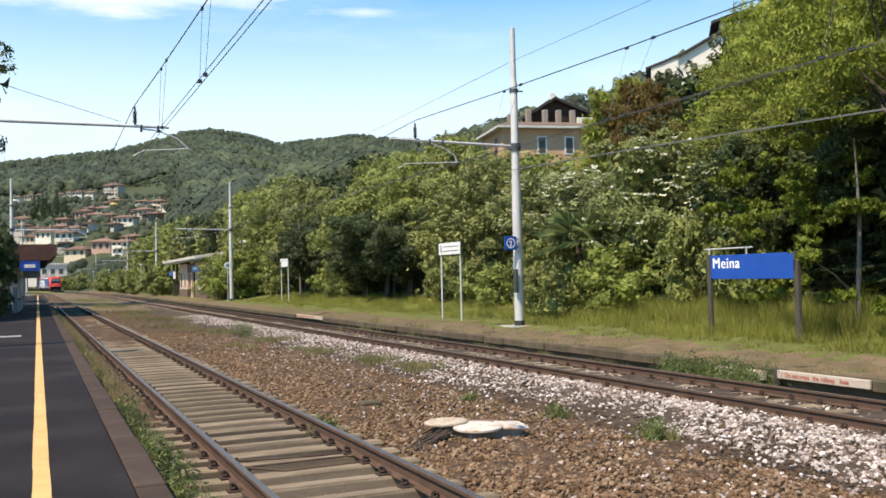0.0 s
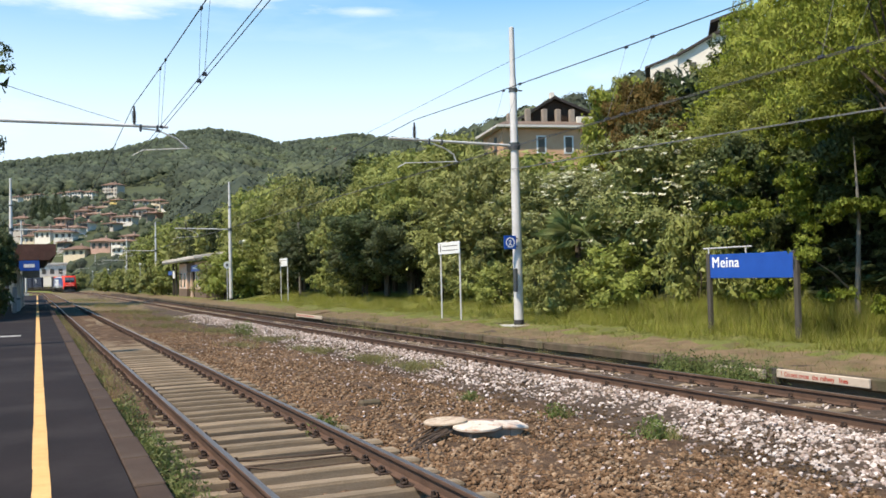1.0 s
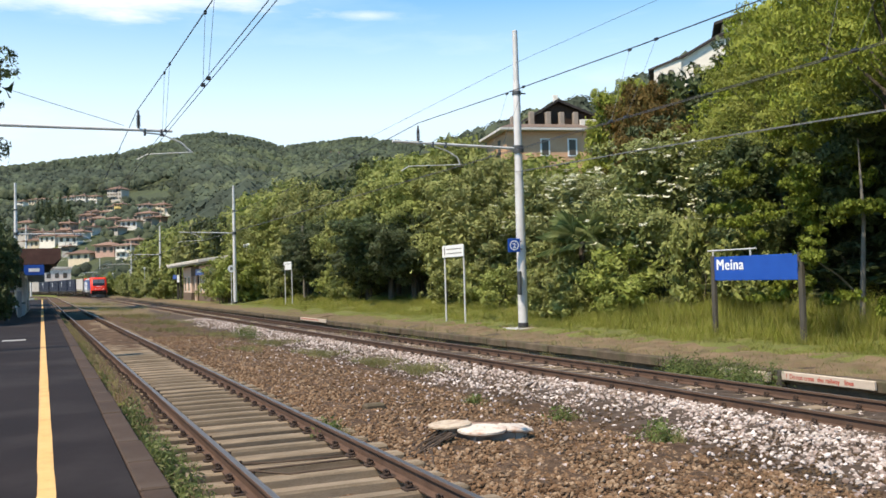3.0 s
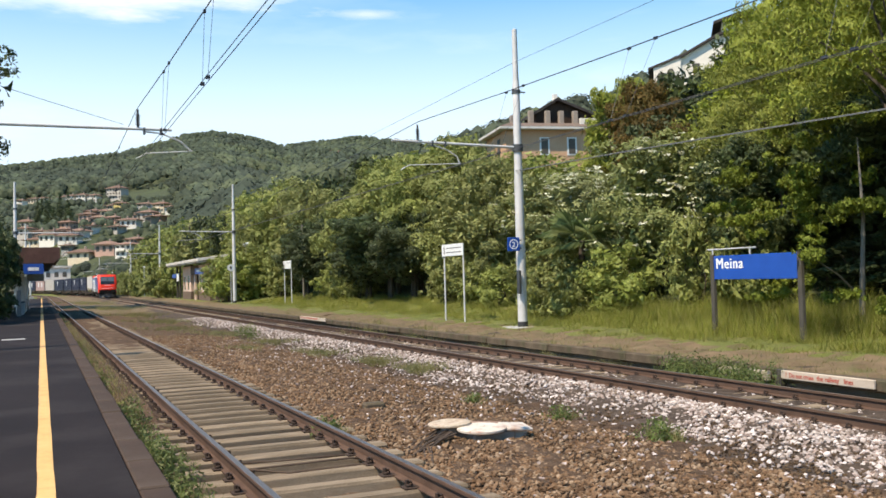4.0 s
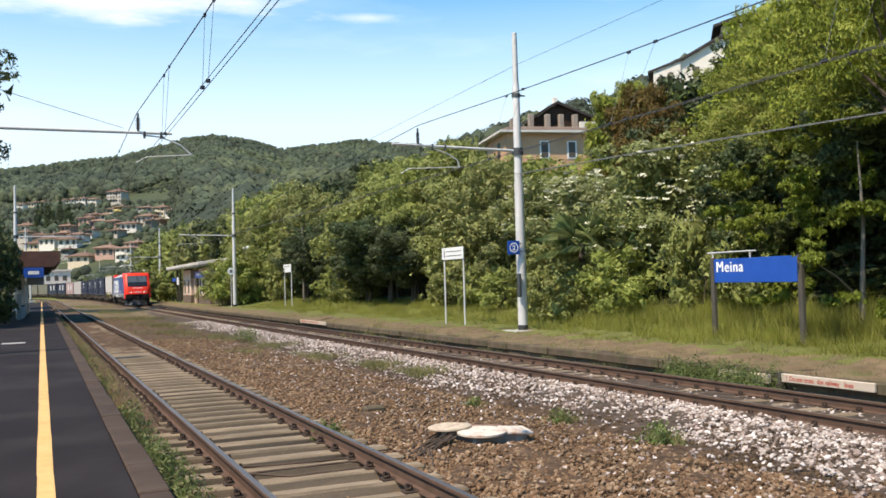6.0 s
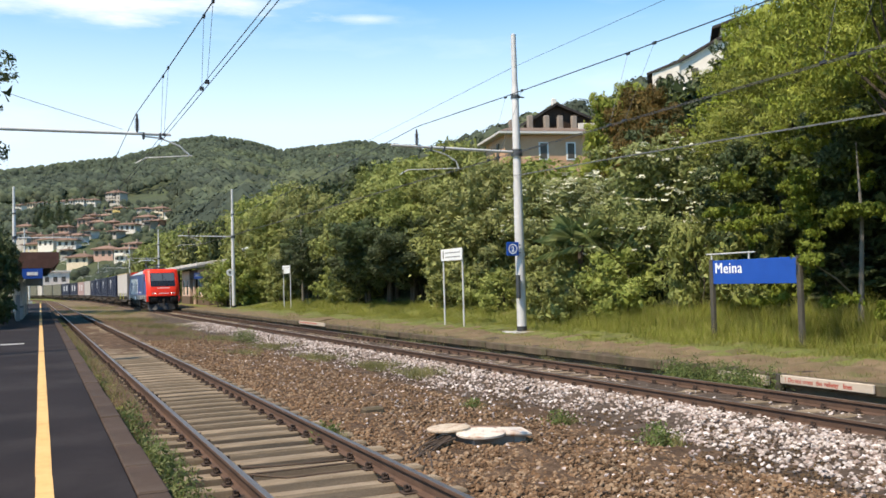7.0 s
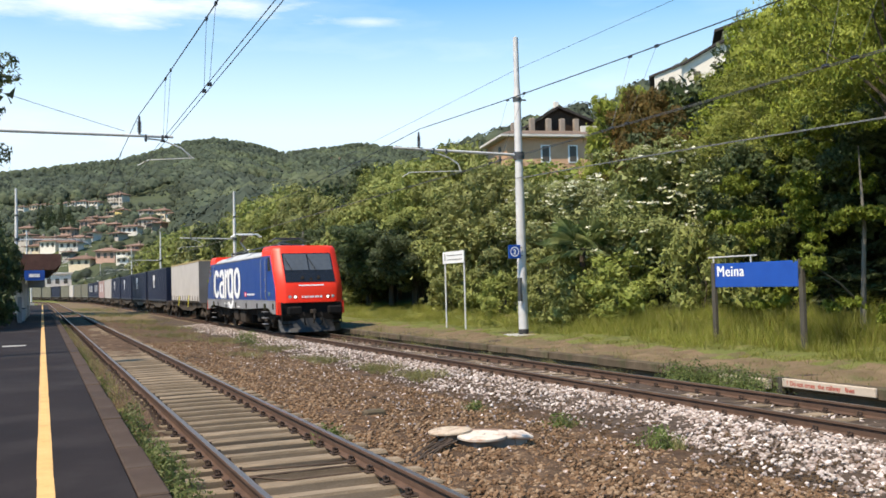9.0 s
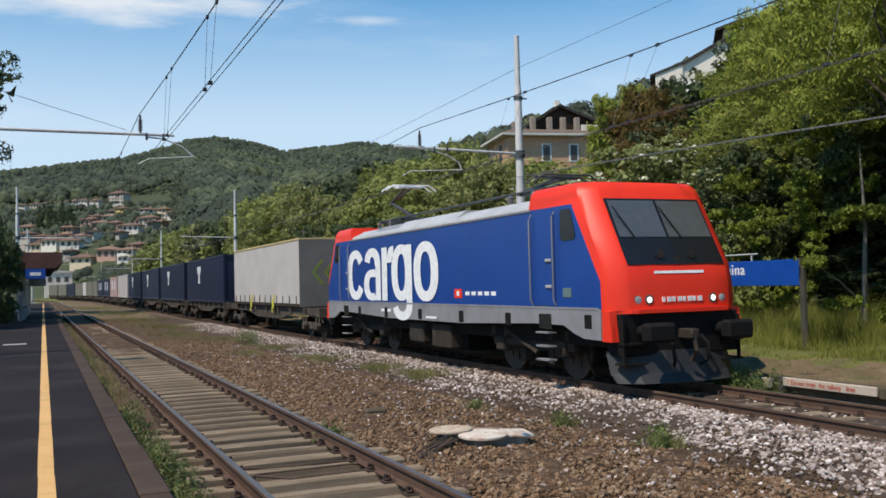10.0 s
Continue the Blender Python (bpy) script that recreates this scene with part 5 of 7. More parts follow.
HEDGE = "trees along the far platform"
KINDS = {}   # each kind in a fine make for the front row and a coarse one for trees far off or hidden behind others
for key, args, n, size, extra in (
        ("broad", ("tree", "leafy green broadleaf tree on the hillside", "tree", 9.0, 1.2, 3.4, .16, 17), 25000, .078, (.5, LEAF, 1, 2)),
        ("broad_b", ("tree", "rounded olive-green broadleaf tree overgrown to the ground", "tree", 8.0, .5, 3.2, .14, 19), 25000, .074, (.5, LEAF_OLIVE, 2, 3)),
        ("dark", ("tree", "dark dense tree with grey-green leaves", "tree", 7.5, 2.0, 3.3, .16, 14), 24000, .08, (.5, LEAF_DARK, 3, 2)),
        ("rusty", ("tree", "dark tree with rusty brown young leaves", "tree", 8.0, .8, 3.2, .15, 15), 22000, .075, (.5, LEAF_RUST, 8, 2)),
        ("golden", ("tree", "yellow-green broadleaf tree on the hillside", "tree", 9.0, 1.0, 3.0, .16, 14), 22000, .075, (.5, LEAF_YELLOW, 9, 2))):
    KINDS[key] = (build_tree(*args, n, size, *extra, group=HEDGE, billows=9), build_tree(*args, n // 5, size * 1.9, *extra, group=HEDGE))
KINDS["elder"] = (build_tree("elder_bush", "tall elder bush with cream flower heads", "shrub", 7.0, .3, 3.0, .1, 22, 28000, .068, .5, LEAF_GREY, 6, 4, group="flowering bushes", flowers=230, billows=9),) * 2
acacia_args = ("acacia_tree", "tall yellow-green acacia with feathery drooping leaves", "tree", 13.0, 6.2, 4.7, .14, 105)
KINDS["acacia"] = tuple(build_tree(*acacia_args, n, size, .36, LEAF_YELLOW, 7, 1, BARK, "acacia trees", droop=1.5, layered=True, billows=6, flat=.55) for n, size in ((52000, .074), (13000, .15)))
broad, broad_b, dark, rusty, golden, elder, acacia = (KINDS[k] for k in ("broad", "broad_b", "dark", "rusty", "golden", "elder", "acacia"))
shrub = build_tree("shrub", "low green shrub at the foot of the trees", "shrub", 3.0, .1, 1.6, .05, 12, 6000, .066, .5, LEAF_OLIVE, 4, 4, group="shrubs along the platform")
shrub_y = build_tree("shrub", "bright yellow-green shrub at the foot of the trees", "shrub", 3.4, .1, 1.7, .05, 12, 6000, .066, .5, LEAF, 5, 4, group="shrubs along the platform")
evergreen = build_tree("shrub", "dark evergreen bush that also stands in for deep shade", "shrub", 3.6, .05, 1.35, .07, 12, 7000, .06, .55, LEAF_DARK, 17, 3)
garden_bush = build_tree("shrub", "green garden bush beside the line", "shrub", 3.2, .1, 1.7, .05, 9, 2600, .1, .6, LEAF_OLIVE, 16, 4, group="bushes beyond the station")

rp = random.Random(31)
# along the far platform: x, y, size, breadth
# The second and third stand out of view, added to shade the sprays.
ACACIA_SPOTS = [(18.6, 15.0, 0.95, 0.76), (20.4, 11.0, 0.95, 0.9), (21.6, 9.4, 0.85, 0.85), (22.4, 17.4, 0.84, 0.8), (27.7, 28.6, 0.72, 0.68), (24.2, 12.5, 0.67, 1.0), (24.4, 17.6, 0.78, 1.0), (23.2, 23.2, 0.67, 0.8), (26.5, 14.5, 0.71, 1.1), (27.5, 20.5, 0.81, 1.0), (20.5, 7, 0.47, 0.75),
    (31, 17, 0.73, 1.1), (25, 8.5, 0.48, 0.75), (29.5, 25.5, 0.88, 0.9), (34, 24, 0.81, 1.0)]
ELDER_SPOTS = [(21.8, 32.6, 0.7, 1.0), (21.2, 27.2, 0.8, 0.95), (22.5, 36.5, 0.75, 1.0), (24.5, 30, 0.42, 1.0), (22.6, 24.2, 0.62, 0.9)
    ]
# dark trees; those in hollows and under the acacias stand in for shade
DARK_AND_SHADE_SPOTS = [(19.4, 51.5, 0.72, 0.9), (19.5, 48.0, 0.62, 0.8), (19.3, 55.0, 0.56, 0.7), (19.7, 67.0, 0.7, 0.8), (19.7, 71.5, 0.6, 0.75),
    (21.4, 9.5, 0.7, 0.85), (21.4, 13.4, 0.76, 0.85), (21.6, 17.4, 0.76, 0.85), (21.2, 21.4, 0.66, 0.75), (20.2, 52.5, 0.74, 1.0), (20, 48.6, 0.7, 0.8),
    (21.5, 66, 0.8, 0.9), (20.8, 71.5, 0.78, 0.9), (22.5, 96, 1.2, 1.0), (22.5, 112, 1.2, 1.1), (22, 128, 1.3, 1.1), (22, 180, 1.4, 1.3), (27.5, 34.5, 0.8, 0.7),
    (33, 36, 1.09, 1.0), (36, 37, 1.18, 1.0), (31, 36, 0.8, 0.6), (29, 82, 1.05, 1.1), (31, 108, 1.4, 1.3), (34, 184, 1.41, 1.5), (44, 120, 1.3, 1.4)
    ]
# dark leaves added as the shaded back of the hollow under the acacias
SHADE_FILL_SPOTS = [(26, 11, 0.6, 0.75), (25.5, 15.5, 0.6, 0.75), (26, 7.5, 0.6, 0.75), (24, 20.5, 0.6, 0.68), (25, 26, 0.7, 0.9)]
BROAD_SPOTS = [(23.5, 43, 0.72, 1.0), (20.9, 50, 0.9, 0.95), (22.3, 56.5, 0.96, 1.05), (19.8, 59, 0.8, 0.75), (20.5, 79.5, 1.1, 1.0), (20.8, 90, 1.1, 1.0),
    (22.5, 104, 1.14, 1.1), (22.5, 120, 1.03, 1.1), (21.5, 147, 1.19, 1.2), (21.5, 169, 1.19, 1.3), (21, 191, 1.15, 1.2), (27.5, 50, 0.7, 1.0), (28, 70, 1.01, 1.1),
    (30, 94, 0.84, 1.2), (32, 124, 1.3, 1.4), (32, 55, 0.65, 1.0), (36, 80, 0.97, 1.0), (35, 162, 1.31, 1.5), (42, 100, 0.93, 1.4), (40, 88, 0.98, 1.2)
    ]
BROAD_B_SPOTS = [(20.8, 40, 0.85, 0.9), (21.4, 45.5, 1.06, 1.0), (22.6, 48, 1.07, 0.5), (23.2, 46.6, 0.99, 0.5), (21.6, 60.5, 1.0, 1.0), (21, 75.5, 1.22, 1.05),
    (19.5, 85.5, 1.1, 0.9), (19.4, 89, 0.75, 0.7), (21.5, 137, 1.37, 1.1), (21, 158, 1.32, 1.3), (20.5, 203, 1.21, 1.2), (28, 60, 1.16, 1.0), (34, 64, 0.81, 1.0),
    (33, 142, 1.35, 1.4), (46, 145, 0.97, 1.5)]
GOLDEN_SPOTS = [(29.4, 42.5, 0.95, 0.6), (29, 42.5, 0.54, 0.45), (32.5, 42, 0.8, 0.9), (36, 42, 0.78, 1.0), (42, 36, 1.4, 1.2), (40, 30, 1.27, 1.2), (38, 48, 0.78, 1.0),
    (37.3, 54, 0.91, 0.5), (38.9, 54, 1.01, 0.5), (40.5, 54.5, 0.96, 0.5), (42, 55, 0.87, 0.5)]
RUSTY_SPOTS = [(27.7, 36.0, 0.86, 0.62), (28.6, 38.6, 1.0, 0.62), (30.2, 39.4, 0.93, 0.6), (26.3, 34.4, 0.74, 0.8)]
for kind, spots in ((acacia, ACACIA_SPOTS), (elder, ELDER_SPOTS), (dark, DARK_AND_SHADE_SPOTS), (dark, SHADE_FILL_SPOTS), (broad, BROAD_SPOTS), (broad_b, BROAD_B_SPOTS), (golden, GOLDEN_SPOTS), (rusty, RUSTY_SPOTS)):
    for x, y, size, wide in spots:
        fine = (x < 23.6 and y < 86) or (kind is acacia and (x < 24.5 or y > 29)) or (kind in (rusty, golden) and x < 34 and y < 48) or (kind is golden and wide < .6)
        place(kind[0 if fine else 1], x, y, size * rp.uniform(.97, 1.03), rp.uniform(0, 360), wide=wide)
for k in range(34):
    y = 9 + k * 3.0 + rp.uniform(-.6, .6)
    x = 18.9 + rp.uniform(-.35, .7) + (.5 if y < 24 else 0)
    if 44 < y < 54.5 or 63.5 < y < 75 or 8 < y < 20.5:   # no shrubs in the hollows; dark-leaved trees stand in for their shade
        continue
    place(shrub if k % 3 else shrub_y, x, y, rp.uniform(.55, 1.05), rp.uniform(0, 360), wide=rp.uniform(.7, 1.05))
for x, y, size in ((15.9, 84.6, 1.3), (16.4, 82.6, 1.35), (17.3, 83.0, 1.5), (16.2, 86.6, 1.3), (17.7, 28.6, .62), (17.8, 30.2, .7)):
    place(shrub_y if y > 40 else shrub, x, y, size, rp.uniform(0, 360))
# a young acacia hanging down to the grass
sprays, rh = [], random.Random(5)
for x, y, z, r in ((15.95, 15.6, 2.0, .36), (16.5, 15.8, 2.35, .45), (17.0, 18.2, 1.3, .5), (16.9, 17.0, 1.4, .48), (16.9, 15.5, 1.1, .4), (16.8, 14.5, 1.0, .4),
                   (18.5, 17.0, 4.4, .8), (17.6, 16.0, 3.4, .6), (17.8, 18.0, 3.4, .6), (17.6, 19.6, 3.0, .6), (18.6, 18.5, 5.2, .8), (18.6, 20.0, 4.6, .8), (18.4, 16.4, 5.4, .8), (18.2, 17.4, 3.0, .5),
                   (18.8, 19.2, 3.6, .7), (18.4, 15.6, 3.2, .6), (18.8, 21.0, 3.6, .7), (18.5, 17.8, 4.2, .7)):
    for k in range(4):
        a = rh.uniform(0, math.tau)
        sprays.append(((x - 18.3 + r * .7 * math.cos(a), y - 16.25 + r * .8 * math.sin(a), z - .46 + rh.uniform(-.5, .3) * r), (r * .55, r * .55, r * rh.uniform(.2, .34))))
# its leaf colour carries the shade of the crowns above
hanging = build_tree("acacia_tree", "young acacia whose sprays hang before the name sign", "tree", 6.3, .9, 2.0, .085, 9, 26000, .06, .36, LEAF_ACACIA_SHADED, 21, 1, PALE_BARK, "acacia trees", droop=1.8, billows=5, flat=.6, lobes=sprays, limbs=1)
hanging.matrix_basis = pose(18.3, 16.25, .46)
for x, y, size in ((20.6, 15.4, .5), (20.5, 12.4, .55), (20.7, 18.6, .5), (20.4, 9.6, .5)):   # dark-leaved bushes added to stand in for the shade beneath it
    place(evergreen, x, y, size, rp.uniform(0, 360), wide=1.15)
# bushes of the gardens beyond the platforms
for k in range(48):
    y = rp.uniform(112, 285)
    place(garden_bush, rp.uniform(13.5, 21) - max(0, y - 178) ** 2 / 1280, y, rp.uniform(.6, 1.5), rp.uniform(0, 360))
# beside the near platform; the evergreens also stand in for black shade there
for kind, x, y, size, wide in ((dark[0], -3.7, 57.0, .86, .62), (evergreen, -1.95, 50.5, 1.25, .9), (evergreen, -1.9, 53.0, 1.45, .95), (evergreen, -2.3, 55.0, 1.7, 1.15), (dark[1], -5.6, 68, .9, .9), (dark[0], -4.6, 47, .7, .7)):
    place(kind, x, y, size, rp.uniform(0, 360), PLATFORM_TOP if x > -4 else 0.0, wide)
# Moved far back and scaled up to fit the camera's view, its shadow distant.
overhang = build_tree("tree", "tall dark tree beyond the platform hedge", "tree", 20.0, 10.0, 5.0, .3, 16, 15000, .15, .5, LEAF_DARK, 14, 1)
overhang.matrix_basis = pose(-9.6, 95, 0) @ Matrix.Scale(1.5, 4)
retire(*{o for pair in KINDS.values() for o in pair}, shrub, shrub_y, garden_bush, evergreen)


def build_palm():
    ob = empty("fan_palm", pose(18.45, 29.0, -.45), "fan palm with pale green pleated leaves", "palm", "")
    rng = np.random.default_rng(40)
    part("trunk", Shape().tube([(0, 0, -.5), (.05, 0, 1.8), (.1, 0, 3.5)], [.14, .13, .11], 8), BARK, ob)
    for k in range(15):
        a = k * 2.4
        pitch = -.5 + 1.5 * ((k * 7) % 15) / 14
        d = np.array([math.cos(a) * math.cos(pitch), math.sin(a) * math.cos(pitch), math.sin(pitch)])
        root = np.array([.1, 0, 3.45])
        hub = root + d * rng.uniform(.55, .8)
        fr = Shape().tube([tuple(root), tuple(hub)], .018, 5)
        sidev = np.cross(d, [0, 0, 1.0])
        sidev /= np.linalg.norm(sidev)
        n0 = np.cross(sidev, d)
        for q in range(19):
            t = -1.9 + 3.8 * q / 18
            dirv = d * math.cos(t) + sidev * math.sin(t)
            ln = 1.2 * (1 - .12 * abs(t))
            tip = hub + dirv * ln + np.array([0, 0, -.16 - .1 * abs(math.sin(t))])
            w = np.cross(dirv, n0) * .045
            mid = hub + dirv * ln * .55
            fr.add([tuple(hub), tuple(mid + w + n0 * .012), tuple(tip), tuple(mid - w + n0 * .012)], [(0, 1, 2), (0, 2, 3)])
        part("frond", fr, pieces("palm_green", ((.15, .19, .075), (.2, .24, .09), (.36, .4, .18)), .4, .25, 3.0), ob)


build_palm()


def blades(spots, height, width, rng, lean=.35):
    n = len(spots)
    a = rng.uniform(0, math.tau, n)
    s = np.stack([np.cos(a), np.sin(a), np.zeros(n)], 1)
    h = (height * rng.uniform(.5, 1.25, n))[:, None]
    tip = spots + np.array([0, 0, 1.0]) * h + rng.normal(0, lean, (n, 3)) * h * np.array([1, 1, .1])
    w = (width * rng.uniform(.6, 1.3, n))[:, None]
    return np.stack([spots - s * w, spots + s * w, tip], 1)


def build_grass():
    rng = np.random.default_rng(9)
    n = 240000
    y = 7 + 70 * rng.random(n) ** 1.8
    x = 14.3 + rng.random(n) ** .85 * 5.4
    gone = rng.random(n) < np.clip((15.0 + .3 * np.sin(y * 1.1) - x) * 1.6, 0, .95)
    x, y = x[~gone], y[~gone]
    spots = np.stack([x, y, land(x, y) - .03], 1)
    clump = .72 + .6 * np.sin(x * 3.1 + y * 1.3) * np.sin(y * 2.3 - x) + .25 * np.sin(y * .8 + 1.5 * x) + .25 * np.sin(y * 5.1 + x * 2.2) * np.sin(x * 4.3 - y)
    h = (.08 + .45 * smooth((x - 14.8) / 2.6)) * np.clip(clump + rng.normal(0, .35, len(x)), .15, 1.9)
    h *= 1 - .45 * smooth((y - 20) / 16)   # shorter turf farther along the platform
    q = blades(spots, h, .0055, rng, .42)
    up = np.tile([[-.5, -.2, 1.0]], (len(q), 1)) + rng.normal(0, .22, (len(q), 3))
    tagged(new("tall_grass", big_mesh("tall_grass", q, 3, [GRASS], facing=up / np.linalg.norm(up, axis=1)[:, None])), "tall bright meadow grass along the hedge", "grass", kind="stuff")
    # tufts on the trodden earth, between the tracks and along the old edge
    pts, hs = [], []
    for cx, cy, r, n, hh in ((8.4, 20.5, .9, 900, .22), (8.2, 23, 1.0, 900, .22), (7.8, 27, 1.2, 900, .2), (7.7, 33, 1.6, 900, .2), (7.0, 14.5, .25, 160, .16), (7.6, 9.9, .3, 260, .2), (7.2, 40, 2.2, 900, .2),
                             (3.6, 11.6, .18, 160, .18), (6.2, 30, 1.2, 500, .18), (7.4, 12.2, .3, 200, .15), (5.8, 45, 2.5, 900, .22), (6.5, 55, 3.0, 1200, .25), (12.3, 21, .6, 300, .2), (12.2, 24.5, .8, 300, .2),
                             (12.2, 30, 1.6, 600, .25), (12.2, 35, 1.5, 500, .3), (12.3, 18, .7, 300, .2), (6.3, 68, 4, 1500, .3), (6, 90, 6, 2000, .35), (5.5, 120, 8, 2000, .4)):
        a = rng.uniform(0, math.tau, n)
        rr = r * np.sqrt(rng.random(n)) * (.6 + .4 * np.sin(a * 3 + cx))
        pts.append(np.stack([cx + rr * np.cos(a) * .8, cy + rr * np.sin(a) * 1.5], 1))
        hs.append(np.full(n, hh))
    for n, x0, x1, y0, y1, hh in ((4000, 12.5, 15.2, 8, 60, .09), (1600, 12.3, 12.7, 8, 60, .14), (5200, .9, 1.55, 15, 70, .14), (2500, 12.6, 14.6, 8, 60, .06), (1500, 3.9, 8.6, 35, 80, .14)):
        pts.append(np.stack([rng.uniform(x0, x1, n), rng.uniform(y0, y1, n)], 1))
        hs.append(np.full(n, hh))
    p, hh = np.concatenate(pts), np.concatenate(hs)
    spots = np.stack([p[:, 0], p[:, 1], land(p[:, 0], p[:, 1]) - .02], 1)
    tagged(new("grass_tufts", big_mesh("grass_tufts", blades(spots, hh, .008, rng, .5), 3, [DRY_GRASS])), "short grass tufts in the ballast and earth", "grass", kind="stuff")


build_grass()


def weed_leaves(x, y, z, size, rng):
    """The leaves of one weed."""
    n = int(420 * size)
    h = .55 * size
    d = rng.normal(0, 1, (n, 3))
    c = d * np.array([.17, .2, .0]) * size ** .5
    c[:, 2] = rng.random(n) ** .8 * h * np.exp(-(c[:, 0] ** 2 + c[:, 1] ** 2) * 6)
    return leaves(c + np.array([x, y, z]), d * np.array([1, 1, .3]), .03, .38, rng)


def build_weeds():
    rng = np.random.default_rng(77)
    def bed(name, spots, label):
        q = np.concatenate([weed_leaves(x, y, z, s, rng) for x, y, z, s in spots])
        tagged(new(name, big_mesh(name, q, 3, [WEED])), label, "weeds", kind="stuff")
    r = rng.uniform
    bed("edge_weeds", [(1.17 + r(-.06, .1), 8.3 + k * .3 + r(-.1, .1), -.33, r(.7, 1.15)) for k in range(22) if k % 5 not in (1, 4)] +
        [(1.15 + r(-.05, .08), 15.3 + k * 1.3 + r(-.4, .4), -.33, r(.4, .8)) for k in range(16)], "leafy green weeds growing at the platform edge")
    bed("creeping_weeds", [(12.1 + r(-.15, .2), 12.85 + k * .17 + r(-.1, .1), -.4, r(.7, 1.2)) for k in range(18)], "dark creeping weeds over the far platform edge")
    bed("ballast_weeds", [(x, y, float(land(x, y)) - .02, s) for x, y, s in (
        (7.2, 12.0, .5), (7.5, 10.0, .6), (7.4, 9.9, .5), (6.9, 14.4, .35), (3.55, 12.0, .55), (3.5, 11.7, .5), (7.9, 37, 1.2), (7.6, 37.8, 1.1), (8.0, 38.4, .9))],
        "low weeds among the ballast stones")


build_weeds()


# ---------------------------------------------------------------- loose stones
def stones(spots, size, rng, name, material, label, flat=.7):
    base = np.array([(0, 0, 1), (.89, 0, .45), (.28, .85, .45), (-.72, .53, .45), (-.72, -.53, .45), (.28, -.85, .45), (.72, .53, -.45), (-.28, .85, -.45), (-.89, 0, -.45), (-.28, -.85, -.45), (.72, -.53, -.45), (0, 0, -1)])
    tri = np.array([(0, 1, 2), (0, 2, 3), (0, 3, 4), (0, 4, 5), (0, 5, 1), (1, 6, 2), (2, 6, 7), (2, 7, 3), (3, 7, 8), (3, 8, 4), (4, 8, 9), (4, 9, 5), (5, 9, 10), (5, 10, 1), (1, 10, 6)])
    n = len(spots)
    v = base[None] * rng.uniform(.62, 1.25, (n, 12, 1)) * np.stack([rng.uniform(.7, 1.3, n), rng.uniform(.6, 1.0, n), rng.uniform(.5, .9, n) * flat / .7], 1)[:, None]
    a = rng.uniform(0, math.tau, n)
    ca, sa = np.cos(a)[:, None], np.sin(a)[:, None]
    x, y = v[..., 0] * ca - v[..., 1] * sa, v[..., 0] * sa + v[..., 1] * ca
    tz = rng.normal(0, .35, n)[:, None]
    v = np.stack([x, y, v[..., 2] + x * tz], -1) * (np.asarray(size) * np.ones(n))[:, None, None] + spots[:, None]
    f = (tri[None] + (np.arange(n) * 12)[:, None, None]).reshape(-1, 3)
    return tagged(new(name, indexed_mesh(name, v.reshape(-1, 3), f, material)), label, "stones", kind="stuff")


def build_stones():
    rng = np.random.default_rng(15)
    n = 11500
    y = 6 + 54 * rng.random(n) ** 1.9
    edge = 8.05 + .3 * np.sin(y * .6) + .2 * np.sin(y * 1.7)
    x = edge + (9.98 - edge) * rng.random(n) ** .66
    stones(np.stack([x, y, land(x, y) + .01], 1), .037 * rng.uniform(.5, 1.45, n), rng, "pale_ballast", STONES_PALE, "pale angular ballast stones beside the far track")
    n = 2200
    x, y = rng.uniform(9.9, 11.7, n), 6 + 40 * rng.random(n) ** 1.5
    stones(np.stack([x, y, np.full(n, RAIL_2 - .19)], 1), .035 * rng.uniform(.6, 1.3, n), rng, "track_ballast", STONES_PALE, "pale stones between the sleepers of the far track")
    n = 22000
    y = 5 + 34 * rng.random(n) ** 2.4
    x = 3.7 + 3.6 * rng.random(n) ** 1.25
    stones(np.stack([x, y, land(x, y) + .014], 1), .028 * rng.uniform(.5, 1.55, n), rng, "brown_ballast", STONES_BROWN, "rust-brown ballast stones between the tracks")
    n = 6500
    y = 5 + 45 * rng.random(n) ** 1.5
    x = TRACK_1 + rng.uniform(-1.35, 1.3, n)
    stones(np.stack([x, y, -.275 + .085 * smooth((y - 14) / 22)], 1), .026 * rng.uniform(.5, 1.2, n), rng, "track_ballast", STONES_BROWN, "brown stones between the sleepers of the near track")
    n = 15000
    y = 5 + 36 * rng.random(n) ** 2.2
    x = 8.9 - 3.6 * rng.random(n) ** 1.3
    stones(np.stack([x, y, land(x, y) + .008], 1), .019 * rng.uniform(.5, 1.5, n), rng, "soil_crumbs", STONES_SOIL, "dark brown crumbs of earth and grit between the tracks")
    n = 1900
    y = 6 + 30 * rng.random(n) ** 1.5
    x = 4.0 + 4.6 * rng.random(n) ** .5
    stones(np.stack([x, y, land(x, y) + .015], 1), .03 * rng.uniform(.6, 1.4, n), rng, "scattered_stones", STONES_PALE, "scattered pale stones on the brown ballast")


build_stones()


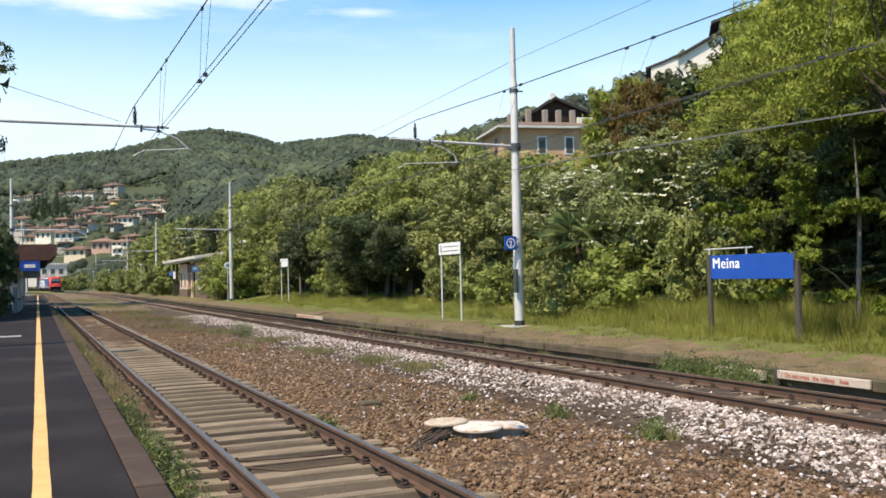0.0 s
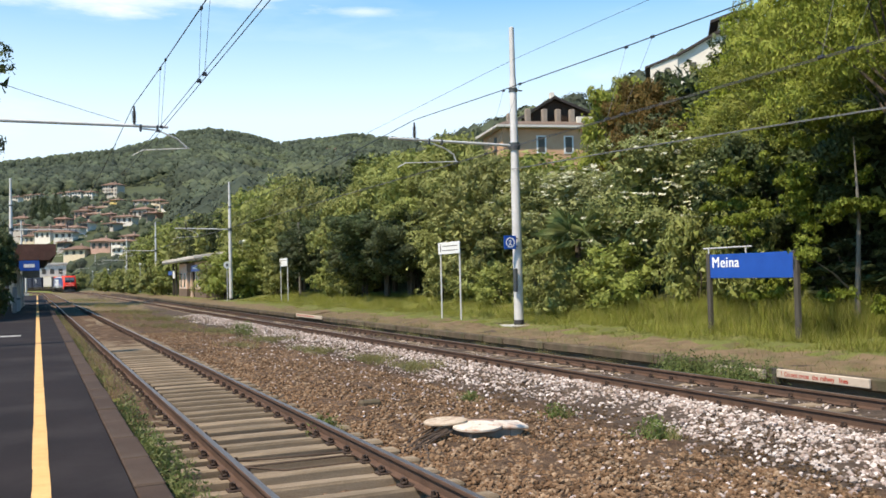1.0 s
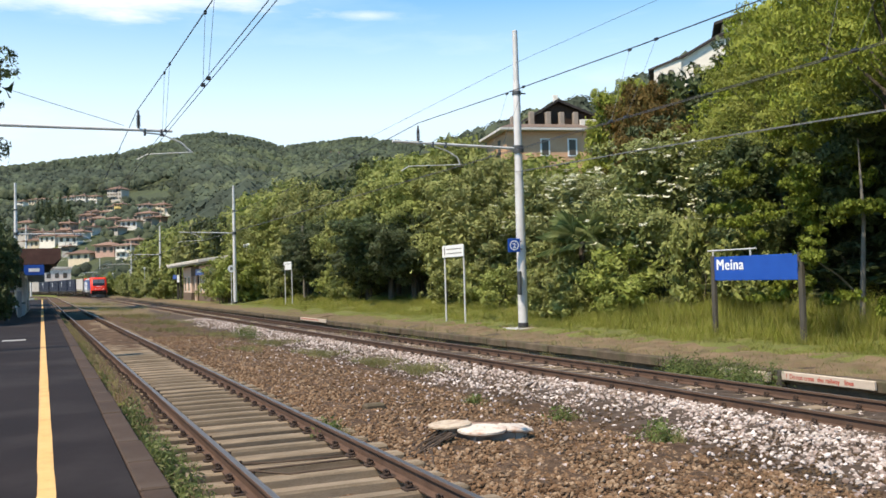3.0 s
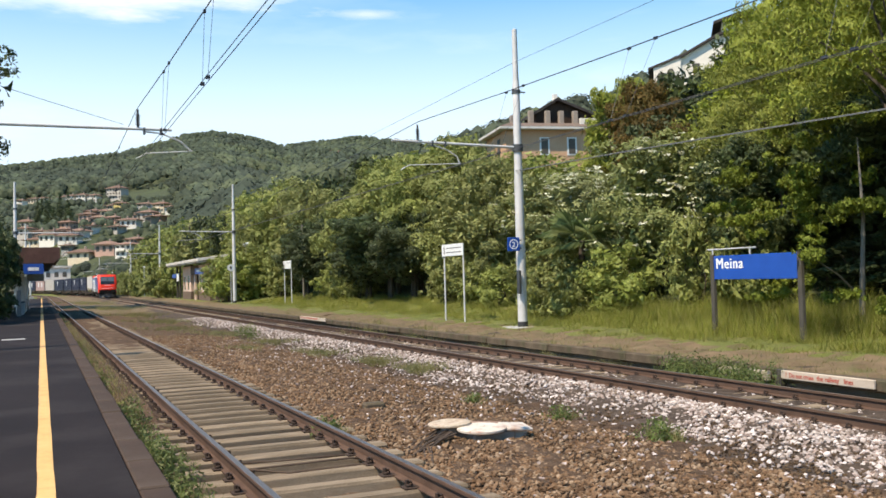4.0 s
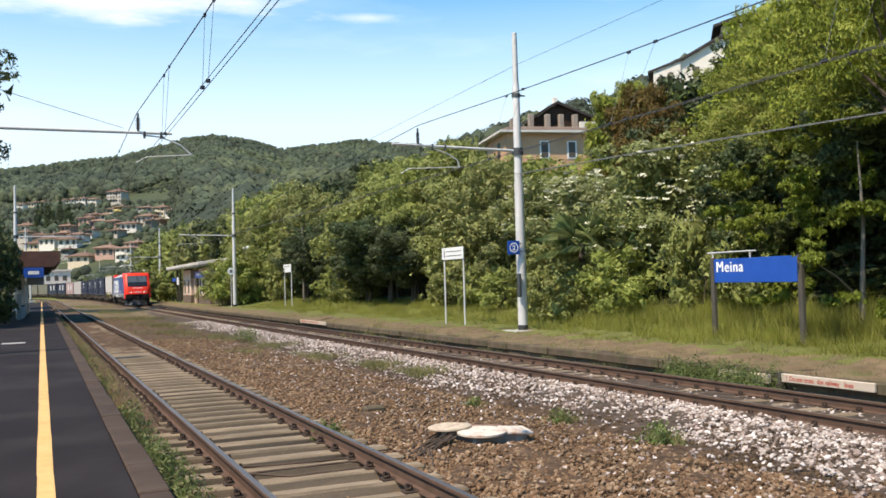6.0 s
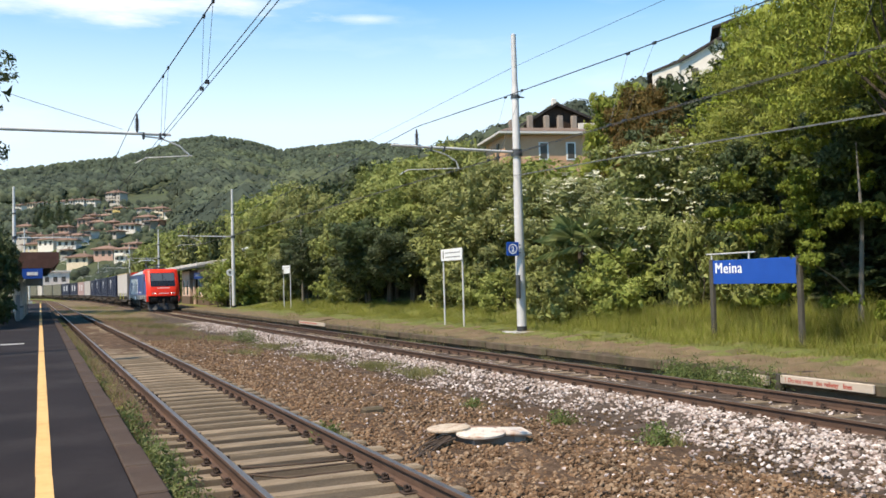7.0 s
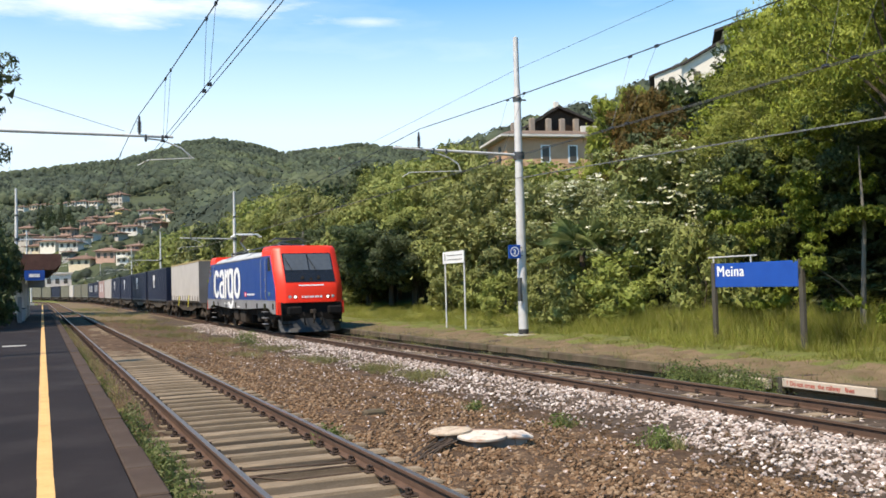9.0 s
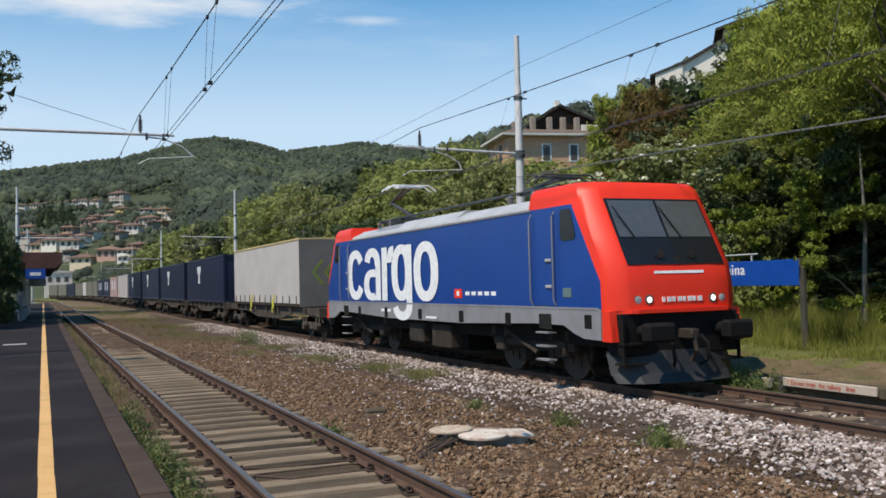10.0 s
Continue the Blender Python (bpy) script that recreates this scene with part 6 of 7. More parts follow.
# ---------------------------------------------------------------- the wooded hills
def build_conifers():
    """Dark spruces standing together below the upper houses of the village."""
    rng = np.random.default_rng(61)
    tiers = [((0, 0, 1.5 + 1.35 * k), (2.3 * (1 - k / 10.5), 2.3 * (1 - k / 10.5), .9)) for k in range(10)]
    spruce = build_tree("spruce", "dark pointed spruce among the village gardens", "tree", 15.0, 1.0, 2.2, .2, 10, 2600, .3, .4, LEAF_DARK, 62, 1, BARK, "dark spruces", droop=.8, billows=14, flat=.7, lobes=tiers)
    for k in range(13):
        x, y = on_slope(.002 + .0027 * k + float(rng.uniform(-.002, .002)), .058 + .005 * ((k * 5) % 3))
        place(spruce, x, y, float(rng.uniform(.62, 1.02)), k * 77, wide=float(rng.uniform(.8, 1.15)))
    retire(spruce)


build_conifers()


def build_far_woods():
    rng = np.random.default_rng(22)
    def wood(name, n, az, ys, size, per, leaf, clear, label, leaf_size=.13):
        a = rng.uniform(az[0], az[1], n)
        y = ys[0] + (ys[1] - ys[0]) * rng.random(n) ** 1.25
        x = a * y
        u = beside(x, y)
        ok = (u > clear) | (y > 330) & (land(x, y) > 6)
        village = (a > -.06) & (a < .145) & (y > 300) & (y < 1000)
        ok &= ~(village & (rng.random(n) < .3))
        patch = np.sin(x / 60 + 2) * np.sin(y / 75) + .5 * np.sin(x / 23 - y / 31)
        ok &= ~((patch > 1.05) & (y > 350) & (y < 1300))
        el = (land(x, y) - EYE[2]) / y
        ok &= ~((np.abs(a - .108) < .019) & (np.abs(el - .0925) < .006))   # a mown meadow above the village
        for hx, hy, hb, ht, hk in VILLAGE:   # trees are left out towards the camera so that the houses show
            ok &= ~((np.abs(x - hx) < hb * hy * .5 + 1) & (y > hy - (70 if hy > 600 else 26)) & (y < hy + 8))
        ok &= ~((np.abs(x - 5.9) < 8) & (y > 215) & (y < 328))
        x, y = x[ok], y[ok]
        m = len(x)
        s = size * rng.uniform(.6, 1.35, m) * np.where((x / y < .145) & (y < 760), rng.uniform(.28, .52, m), 1)
        z = land(x, y)
        drift = np.sin(x / 41 + y / 90) + np.sin(y / 57 - x / 120 + 1) + rng.normal(0, .75, m)   # stands of darker and of younger trees
        tint = np.where(drift < -.75, 1, np.where(drift > 1.5, 2, 0))
        # each tree is a closed core with a skin of leaf sprays
        core = CORE[None] * rng.uniform(.85, 1.12, (m, 12, 1)) * (s * .47)[:, None, None] * np.array([1, 1, 1.05]) + np.stack([x, y, z + s * .72], 1)[:, None]
        inner = core[:, CORE_FACES].reshape(-1, 3, 3)
        out = (CORE[CORE_FACES].mean(1)[None] * np.ones((m, 1, 1))).reshape(-1, 3)
        own = np.repeat(np.arange(m), per)
        d = rng.normal(0, 1, (m * per, 3))
        d /= np.linalg.norm(d, axis=1)[:, None]
        d[:, 2] = np.abs(d[:, 2]) * 1.0 - .25
        c = np.stack([x, y, z + s * .74], 1)[own] + d * (s[own] * rng.uniform(.42, .58, m * per))[:, None] * np.array([1, 1, 1.0])
        q = np.concatenate([inner, leaves(c, d, s[own] * leaf_size, .8, rng, 0.0, .22)])
        d = np.concatenate([out, d])
        # normals lean upwards, flattening the crowns' shading as haze would
        tagged(new(name, big_mesh(name, q, 3, [leaf, LEAF_FAR_DARK_HAZED, LEAF_FAR_PALE_HAZED], np.concatenate([np.repeat(tint, 20), np.repeat(tint, per)]), facing=soft(q, d * .8 + np.array([-.12, -.2, .35]), .05))), label, "woods", kind="stuff")
    wood("far_woods", 13500, (-.12, .42), (850, 2050), 8.6, 16, LEAF_FAR_HAZED, 30, "wooded slopes of the far hills", .14)
    wood("village_woods", 4600, (-.12, .42), (400, 900), 8.6, 44, LEAF_FAR_HAZED, 30, "woods and gardens round the village", .085)
    wood("near_woods", 460, (-.1, .25), (215, 400), 9.5, 240, LEAF_FAR_HAZED, 15.5, "trees along the line beyond the station", .046)
    wood("hill_woods", 420, (.42, 1.0), (130, 420), 6.5, 260, LEAF_FAR_HAZED, 76, "woods on the hillside above the houses", .06)


build_far_woods()


# ---------------------------------------------------------------- the freight train
LOCO_RED = surface("loco_red", (.82, .034, .013), (.88, .048, .02), 1.2, 30, .42, .03, stain=(.6, .04, .02), stain_scale=.8, stain_amount=.25, relief=.001)
LOCO_BLUE = surface("loco_blue", (.003, .045, .24), (.006, .06, .31), 1.2, 30, .35, .03, stain=(.006, .045, .18), stain_scale=.6, stain_amount=.35, relief=.001)
LOCO_GREY = surface("loco_grey", (.2, .2, .21), (.3, .3, .31), 1.6, 30, .55, .1, stain=(.14, .12, .11), stain_scale=1.2, relief=.002)
LOCO_ROOF = surface("loco_roof", (.38, .38, .38), (.52, .52, .51), 1.2, 30, .5, .1, stain=(.26, .25, .24), stain_scale=.8, relief=.002)
# Black, grime and wheel tones are lowered to carry the underframe's shade as well.
BLACK = surface("black_frame", (.007, .007, .0075), (.014, .013, .012), 3, 40, .8, .2, stain=(.025, .02, .016), stain_scale=2, relief=.003)
GRIME = surface("grimy_shaded_underframe", (.02, .017, .014), (.07, .056, .045), 3, 40, .85, .4, stain=(.05, .035, .025), stain_scale=2, relief=.005)
WHEEL = surface("wheel_steel", (.03, .024, .019), (.07, .056, .046), 3, 30, .6, .1, metal=.5)
# The grey base stands in for the reflected sky and the cab inside.
SCREEN = plain("windscreen_glass", (.085, .09, .094), .05)
SCREEN.node_tree.nodes["Principled BSDF"].inputs["Specular IOR Level"].default_value = 1.0
PANEL_BLACK = plain("panel_black", (.014, .014, .016), .25)
LOCO_RED.node_tree.nodes["Principled BSDF"].inputs["Specular IOR Level"].default_value = .3
LAMP_RIM = plain("lamp_rim", (.16, .12, .11), .4, .3)
LENS = plain("lamp_glass", (.42, .42, .4), .15)
LIT = plain("headlight_lit", (1.0, .96, .85), .3, 0, 1.5)


PLOUGH = surface("plough_steel", (.016, .016, .017), (.03, .03, .031), 3, 40, .55, .2, stain=(.05, .045, .04), stain_scale=2, relief=.003)


def wheelset_data():
    s = Shape()
    turn = pose(0, 0, 0, 0, 90, 0)
    for e in (-1, 1):
        s.turned([(.1, -.06), (.5, -.05), (.56, -.065), (.625, -.065), (.625, .06), (.6, .07), (.5, .05), (.1, .07)], 24, m=Matrix.Translation((e * .75, 0, 0)) @ turn)
        for k in range(6):  # the lightening recesses of the disc
            a = math.tau * k / 6
            s.box(e * .75 + e * .045, e * .75 + e * .075, .3 * math.cos(a) - .07, .3 * math.cos(a) + .07, .3 * math.sin(a) - .07, .3 * math.sin(a) + .07, .02)
    s.tube([(-.72, 0, 0), (.72, 0, 0)], .09, 10)
    return s.data("wheelset", WHEEL)


WHEELSET = wheelset_data()
SPINNING = []   # wheelsets with their place on the vehicle and radius


def cab_rings():
    """Level outlines of a cab from sill to roof: setback, half width, height."""
    return [(.0, 1.475, 1.43), (.02, 1.48, 1.9), (.1, 1.48, 2.28), (.4, 1.478, 2.8), (.75, 1.47, 3.42), (.78, 1.468, 3.47), (.88, 1.46, 3.66), (.95, 1.44, 3.78), (1.06, 1.36, 3.87)]


def cab_outline(back, half, y_split):
    """Half of a level outline from the middle of the nose round to where the side begins."""
    f = back
    pts = [(0.0, f), (half * .5, f + .015), (half * .74, f + .04), (half * .79, f + .065), (half * .94, f + .24), (half * .985, f + .31), (half * 1.005, y_split)]
    return pts


class Strokes:
    """Flat letters made of bands, each band a row of point pairs."""

    def __init__(self):
        self.v, self.f = [], []

    def band(self, pairs):
        n, lift = len(self.v), .0012 * (len(self.f) % 7)
        for p, q in pairs:
            self.v += [(*p, lift), (*q, lift)]
        self.f += [(n + 2 * k, n + 2 * k + 1, n + 2 * k + 3, n + 2 * k + 2) for k in range(len(pairs) - 1)]

    def arc(self, cx, cy, rx, ry, w, h, start, stop, steps=36):
        """A bowed stroke, w broad at its sides and h at top and bottom."""
        def at(t, a, b):
            c, s_ = math.cos(t), math.sin(t)
            return cx + a * math.copysign(abs(c) ** .88, c), cy + b * math.copysign(abs(s_) ** .88, s_)
        turn = [radians(start + (stop - start) * k / steps) for k in range(steps + 1)]
        self.band([(at(t, rx, ry), at(t, rx - w, ry - h)) for t in turn])

    def bar(self, x0, x1, y0, y1):
        self.band([((x0, y0), (x1, y0)), ((x0, y1), (x1, y1))])


def cargo_word():
    """The five letters; the bowls are 1.58 m high."""
    k, w, h, r = Strokes(), .49, .27, .79
    k.arc(.84, r, .84, r, w, h, 33, 327)                                    # c
    k.arc(2.42, .46, .77, .47, w, .22, 60, 300)                           # a: bowl, stem and roof
    k.bar(2.74, 3.17, .0, 1.1)
    k.arc(2.45, 1.06, .72, .52, w, h, 0, 168)
    k.bar(2.36, 2.8, .71, .93)
    k.bar(3.3, 3.74, .0, 1.55)                                            # r
    k.arc(4.18, 1.1, .44, .46, .4, .3, 90, 180, 12)
    k.bar(4.16, 4.3, 1.26, 1.56)
    k.arc(4.88, r, .78, r, w, h, 0, 360)                                  # g
    k.bar(5.24, 5.67, -.02, 1.55)
    k.arc(4.89, -.02, .78, .52, .43, .24, -160, 0, 20)
    k.arc(6.64, r, .84, r, w, h, 0, 360)                                  # o
    return Shape().add(k.v, k.f)


def build_loco():
    L = 17.8
    ob = empty("locomotive", pose(TRACK_2, 60, RAIL_2), "red and blue electric freight locomotive with white lettering", "locomotive")
    half = 1.49
    # the body is drawn with y = 0 at the leading nose and y = L at the trailing one
    def side(e):
        return e * half
    top_blue, floor, sill = 3.46, 1.47, .94
    for e, word in ((-1, True), (1, False)):
        x = side(e)
        part("side_panel", Shape().prism([(.41, floor), (.42, 1.96), (1.35, top_blue), (L - 1.35, top_blue), (L - .42, 1.96), (L - .41, floor)], x, x - e * .06, "x"), LOCO_BLUE, ob, "blue side panel")
        sk = Shape()
        sk.prism([(.42, floor), (L - .42, floor), (L - .42, sill - .04), (L - 1.0, sill - .03), (L - 1.35, sill + .06), (L - 1.7, sill + .2), (L - 2.9, sill + .2), (11.4, sill + .1), (6.4, sill + .1), (2.9, sill + .2), (1.7, sill + .2), (1.35, sill + .06), (1.0, sill - .03), (.42, sill - .04)],
                 x + e * .012, x - e * .05, "x")
        part("skirt", sk, LOCO_GREY, ob, "grey skirt below the body")
        part("rain_strip", Shape().box(min(x + e * .02, x), max(x + e * .02, x), .5, L - .5, floor - .02, floor + .02).box(min(x + e * .02, x), max(x + e * .02, x), 2.9, L - 2.9, top_blue - .025, top_blue + .02), LOCO_GREY, ob)
        for yd in (2.41, L - 2.41):
            dr = part("door", Shape().box(min(x + e * .012, x), max(x + e * .012, x), yd - .4, yd + .4, floor + .04, top_blue - .05, .004), LOCO_BLUE, ob, "blue cab door")
            for d in (-.46, .46):
                part("handrail", Shape().tube([(x + e * .02, yd + d, floor + .05), (x + e * .075, yd + d, floor + .15), (x + e * .075, yd + d, top_blue - .2), (x + e * .02, yd + d, top_blue - .1)], .018, 6), LOCO_GREY, dr, "grey handrail")
            for z in (1.86, 2.38):
                part("handle", Shape().box(min(x + e * .05, x), max(x + e * .05, x), yd - .3, yd - .1, z, z + .06, .01), LENS, dr)
            # a flat black plate paints the shade of the step recess
            part("step_hole", Shape().box(min(x + e * .016, x), max(x + e * .016, x), yd - .25, yd + .25, floor - .42, floor - .12, .02), PANEL_BLACK, ob, "black plate standing in for the shaded step recess")
            for k in range(3):
                part("step", Shape().box(min(x + e * .1, x - e * .1), max(x + e * .1, x - e * .1), yd - .24, yd + .24, .42 + k * .27, .45 + k * .27), LOCO_GREY, ob)
        for yw, d in ((1.53, 1), (L - 1.53, -1)):
            wv = [(yw + a * d, z) for a, z in ((-.27, 2.78), (.16, 2.78), (.22, 2.84), (.22, 3.32), (.17, 3.38), (-.12, 3.38), (-.18, 3.32), (-.32, 2.85))]
            part("cab_window", Shape().prism(wv, x + e * .014, x - e * .01, "x"), PANEL_BLACK, ob, "dark cab side window")
        for yd in (4.0, 6.4, 9.0, 11.6, 14.0):
            part("socket_hatch", Shape().box(min(x + e * .02, x), max(x + e * .02, x), yd - .13, yd + .13, 1.06, 1.34, .01), BLACK, ob)
        part("hatch", Shape().box(min(x + e * .022, x), max(x + e * .02, x), .72, .96, 1.1, 1.36, .01), BLACK, ob)
        if word:
            part("lettering", cargo_word(), LETTER_WHITE, ob, "large white painted word", at=Matrix(((0, 0, -1, x - .016), (-1, 0, 0, 15.17), (0, 1, 0, 1.54), (0, 0, 0, 1))))
            lg = part("emblem", Shape().box(x - .008, x, 6.35, 6.78, 1.64, 1.86), LOCO_RED, ob, "small red emblem")
            part("printed_mark", Shape().box(x - .012, x - .008, 6.5, 6.63, 1.69, 1.81), LETTER_WHITE, lg)
            for k in range(5):
                part("printed_bar", Shape().box(x - .008, x, 5.93 - k * .34, 6.15 - k * .34, 1.705, 1.795), LETTER_WHITE, ob)
            part("printed_bar", Shape().box(x - .018, x - .014, 7.9, 8.6, 1.1, 1.16), LETTER_WHITE, ob)
            part("printed_bar", Shape().box(x - .018, x - .014, 11.2, 12.0, 1.22, 1.3), LETTER_WHITE, ob)
            part("plate", Shape().box(x - .012, x, 1.4, 1.7, 1.68, 1.86), surface("plate_green", (.1, .16, .16), (.15, .22, .2), 2, 30, .5, .1), ob, "small grey-green plate")
    # roof: sloping shoulders, flat top, covers and gear
    rs = Shape()
    prof = [(-1.46, 3.46), (-1.4, 3.56), (-1.02, 3.74), (-.6, 3.76), (.6, 3.76), (1.02, 3.74), (1.4, 3.56), (1.46, 3.46)]
    rs.prism(prof, 3.0, L - 3.0, "y")
    part("roof", rs, LOCO_ROOF, ob, "grey roof")
    part("roof_cover", Shape().prism([(-1.42, 3.53), (-1.05, 3.8), (1.05, 3.8), (1.42, 3.53)], 6.9, 11.0, "y"), LOCO_ROOF, ob, "pale roof hatch")
    part("roof_cover", Shape().prism([(-1.42, 3.52), (-1.05, 3.77), (1.05, 3.77), (1.42, 3.52)], 11.05, 13.0, "y"), LOCO_GREY, ob)
    for yb in (3.3, 4.4, 5.5, 13.6, 14.6):
        for xx in (-.55, .55):
            ins = Shape().turned([(.05, 3.74)] + [(r_, 3.76 + .05 * i + d) for i in range(5) for r_, d in ((.05, 0), (.09, .02), (.05, .04))] + [(.04, 4.03)], 10, m=Matrix.Translation((xx, yb, 0)))
            part("roof_insulator", ins, plain("porcelain_grey", (.2, .2, .21), .3), ob)
    part("busbar", Shape().tube([(-.55, 3.3, 4.05), (-.55, 14.6, 4.05)], .03, 6).tube([(.55, 3.3, 4.05), (.55, 6.0, 4.05)], .03, 6), DARK_STEEL, ob)
    def pantograph(y0, raised, d):
        base = Shape()
        for xx in (-.5, .5):
            base.box(xx - .04, xx + .04, y0 - .9, y0 + .9, 3.98, 4.06)
        base.box(-.6, .6, y0 - .9, y0 - .8, 3.98, 4.06).box(-.6, .6, y0 + .8, y0 + .9, 3.98, 4.06)
        pg = part("pantograph", base, DARK_STEEL, ob, "dark steel current collector")
        kx = 4.72 if raised else 4.2
        tip = 5.06 if raised else 4.3
        ky, ty = y0 + 1.45 * d, y0 - .15 * d
        part("lower_arm", Shape().tube([(0, y0 - .6 * d, 4.06), (0, ky, kx)], .05, 8), DARK_STEEL, pg)
        part("upper_arm", Shape().tube([(0, ky, kx), (-.12, ty, tip)], .03, 8).tube([(0, ky, kx), (.12, ty, tip)], .03, 8), DARK_STEEL, pg)
        head = Shape()
        for dy in (-.2, .2):
            head.tube([(-.85, ty + dy, tip - .12), (-.6, ty + dy, tip + .05), (.6, ty + dy, tip + .05), (.85, ty + dy, tip - .12)], .025, 6)
        head.box(-.4, .4, ty - .2, ty + .2, tip - .02, tip + .01)
        part("collector_head", head, LETTER_WHITE if raised else DARK_STEEL, pg)
    pantograph(13.5, True, 1)
    pantograph(4.2, False, 1)
    # both cabs
    for end in (-1, 1):
        def Y(d):
            return d if end < 0 else L - d
        rings = cab_rings()
        s = Shape()
        rows_ = []
        for back, hw, z in rings:
            split_y = max(.42 + max(z - 1.96, 0) * .63, back + .36)
            if z > 3.44:
                split_y = 3.02 - (z - 3.46) * .3
            half_pts = cab_outline(back, hw, split_y)
            row = [(-x, Y(y), z) for x, y in reversed(half_pts)] + [(x, Y(y), z) for x, y in half_pts[1:]]
            rows_.append(row)
        n = len(rows_[0])
        v = [p for row in rows_ for p in row]
        f = [(i * n + k, i * n + k + 1, (i + 1) * n + k + 1, (i + 1) * n + k) for i in range(len(rows_) - 1) for k in range(n - 1)]
        # the roof closes the top of the cab
        f.append(tuple(range((len(rows_) - 1) * n, len(rows_) * n)))
        f.append(tuple(r_ * n for r_ in range(5, len(rows_))) + tuple(r_ * n + n - 1 for r_ in reversed(range(5, len(rows_)))))
        s.add(v, f, 0, True)
        cab = part("cab", s, LOCO_RED, ob, "bright red cab front")
        # windscreen band between 2.28 and 3.42 m, set a little proud
        def strip(z0, z1, reach, lift, name, mat_, lab):
            sh = Shape()
            zs = sorted({z0, z1, *(r_[2] for r_ in rings if z0 < r_[2] < z1)})
            xs0 = sorted({*reach, 0.0, *(q for q in (-1.41, -1.24, -.885, .885, 1.24, 1.41) if reach[0] < q < reach[1])} - ({0.0} if reach[0] * reach[1] > 0 else set()))
            grid = []
            for z in zs:
                back = np.interp(z, [r_[2] for r_ in rings], [r_[0] for r_ in rings])
                hw = np.interp(z, [r_[2] for r_ in rings], [r_[1] for r_ in rings])
                o = cab_outline(back, hw, 1.2)
                line_ = [(-x, y) for x, y in reversed(o)] + o[1:]
                xs_ = [p[0] for p in line_]
                ys_ = [p[1] for p in line_]
                grid.append([(x, Y(float(np.interp(x, xs_, ys_)) - lift), z) for x in xs0])
            m_ = len(xs0)
            sh.add([p for g in grid for p in g], [(i * m_ + k, i * m_ + k + 1, (i + 1) * m_ + k + 1, (i + 1) * m_ + k) for i in range(len(zs) - 1) for k in range(m_ - 1)])
            return part(name, sh, mat_, cab, lab)
        strip(2.26, 3.53, (-1.1, 1.1), .016, "screen_frame", PANEL_BLACK, "black surround of the windscreen")
        strip(2.78, 3.49, (-1.05, -.03), .028, "windscreen", SCREEN, "dark glass windscreen")
        strip(2.78, 3.49, (.03, 1.05), .028, "windscreen", SCREEN, "dark glass windscreen")
        strip(2.09, 2.14, (-.56, .56), .012, "printed_line", LETTER_WHITE, "")
        for k, xx in enumerate((-.36, 0, .34)):
            part("emblem", Shape().turned([(.07, 0), (.075, .012), (.02, .014)], 12, m=Matrix.Translation((xx, Y(.12), 2.45 - .08 * (k == 1))) @ pose(0, 0, 0, 90 if end < 0 else -90, 0, 0)), GRIME, cab)
        for xx in (-.75, .3):
            part("wiper", Shape().tube([(xx, Y(.34), 2.76), (xx - .3, Y(.62), 3.36)], .014, 5), BLACK, cab)
        for e in (-1, 1):
            for k, xx in enumerate((.94, .72)):
                xq = e * xx
                hl = part("headlight", Shape().turned([(.09, 0), (.095, .03), (.075, .035)], 14, m=Matrix.Translation((xq, Y(.045 + .03 * (k == 0)), 1.62)) @ pose(0, 0, 0, 90 if end < 0 else -90, 0, 0)), LAMP_RIM, cab, "round headlight")
                part("lens", Shape().turned([(.072, .03), (.07, .042), (.03, .05)] if (k == 0 or end > 0) else [(.055, .03), (.053, .044), (.02, .05)], 14, m=Matrix.Translation((xq, Y(.045 + .03 * (k == 0)), 1.62)) @ pose(0, 0, 0, 90 if end < 0 else -90, 0, 0)), LIT if (k == 1 and end < 0) else LENS, hl)
        for k in range(8):
            part("number_bar", Shape().box(-.44 + k * .115, -.38 + k * .115 + .03 * (k % 2), min(Y(.02), Y(-.004)), max(Y(.02), Y(-.004)), 1.575, 1.665), LETTER_WHITE, cab)
        for e in (-1, 1):
            xo, xi = e * 1.478, e * 1.3
            ck = Shape()
            ck.prism([(Y(.2), 1.43), (Y(.415), 1.43), (Y(.415), .88), (Y(.12), .88), (Y(.14), 1.1)], xo, e * 1.42, "x")
            ck.prism([(Y(.2), 1.43), (Y(.3), 1.43), (Y(.26), .88), (Y(.13), .88)], e * 1.42, xi, "x")
            part("cheek", ck, LOCO_RED, cab, "red corner below the cab")
        part("cab_sill", Shape().prism([(-1.44, Y(.36)), (-1.12, Y(.0)), (-1.0, Y(-.05)), (1.0, Y(-.05)), (1.12, Y(.0)), (1.44, Y(.36))], 1.38, 1.45, "z"), LOCO_RED, cab)
        # buffer beam, buffers, coupling, snow plough, steps
        part("buffer_beam", Shape().box(-1.32, 1.32, min(Y(.05), Y(.5)), max(Y(.05), Y(.5)), .62, 1.38, .02), BLACK, ob, "black buffer beam")
        for e in (-1, 1):
            bf = part("buffer", Shape().tube([(e * .875, Y(.1), 1.05), (e * .875, Y(-.3), 1.05)], [.13, .11], 12), BLACK, ob, "black buffer")
            part("buffer_plate", Shape().box(e * .875 - .3, e * .875 + .3, min(Y(-.56), Y(-.3)), max(Y(-.56), Y(-.3)), .88, 1.22, .05), BLACK, bf)
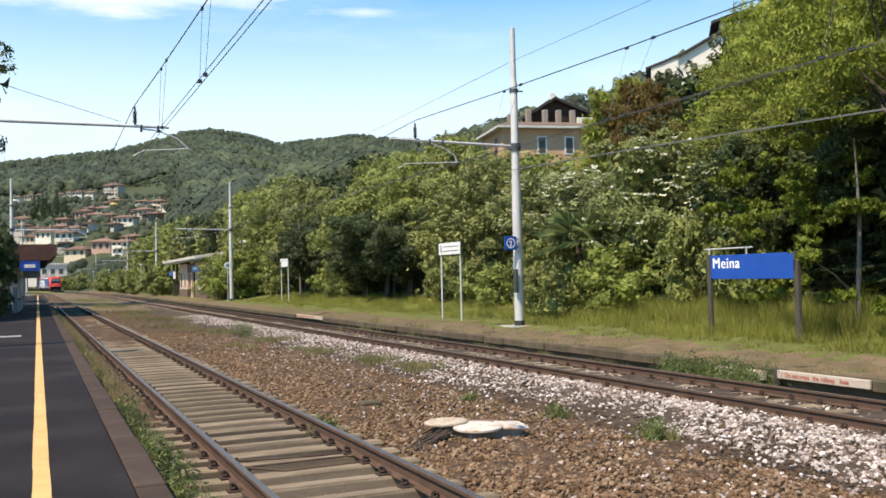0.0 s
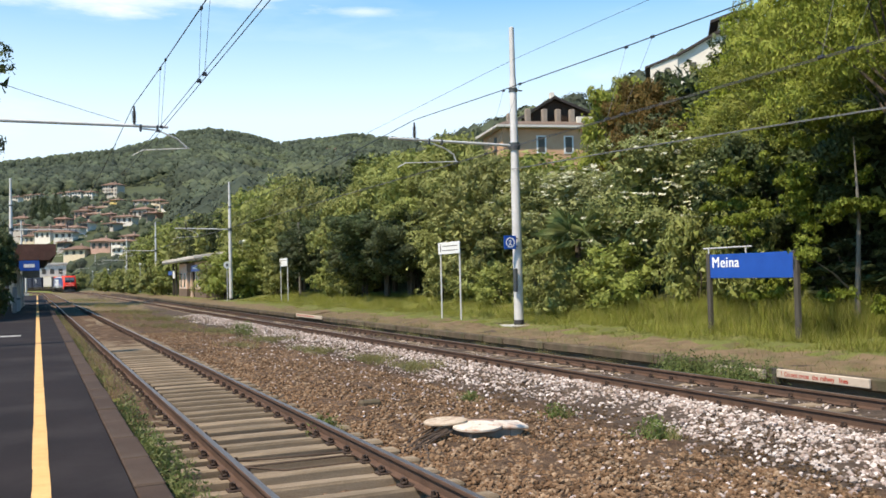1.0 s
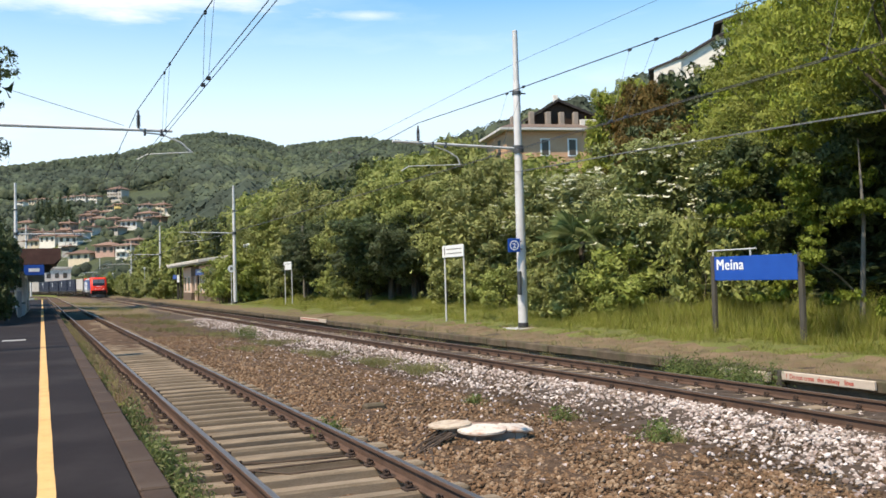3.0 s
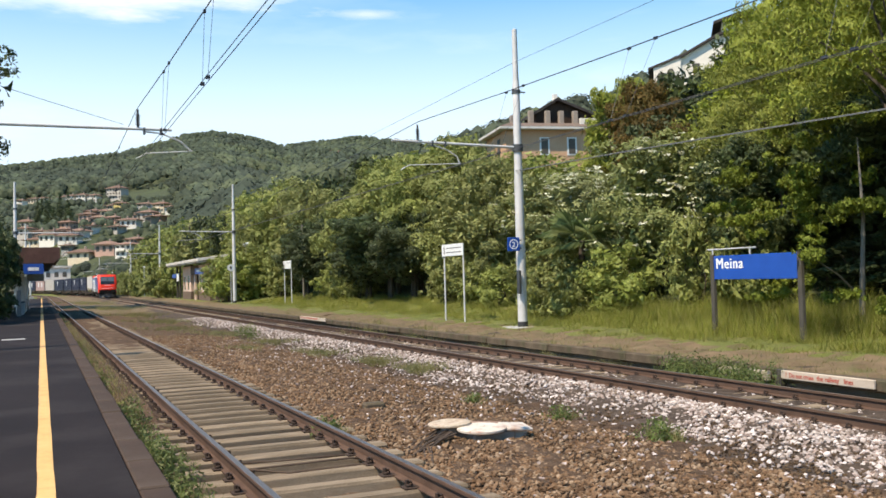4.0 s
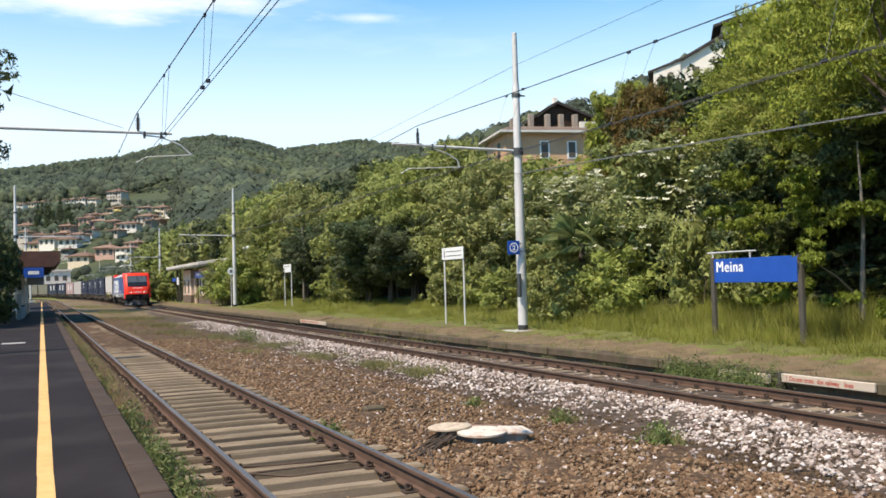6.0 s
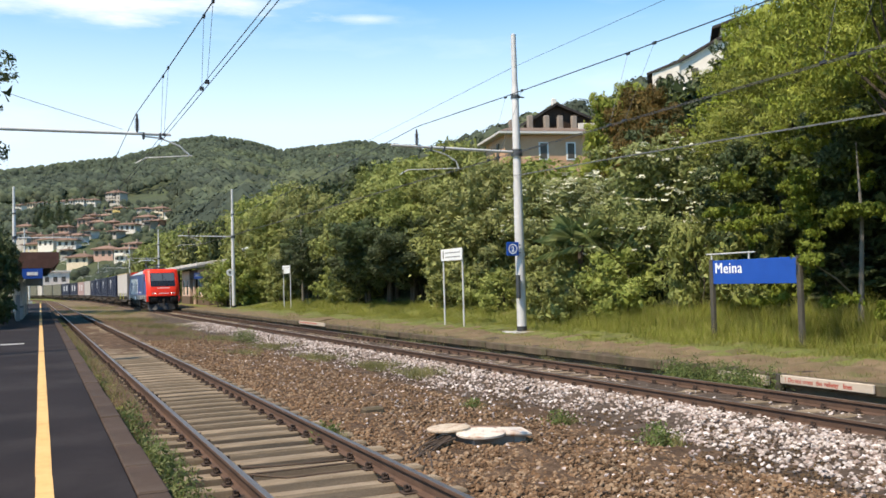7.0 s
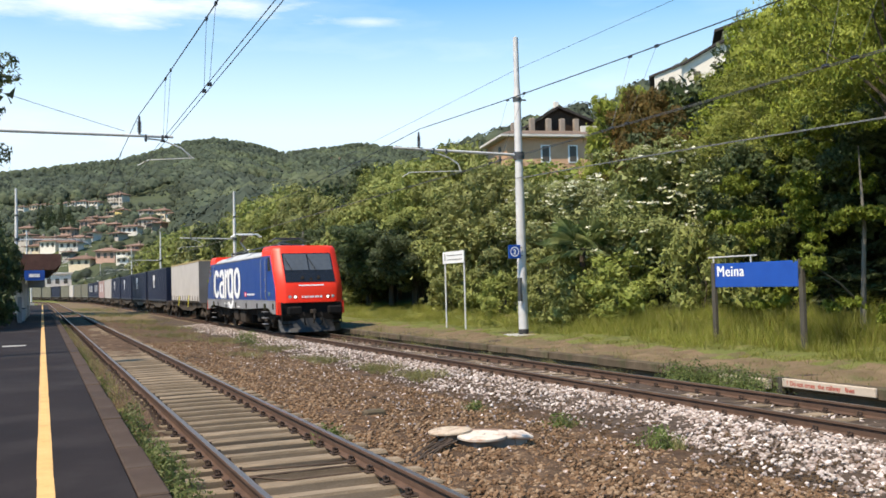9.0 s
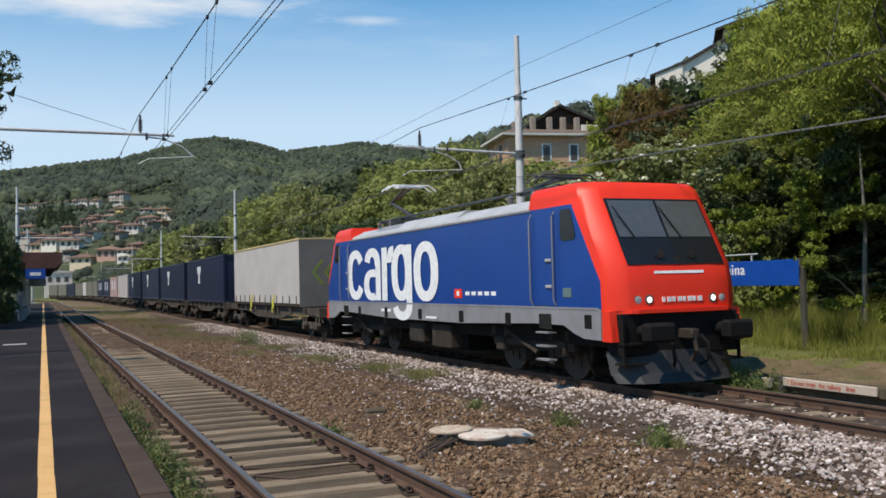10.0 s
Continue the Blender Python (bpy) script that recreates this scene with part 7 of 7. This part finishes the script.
            part("foot_step", Shape().box(e * 1.12 - .22, e * 1.12 + .22, min(Y(-.05), Y(.25)), max(Y(-.05), Y(.25)), .46, .5).box(e * 1.12 - .22, e * 1.12 + .22, min(Y(-.05), Y(.25)), max(Y(-.05), Y(.25)), .82, .86)
                 .box(e * 1.3 - .02, e * 1.3 + .02, min(Y(.0), Y(.06)), max(Y(.0), Y(.06)), .46, 1.3), BLACK, ob)
            part("brake_hose", Shape().tube([(e * .38, Y(-.02), .95), (e * .4, Y(-.2), .8), (e * .38, Y(-.22), .5), (e * .3, Y(-.08), .42)], .03, 6), BLACK, ob)
        part("coupling", Shape().box(-.09, .09, min(Y(-.35), Y(.1)), max(Y(-.35), Y(.1)), .9, 1.08, .02).tube([(0, Y(-.3), .95), (.0, Y(-.36), .7), (0, Y(-.2), .5)], .045, 6), GRIME, ob)
        pl = Shape()   # a broad bent shield close above the rails
        front = [(-1.36, Y(.3)), (-1.0, Y(.0)), (-.4, Y(-.14)), (.4, Y(-.14)), (1.0, Y(.0)), (1.36, Y(.3))]
        n = len(front)
        rows_ = [[(px_, py_ + (Y(.16) - Y(0)), .7) for px_, py_ in front], [(px_, py_ + (Y(.02) - Y(0)), .3) for px_, py_ in front], [(px_ * .96, py_ - (Y(.1) - Y(0)), .13) for px_, py_ in front]]
        for shift in (0.0, Y(.05) - Y(0)):
            pl.add([(px_, py_ + shift, pz_) for row in rows_ for px_, py_, pz_ in row], [(i * n + k, i * n + k + 1, (i + 1) * n + k + 1, (i + 1) * n + k) for i in range(2) for k in range(n - 1)])
        part("plough", pl, PLOUGH, ob, "dark steel rail guard plough")
    # running gear
    part("underframe", Shape().box(-1.2, 1.2, .5, L - .5, .75, 1.4).box(-1.0, 1.0, 7.2, 10.8, .3, .8, .05), BLACK, ob)
    part("equipment_box", Shape().box(-1.35, -.6, 7.4, 8.6, .35, .95, .04).box(-1.35, -.6, 9.2, 10.2, .42, .95, .04).box(.6, 1.35, 7.4, 10.2, .35, .95, .04), GRIME, ob)
    for yc in (3.68, L - 3.68):
        bg = Shape()
        for e in (-1, 1):
            bg.box(e * 1.06 - .09, e * 1.06 + .09, yc - 1.75, yc + 1.75, .58, .86, .03)
            for d in (-1.3, 1.3):
                bg.box(e * 1.1 - .12, e * 1.1 + .12, yc + d - .2, yc + d + .2, .45, .8, .04)
                bg.tube([(e * 1.14, yc + d - .3, .8), (e * 1.14, yc + d - .3, 1.0)], .1, 8)
                bg.tube([(e * 1.14, yc + d + .3, .8), (e * 1.14, yc + d + .3, 1.0)], .1, 8)
            bg.tube([(e * 1.2, yc - .4, .5), (e * 1.2, yc + 1.0, .95)], .05, 6)
            for d in (-.62, .62):
                bg.box(e * .95 - .05, e * .95 + .2, yc + d - .12, yc + d + .12, .25, .6, .03)
        bogie = part("bogie", bg, GRIME, ob, "grimy bogie frame darkened for the shade under the body")
        for d in (-1.3, 1.3):
            w_ = part("wheelset", WHEELSET, WHEEL, bogie, at=pose(0, yc + d, .625))
            SPINNING.append((w_, 0.0, yc + d, .625))
            if d < 0:
                part("sand_pipe", Shape().tube([(-1.05, yc + d - .7, .6), (-.8, yc + d - .66, .12)], .03, 6), GRIME, bogie)
    return ob, L


TRAIN = []   # (thing, distance from the nose of the train, its local origin's distance)
loco, LOCO_LENGTH = build_loco()
TRAIN.append((loco, 0.0, LOCO_LENGTH / 2))

CONTAINER_NAVY = surface("container_navy", (.009, .012, .034), (.015, .02, .05), 1.0, 20, .5, .1, stain=(.022, .026, .05), stain_scale=.5, stain_amount=.4, relief=.003)
CONTAINER_GREY = surface("curtain_grey", (.45, .415, .385), (.56, .52, .485), .8, 20, .65, .15, stain=(.38, .35, .32), stain_scale=.6, stain_amount=.3, relief=.006)
CONTAINER_SILVER = surface("container_silver", (.36, .33, .31), (.45, .42, .4), .8, 20, .6, .15, stain=(.3, .22, .18), stain_scale=.6, relief=.005)
CONTAINER_PINK = surface("container_pink", (.3, .2, .19), (.4, .28, .26), .8, 20, .6, .15, relief=.005)
CONTAINER_OLIVE = surface("container_olive", (.12, .115, .085), (.19, .18, .14), .8, 20, .6, .15, relief=.005)
STRAP = plain("strap_yellow", (.55, .5, .06), .6)
TAN_TRIM = surface("trim_tan", (.4, .3, .14), (.5, .4, .2), 2, 30, .7, .1)


WAGON_BROWN = surface("wagon_brown", (.04, .033, .028), (.12, .1, .082), 3, 40, .85, .4, stain=(.07, .045, .03), stain_scale=2, relief=.005)


def build_wagon(length, seed):
    """A skeletal container wagon on two bogies, y from 0 at its leading buffer."""
    ob = empty("container_wagon", pose(TRACK_2, 80, RAIL_2), "rust-brown skeletal container wagon", "wagon", "wagons of the freight train")
    fr = Shape()
    for e in (-1, 1):
        fr.prism([(.5, 1.16), (length - .5, 1.16), (length - .5, .9), (length * .72, .86), (length * .62, .62), (length * .38, .62), (length * .28, .86), (.5, .9)], e * 1.12, e * 1.02, "x")
    for k in range(9):
        y = .6 + (length - 1.2) * k / 8
        fr.box(-1.22, 1.22, y - .1, y + .1, .95, 1.15)
    part("frame", fr, WAGON_BROWN, ob)
    for y, d in ((0, 1), (length, -1)):
        for e in (-1, 1):
            part("buffer", Shape().tube([(e * .875, y + .6 * d, 1.05), (e * .875, y + .1 * d, 1.05)], .1, 10).tube([(e * .875, y + .1 * d, 1.05), (e * .875, y, 1.05)], .22, 12), BLACK, ob)
        part("headstock", Shape().box(-1.3, 1.3, y + .5 * d - .1, y + .5 * d + .1, .82, 1.2, .02), WAGON_BROWN, ob)
    for yc in (2.4, length - 2.4):
        bogie = part("bogie", Shape().box(-.95, .95, yc - .25, yc + .25, .5, .8, .03), WAGON_BROWN, ob)
        for e in (-1, 1):
            bg = Shape()
            bg.prism([(yc - 1.5, .62), (yc + 1.5, .62), (yc + 1.3, .78), (yc + .5, .6), (yc + .3, .35), (yc - .3, .35), (yc - .5, .6), (yc - 1.3, .78)], e * 1.04, e * .94, "x")
            for d in (-.9, .9):
                bg.tube([(e * .9, yc + d, .46), (e * 1.14, yc + d, .46)], .15, 10)
                for q in (-.2, .2):
                    bg.tube([(e * 1.0, yc + d + q, .5), (e * 1.0, yc + d + q, .78)], .08, 8)
            part("side_frame", bg, WAGON_BROWN, bogie)
        for d in (-.9, .9):
            w_ = part("wheelset", WHEELSET, WHEEL, bogie, at=pose(0, yc + d, .46) @ Matrix.Diagonal((1, .736, .736, 1)))
            if seed < 2:
                SPINNING.append((w_, 0.0, yc + d, .46))
    return ob


def build_container(length, height, material, label, style, group="containers on the freight train"):
    ob = empty("container", pose(TRACK_2, 80, RAIL_2 + 1.18), label, "container", group)
    h = 1.25
    if style == "curtain":
        part("curtain", Shape().box(-h, h, .06, length - .06, .12, height - .1, .02), material, ob, "pale grey curtain side")
        for y in (0, length - .055):
            # The end grey is set far below the curtain's, painting in that side's shade.
            part("end_wall", Shape().box(-h, h, y, y + .055, .0, height - .06, .01), surface("end_wall_shaded_grey", (.14, .13, .12), (.2, .19, .18), 1, 20, .7, .1), ob, "grey end wall with shade in its colour")
        part("top_rail", Shape().box(-h - .02, h + .02, .0, length, height - .1, height, .02), TAN_TRIM, ob, "tan top edge")
        part("bottom_rail", Shape().box(-h - .015, h + .015, .06, length - .06, .0, .12, .01), GRIME, ob)
        for k in range(12):
            y = .5 + (length - 1) * k / 11
            part("buckle", Shape().box(-h - .025, -h, y - .03, y + .03, .14, .46), GRIME, ob)
        for y in (length * .34, length * .68):
            part("strap", Shape().box(-h - .035, -h - .002, y - .16, y + .16, -.12, .28, .01).box(-h - .03, -h - .002, y - .25, y - .1, .22, .5).box(-h - .03, -h - .002, y + .1, y + .25, -.3, -.1), STRAP, ob, "bright yellow strap")
        em = Shape()
        for k in range(2):
            em.prism([(-.75 + k * .5, height * .5), (-.35 + k * .5, height * .68), (-.2 + k * .5, height * .68), (-.6 + k * .5, height * .5), (-.2 + k * .5, height * .32), (-.35 + k * .5, height * .32)], -.006, 0, "y")
        part("emblem", em, plain("emblem_green", (.2, .26, .05), .6), ob, "green chevron emblem on the end")
        return ob
    # corrugated box container
    s = Shape()
    n = int(length / .28)
    for e in (-1, 1):
        v, f = [], []
        pts = []
        for k in range(n):
            y0 = .1 + (length - .2) * k / n
            st = (length - .2) / n
            pts += [(y0, 0), (y0 + st * .25, 0), (y0 + st * .4, .035), (y0 + st * .85, .035)]
        pts.append((length - .1, 0))
        for z in (.14, height - .1):
            v += [(e * (h - .01 - d), y, z) for y, d in pts]
        m_ = len(pts)
        f = [(i, i + 1, m_ + i + 1, m_ + i) for i in range(m_ - 1)]
        s.add(v, f)
    part("side", s, material, ob)
    part("core", Shape().box(-h + .06, h - .06, .06, length - .06, .05, height - .04), material, ob)
    fr = Shape()
    for y in (0, length - .14):
        for e in (-1, 1):
            fr.box(min(e * h, e * (h - .14)), max(e * h, e * (h - .14)), y, y + .14, 0, height, .01)
        fr.box(-h + .14, h - .14, y, y + .12, 0, .16).box(-h + .14, h - .14, y, y + .12, height - .12, height)
    for e in (-1, 1):
        fr.box(min(e * h, e * (h - .08)), max(e * h, e * (h - .08)), .14, length - .14, 0, .14).box(min(e * h, e * (h - .08)), max(e * h, e * (h - .08)), .14, length - .14, height - .1, height)
    part("frame", fr, material, ob)
    if style in ("mark", "marks"):
        for y in ([length * .62] if style == "mark" else [length * .3, length * .65]):
            mk = Shape()
            if style == "mark":
                mk.prism([(y + .8, height * .82), (y - .8, height * .82), (y - .62, height * .68), (y - .3, height * .62), (y - .34, height * .42), (y + .36, height * .42), (y + .3, height * .62), (y + .6, height * .68)], -h - .006, -h - .002, "x")
            else:
                mk.box(-h - .006, -h - .002, y - .8, y + .8, height * .35, height * .8)
            part("mark", mk, surface("mark_pale", (.5, .5, .52), (.66, .66, .68), 2, 20, .6, .1), ob, "pale painted mark")
    return ob


def make_up_train():
    """Wagons behind the locomotive: length of the container, its height, material, label, style."""
    navy = ("navy blue corrugated container with a pale mark", "mark")
    loads = [(13.3, 2.78, CONTAINER_GREY, "pale grey curtain-sided swap body", "curtain")]
    loads += [(13.7, 2.75, CONTAINER_NAVY, navy[0], navy[1])] * 4
    loads += [(13.7, 2.75, CONTAINER_SILVER, "silver grey steel freight container", "plain"), (13.0, 2.75, CONTAINER_PINK, "dull pink container with a pale mark", "marks"),
              (13.7, 2.75, CONTAINER_NAVY, "navy blue container with two pale panels", "marks"), (13.7, 2.75, CONTAINER_NAVY, "navy blue container with two pale panels", "marks"),
              (13.7, 2.75, CONTAINER_OLIVE, "olive grey steel freight container", "plain"), (13.7, 2.75, CONTAINER_OLIVE, "olive grey steel freight container", "plain"),
              (7.0, 2.75, CONTAINER_GREY, "short pale grey freight container", "plain"), (13.7, 2.75, CONTAINER_OLIVE, "olive grey steel freight container", "plain"),
              (13.7, 2.75, CONTAINER_NAVY, "navy blue steel freight container", "plain"), (13.7, 2.75, CONTAINER_OLIVE, "olive grey steel freight container", "plain"),
              (13.7, 2.75, CONTAINER_OLIVE, "olive grey steel freight container", "plain")]
    at = LOCO_LENGTH + 1.1
    for k, (length, height, material, label, style) in enumerate(loads):
        wl_ = length + (5.65 if k == 0 else 1.5)
        wagon = build_wagon(wl_, k)
        box_ = build_container(length, height, material, label, style)
        TRAIN.append((wagon, at, wl_ / 2))
        TRAIN.append((box_, at, wl_ / 2))
        box_["lift"] = 1.18
        box_["ahead"] = 3.3 if k == 0 else .75
        at += wl_ + .1


make_up_train()
NOSE_AT_END, SPEED = 13.6, 24.75


def motions():
    """The train rolls through at an even speed; every vehicle follows the line, the wheels turn."""
    for thing, offset, middle in TRAIN:
        lift = thing.get("lift", 0.0)
        ahead = thing.get("ahead", 0.0)
        rows = []
        for k in range(21):
            t = k * .5
            s = NOSE_AT_END + SPEED * (10 - t) + offset
            x, y, a = along(s + middle, TRACK_2)
            m = pose(x, y, RAIL_2 + lift, 0, 0, math.degrees(a)) @ Matrix.Translation((0, -middle + ahead, 0))
            rows.append((t, m))
        walk(thing, rows)
    for wheel, x, y, r in SPINNING:
        size = wheel.scale.copy()
        walk(wheel, [(k / FPS, pose(x, y, r, math.degrees(SPEED / r * k / FPS) if r > .5 else math.degrees(SPEED / r * k / FPS * .8), 0, 0)) for k in range(10 * FPS + 1)])
        wheel.scale = size


motions()
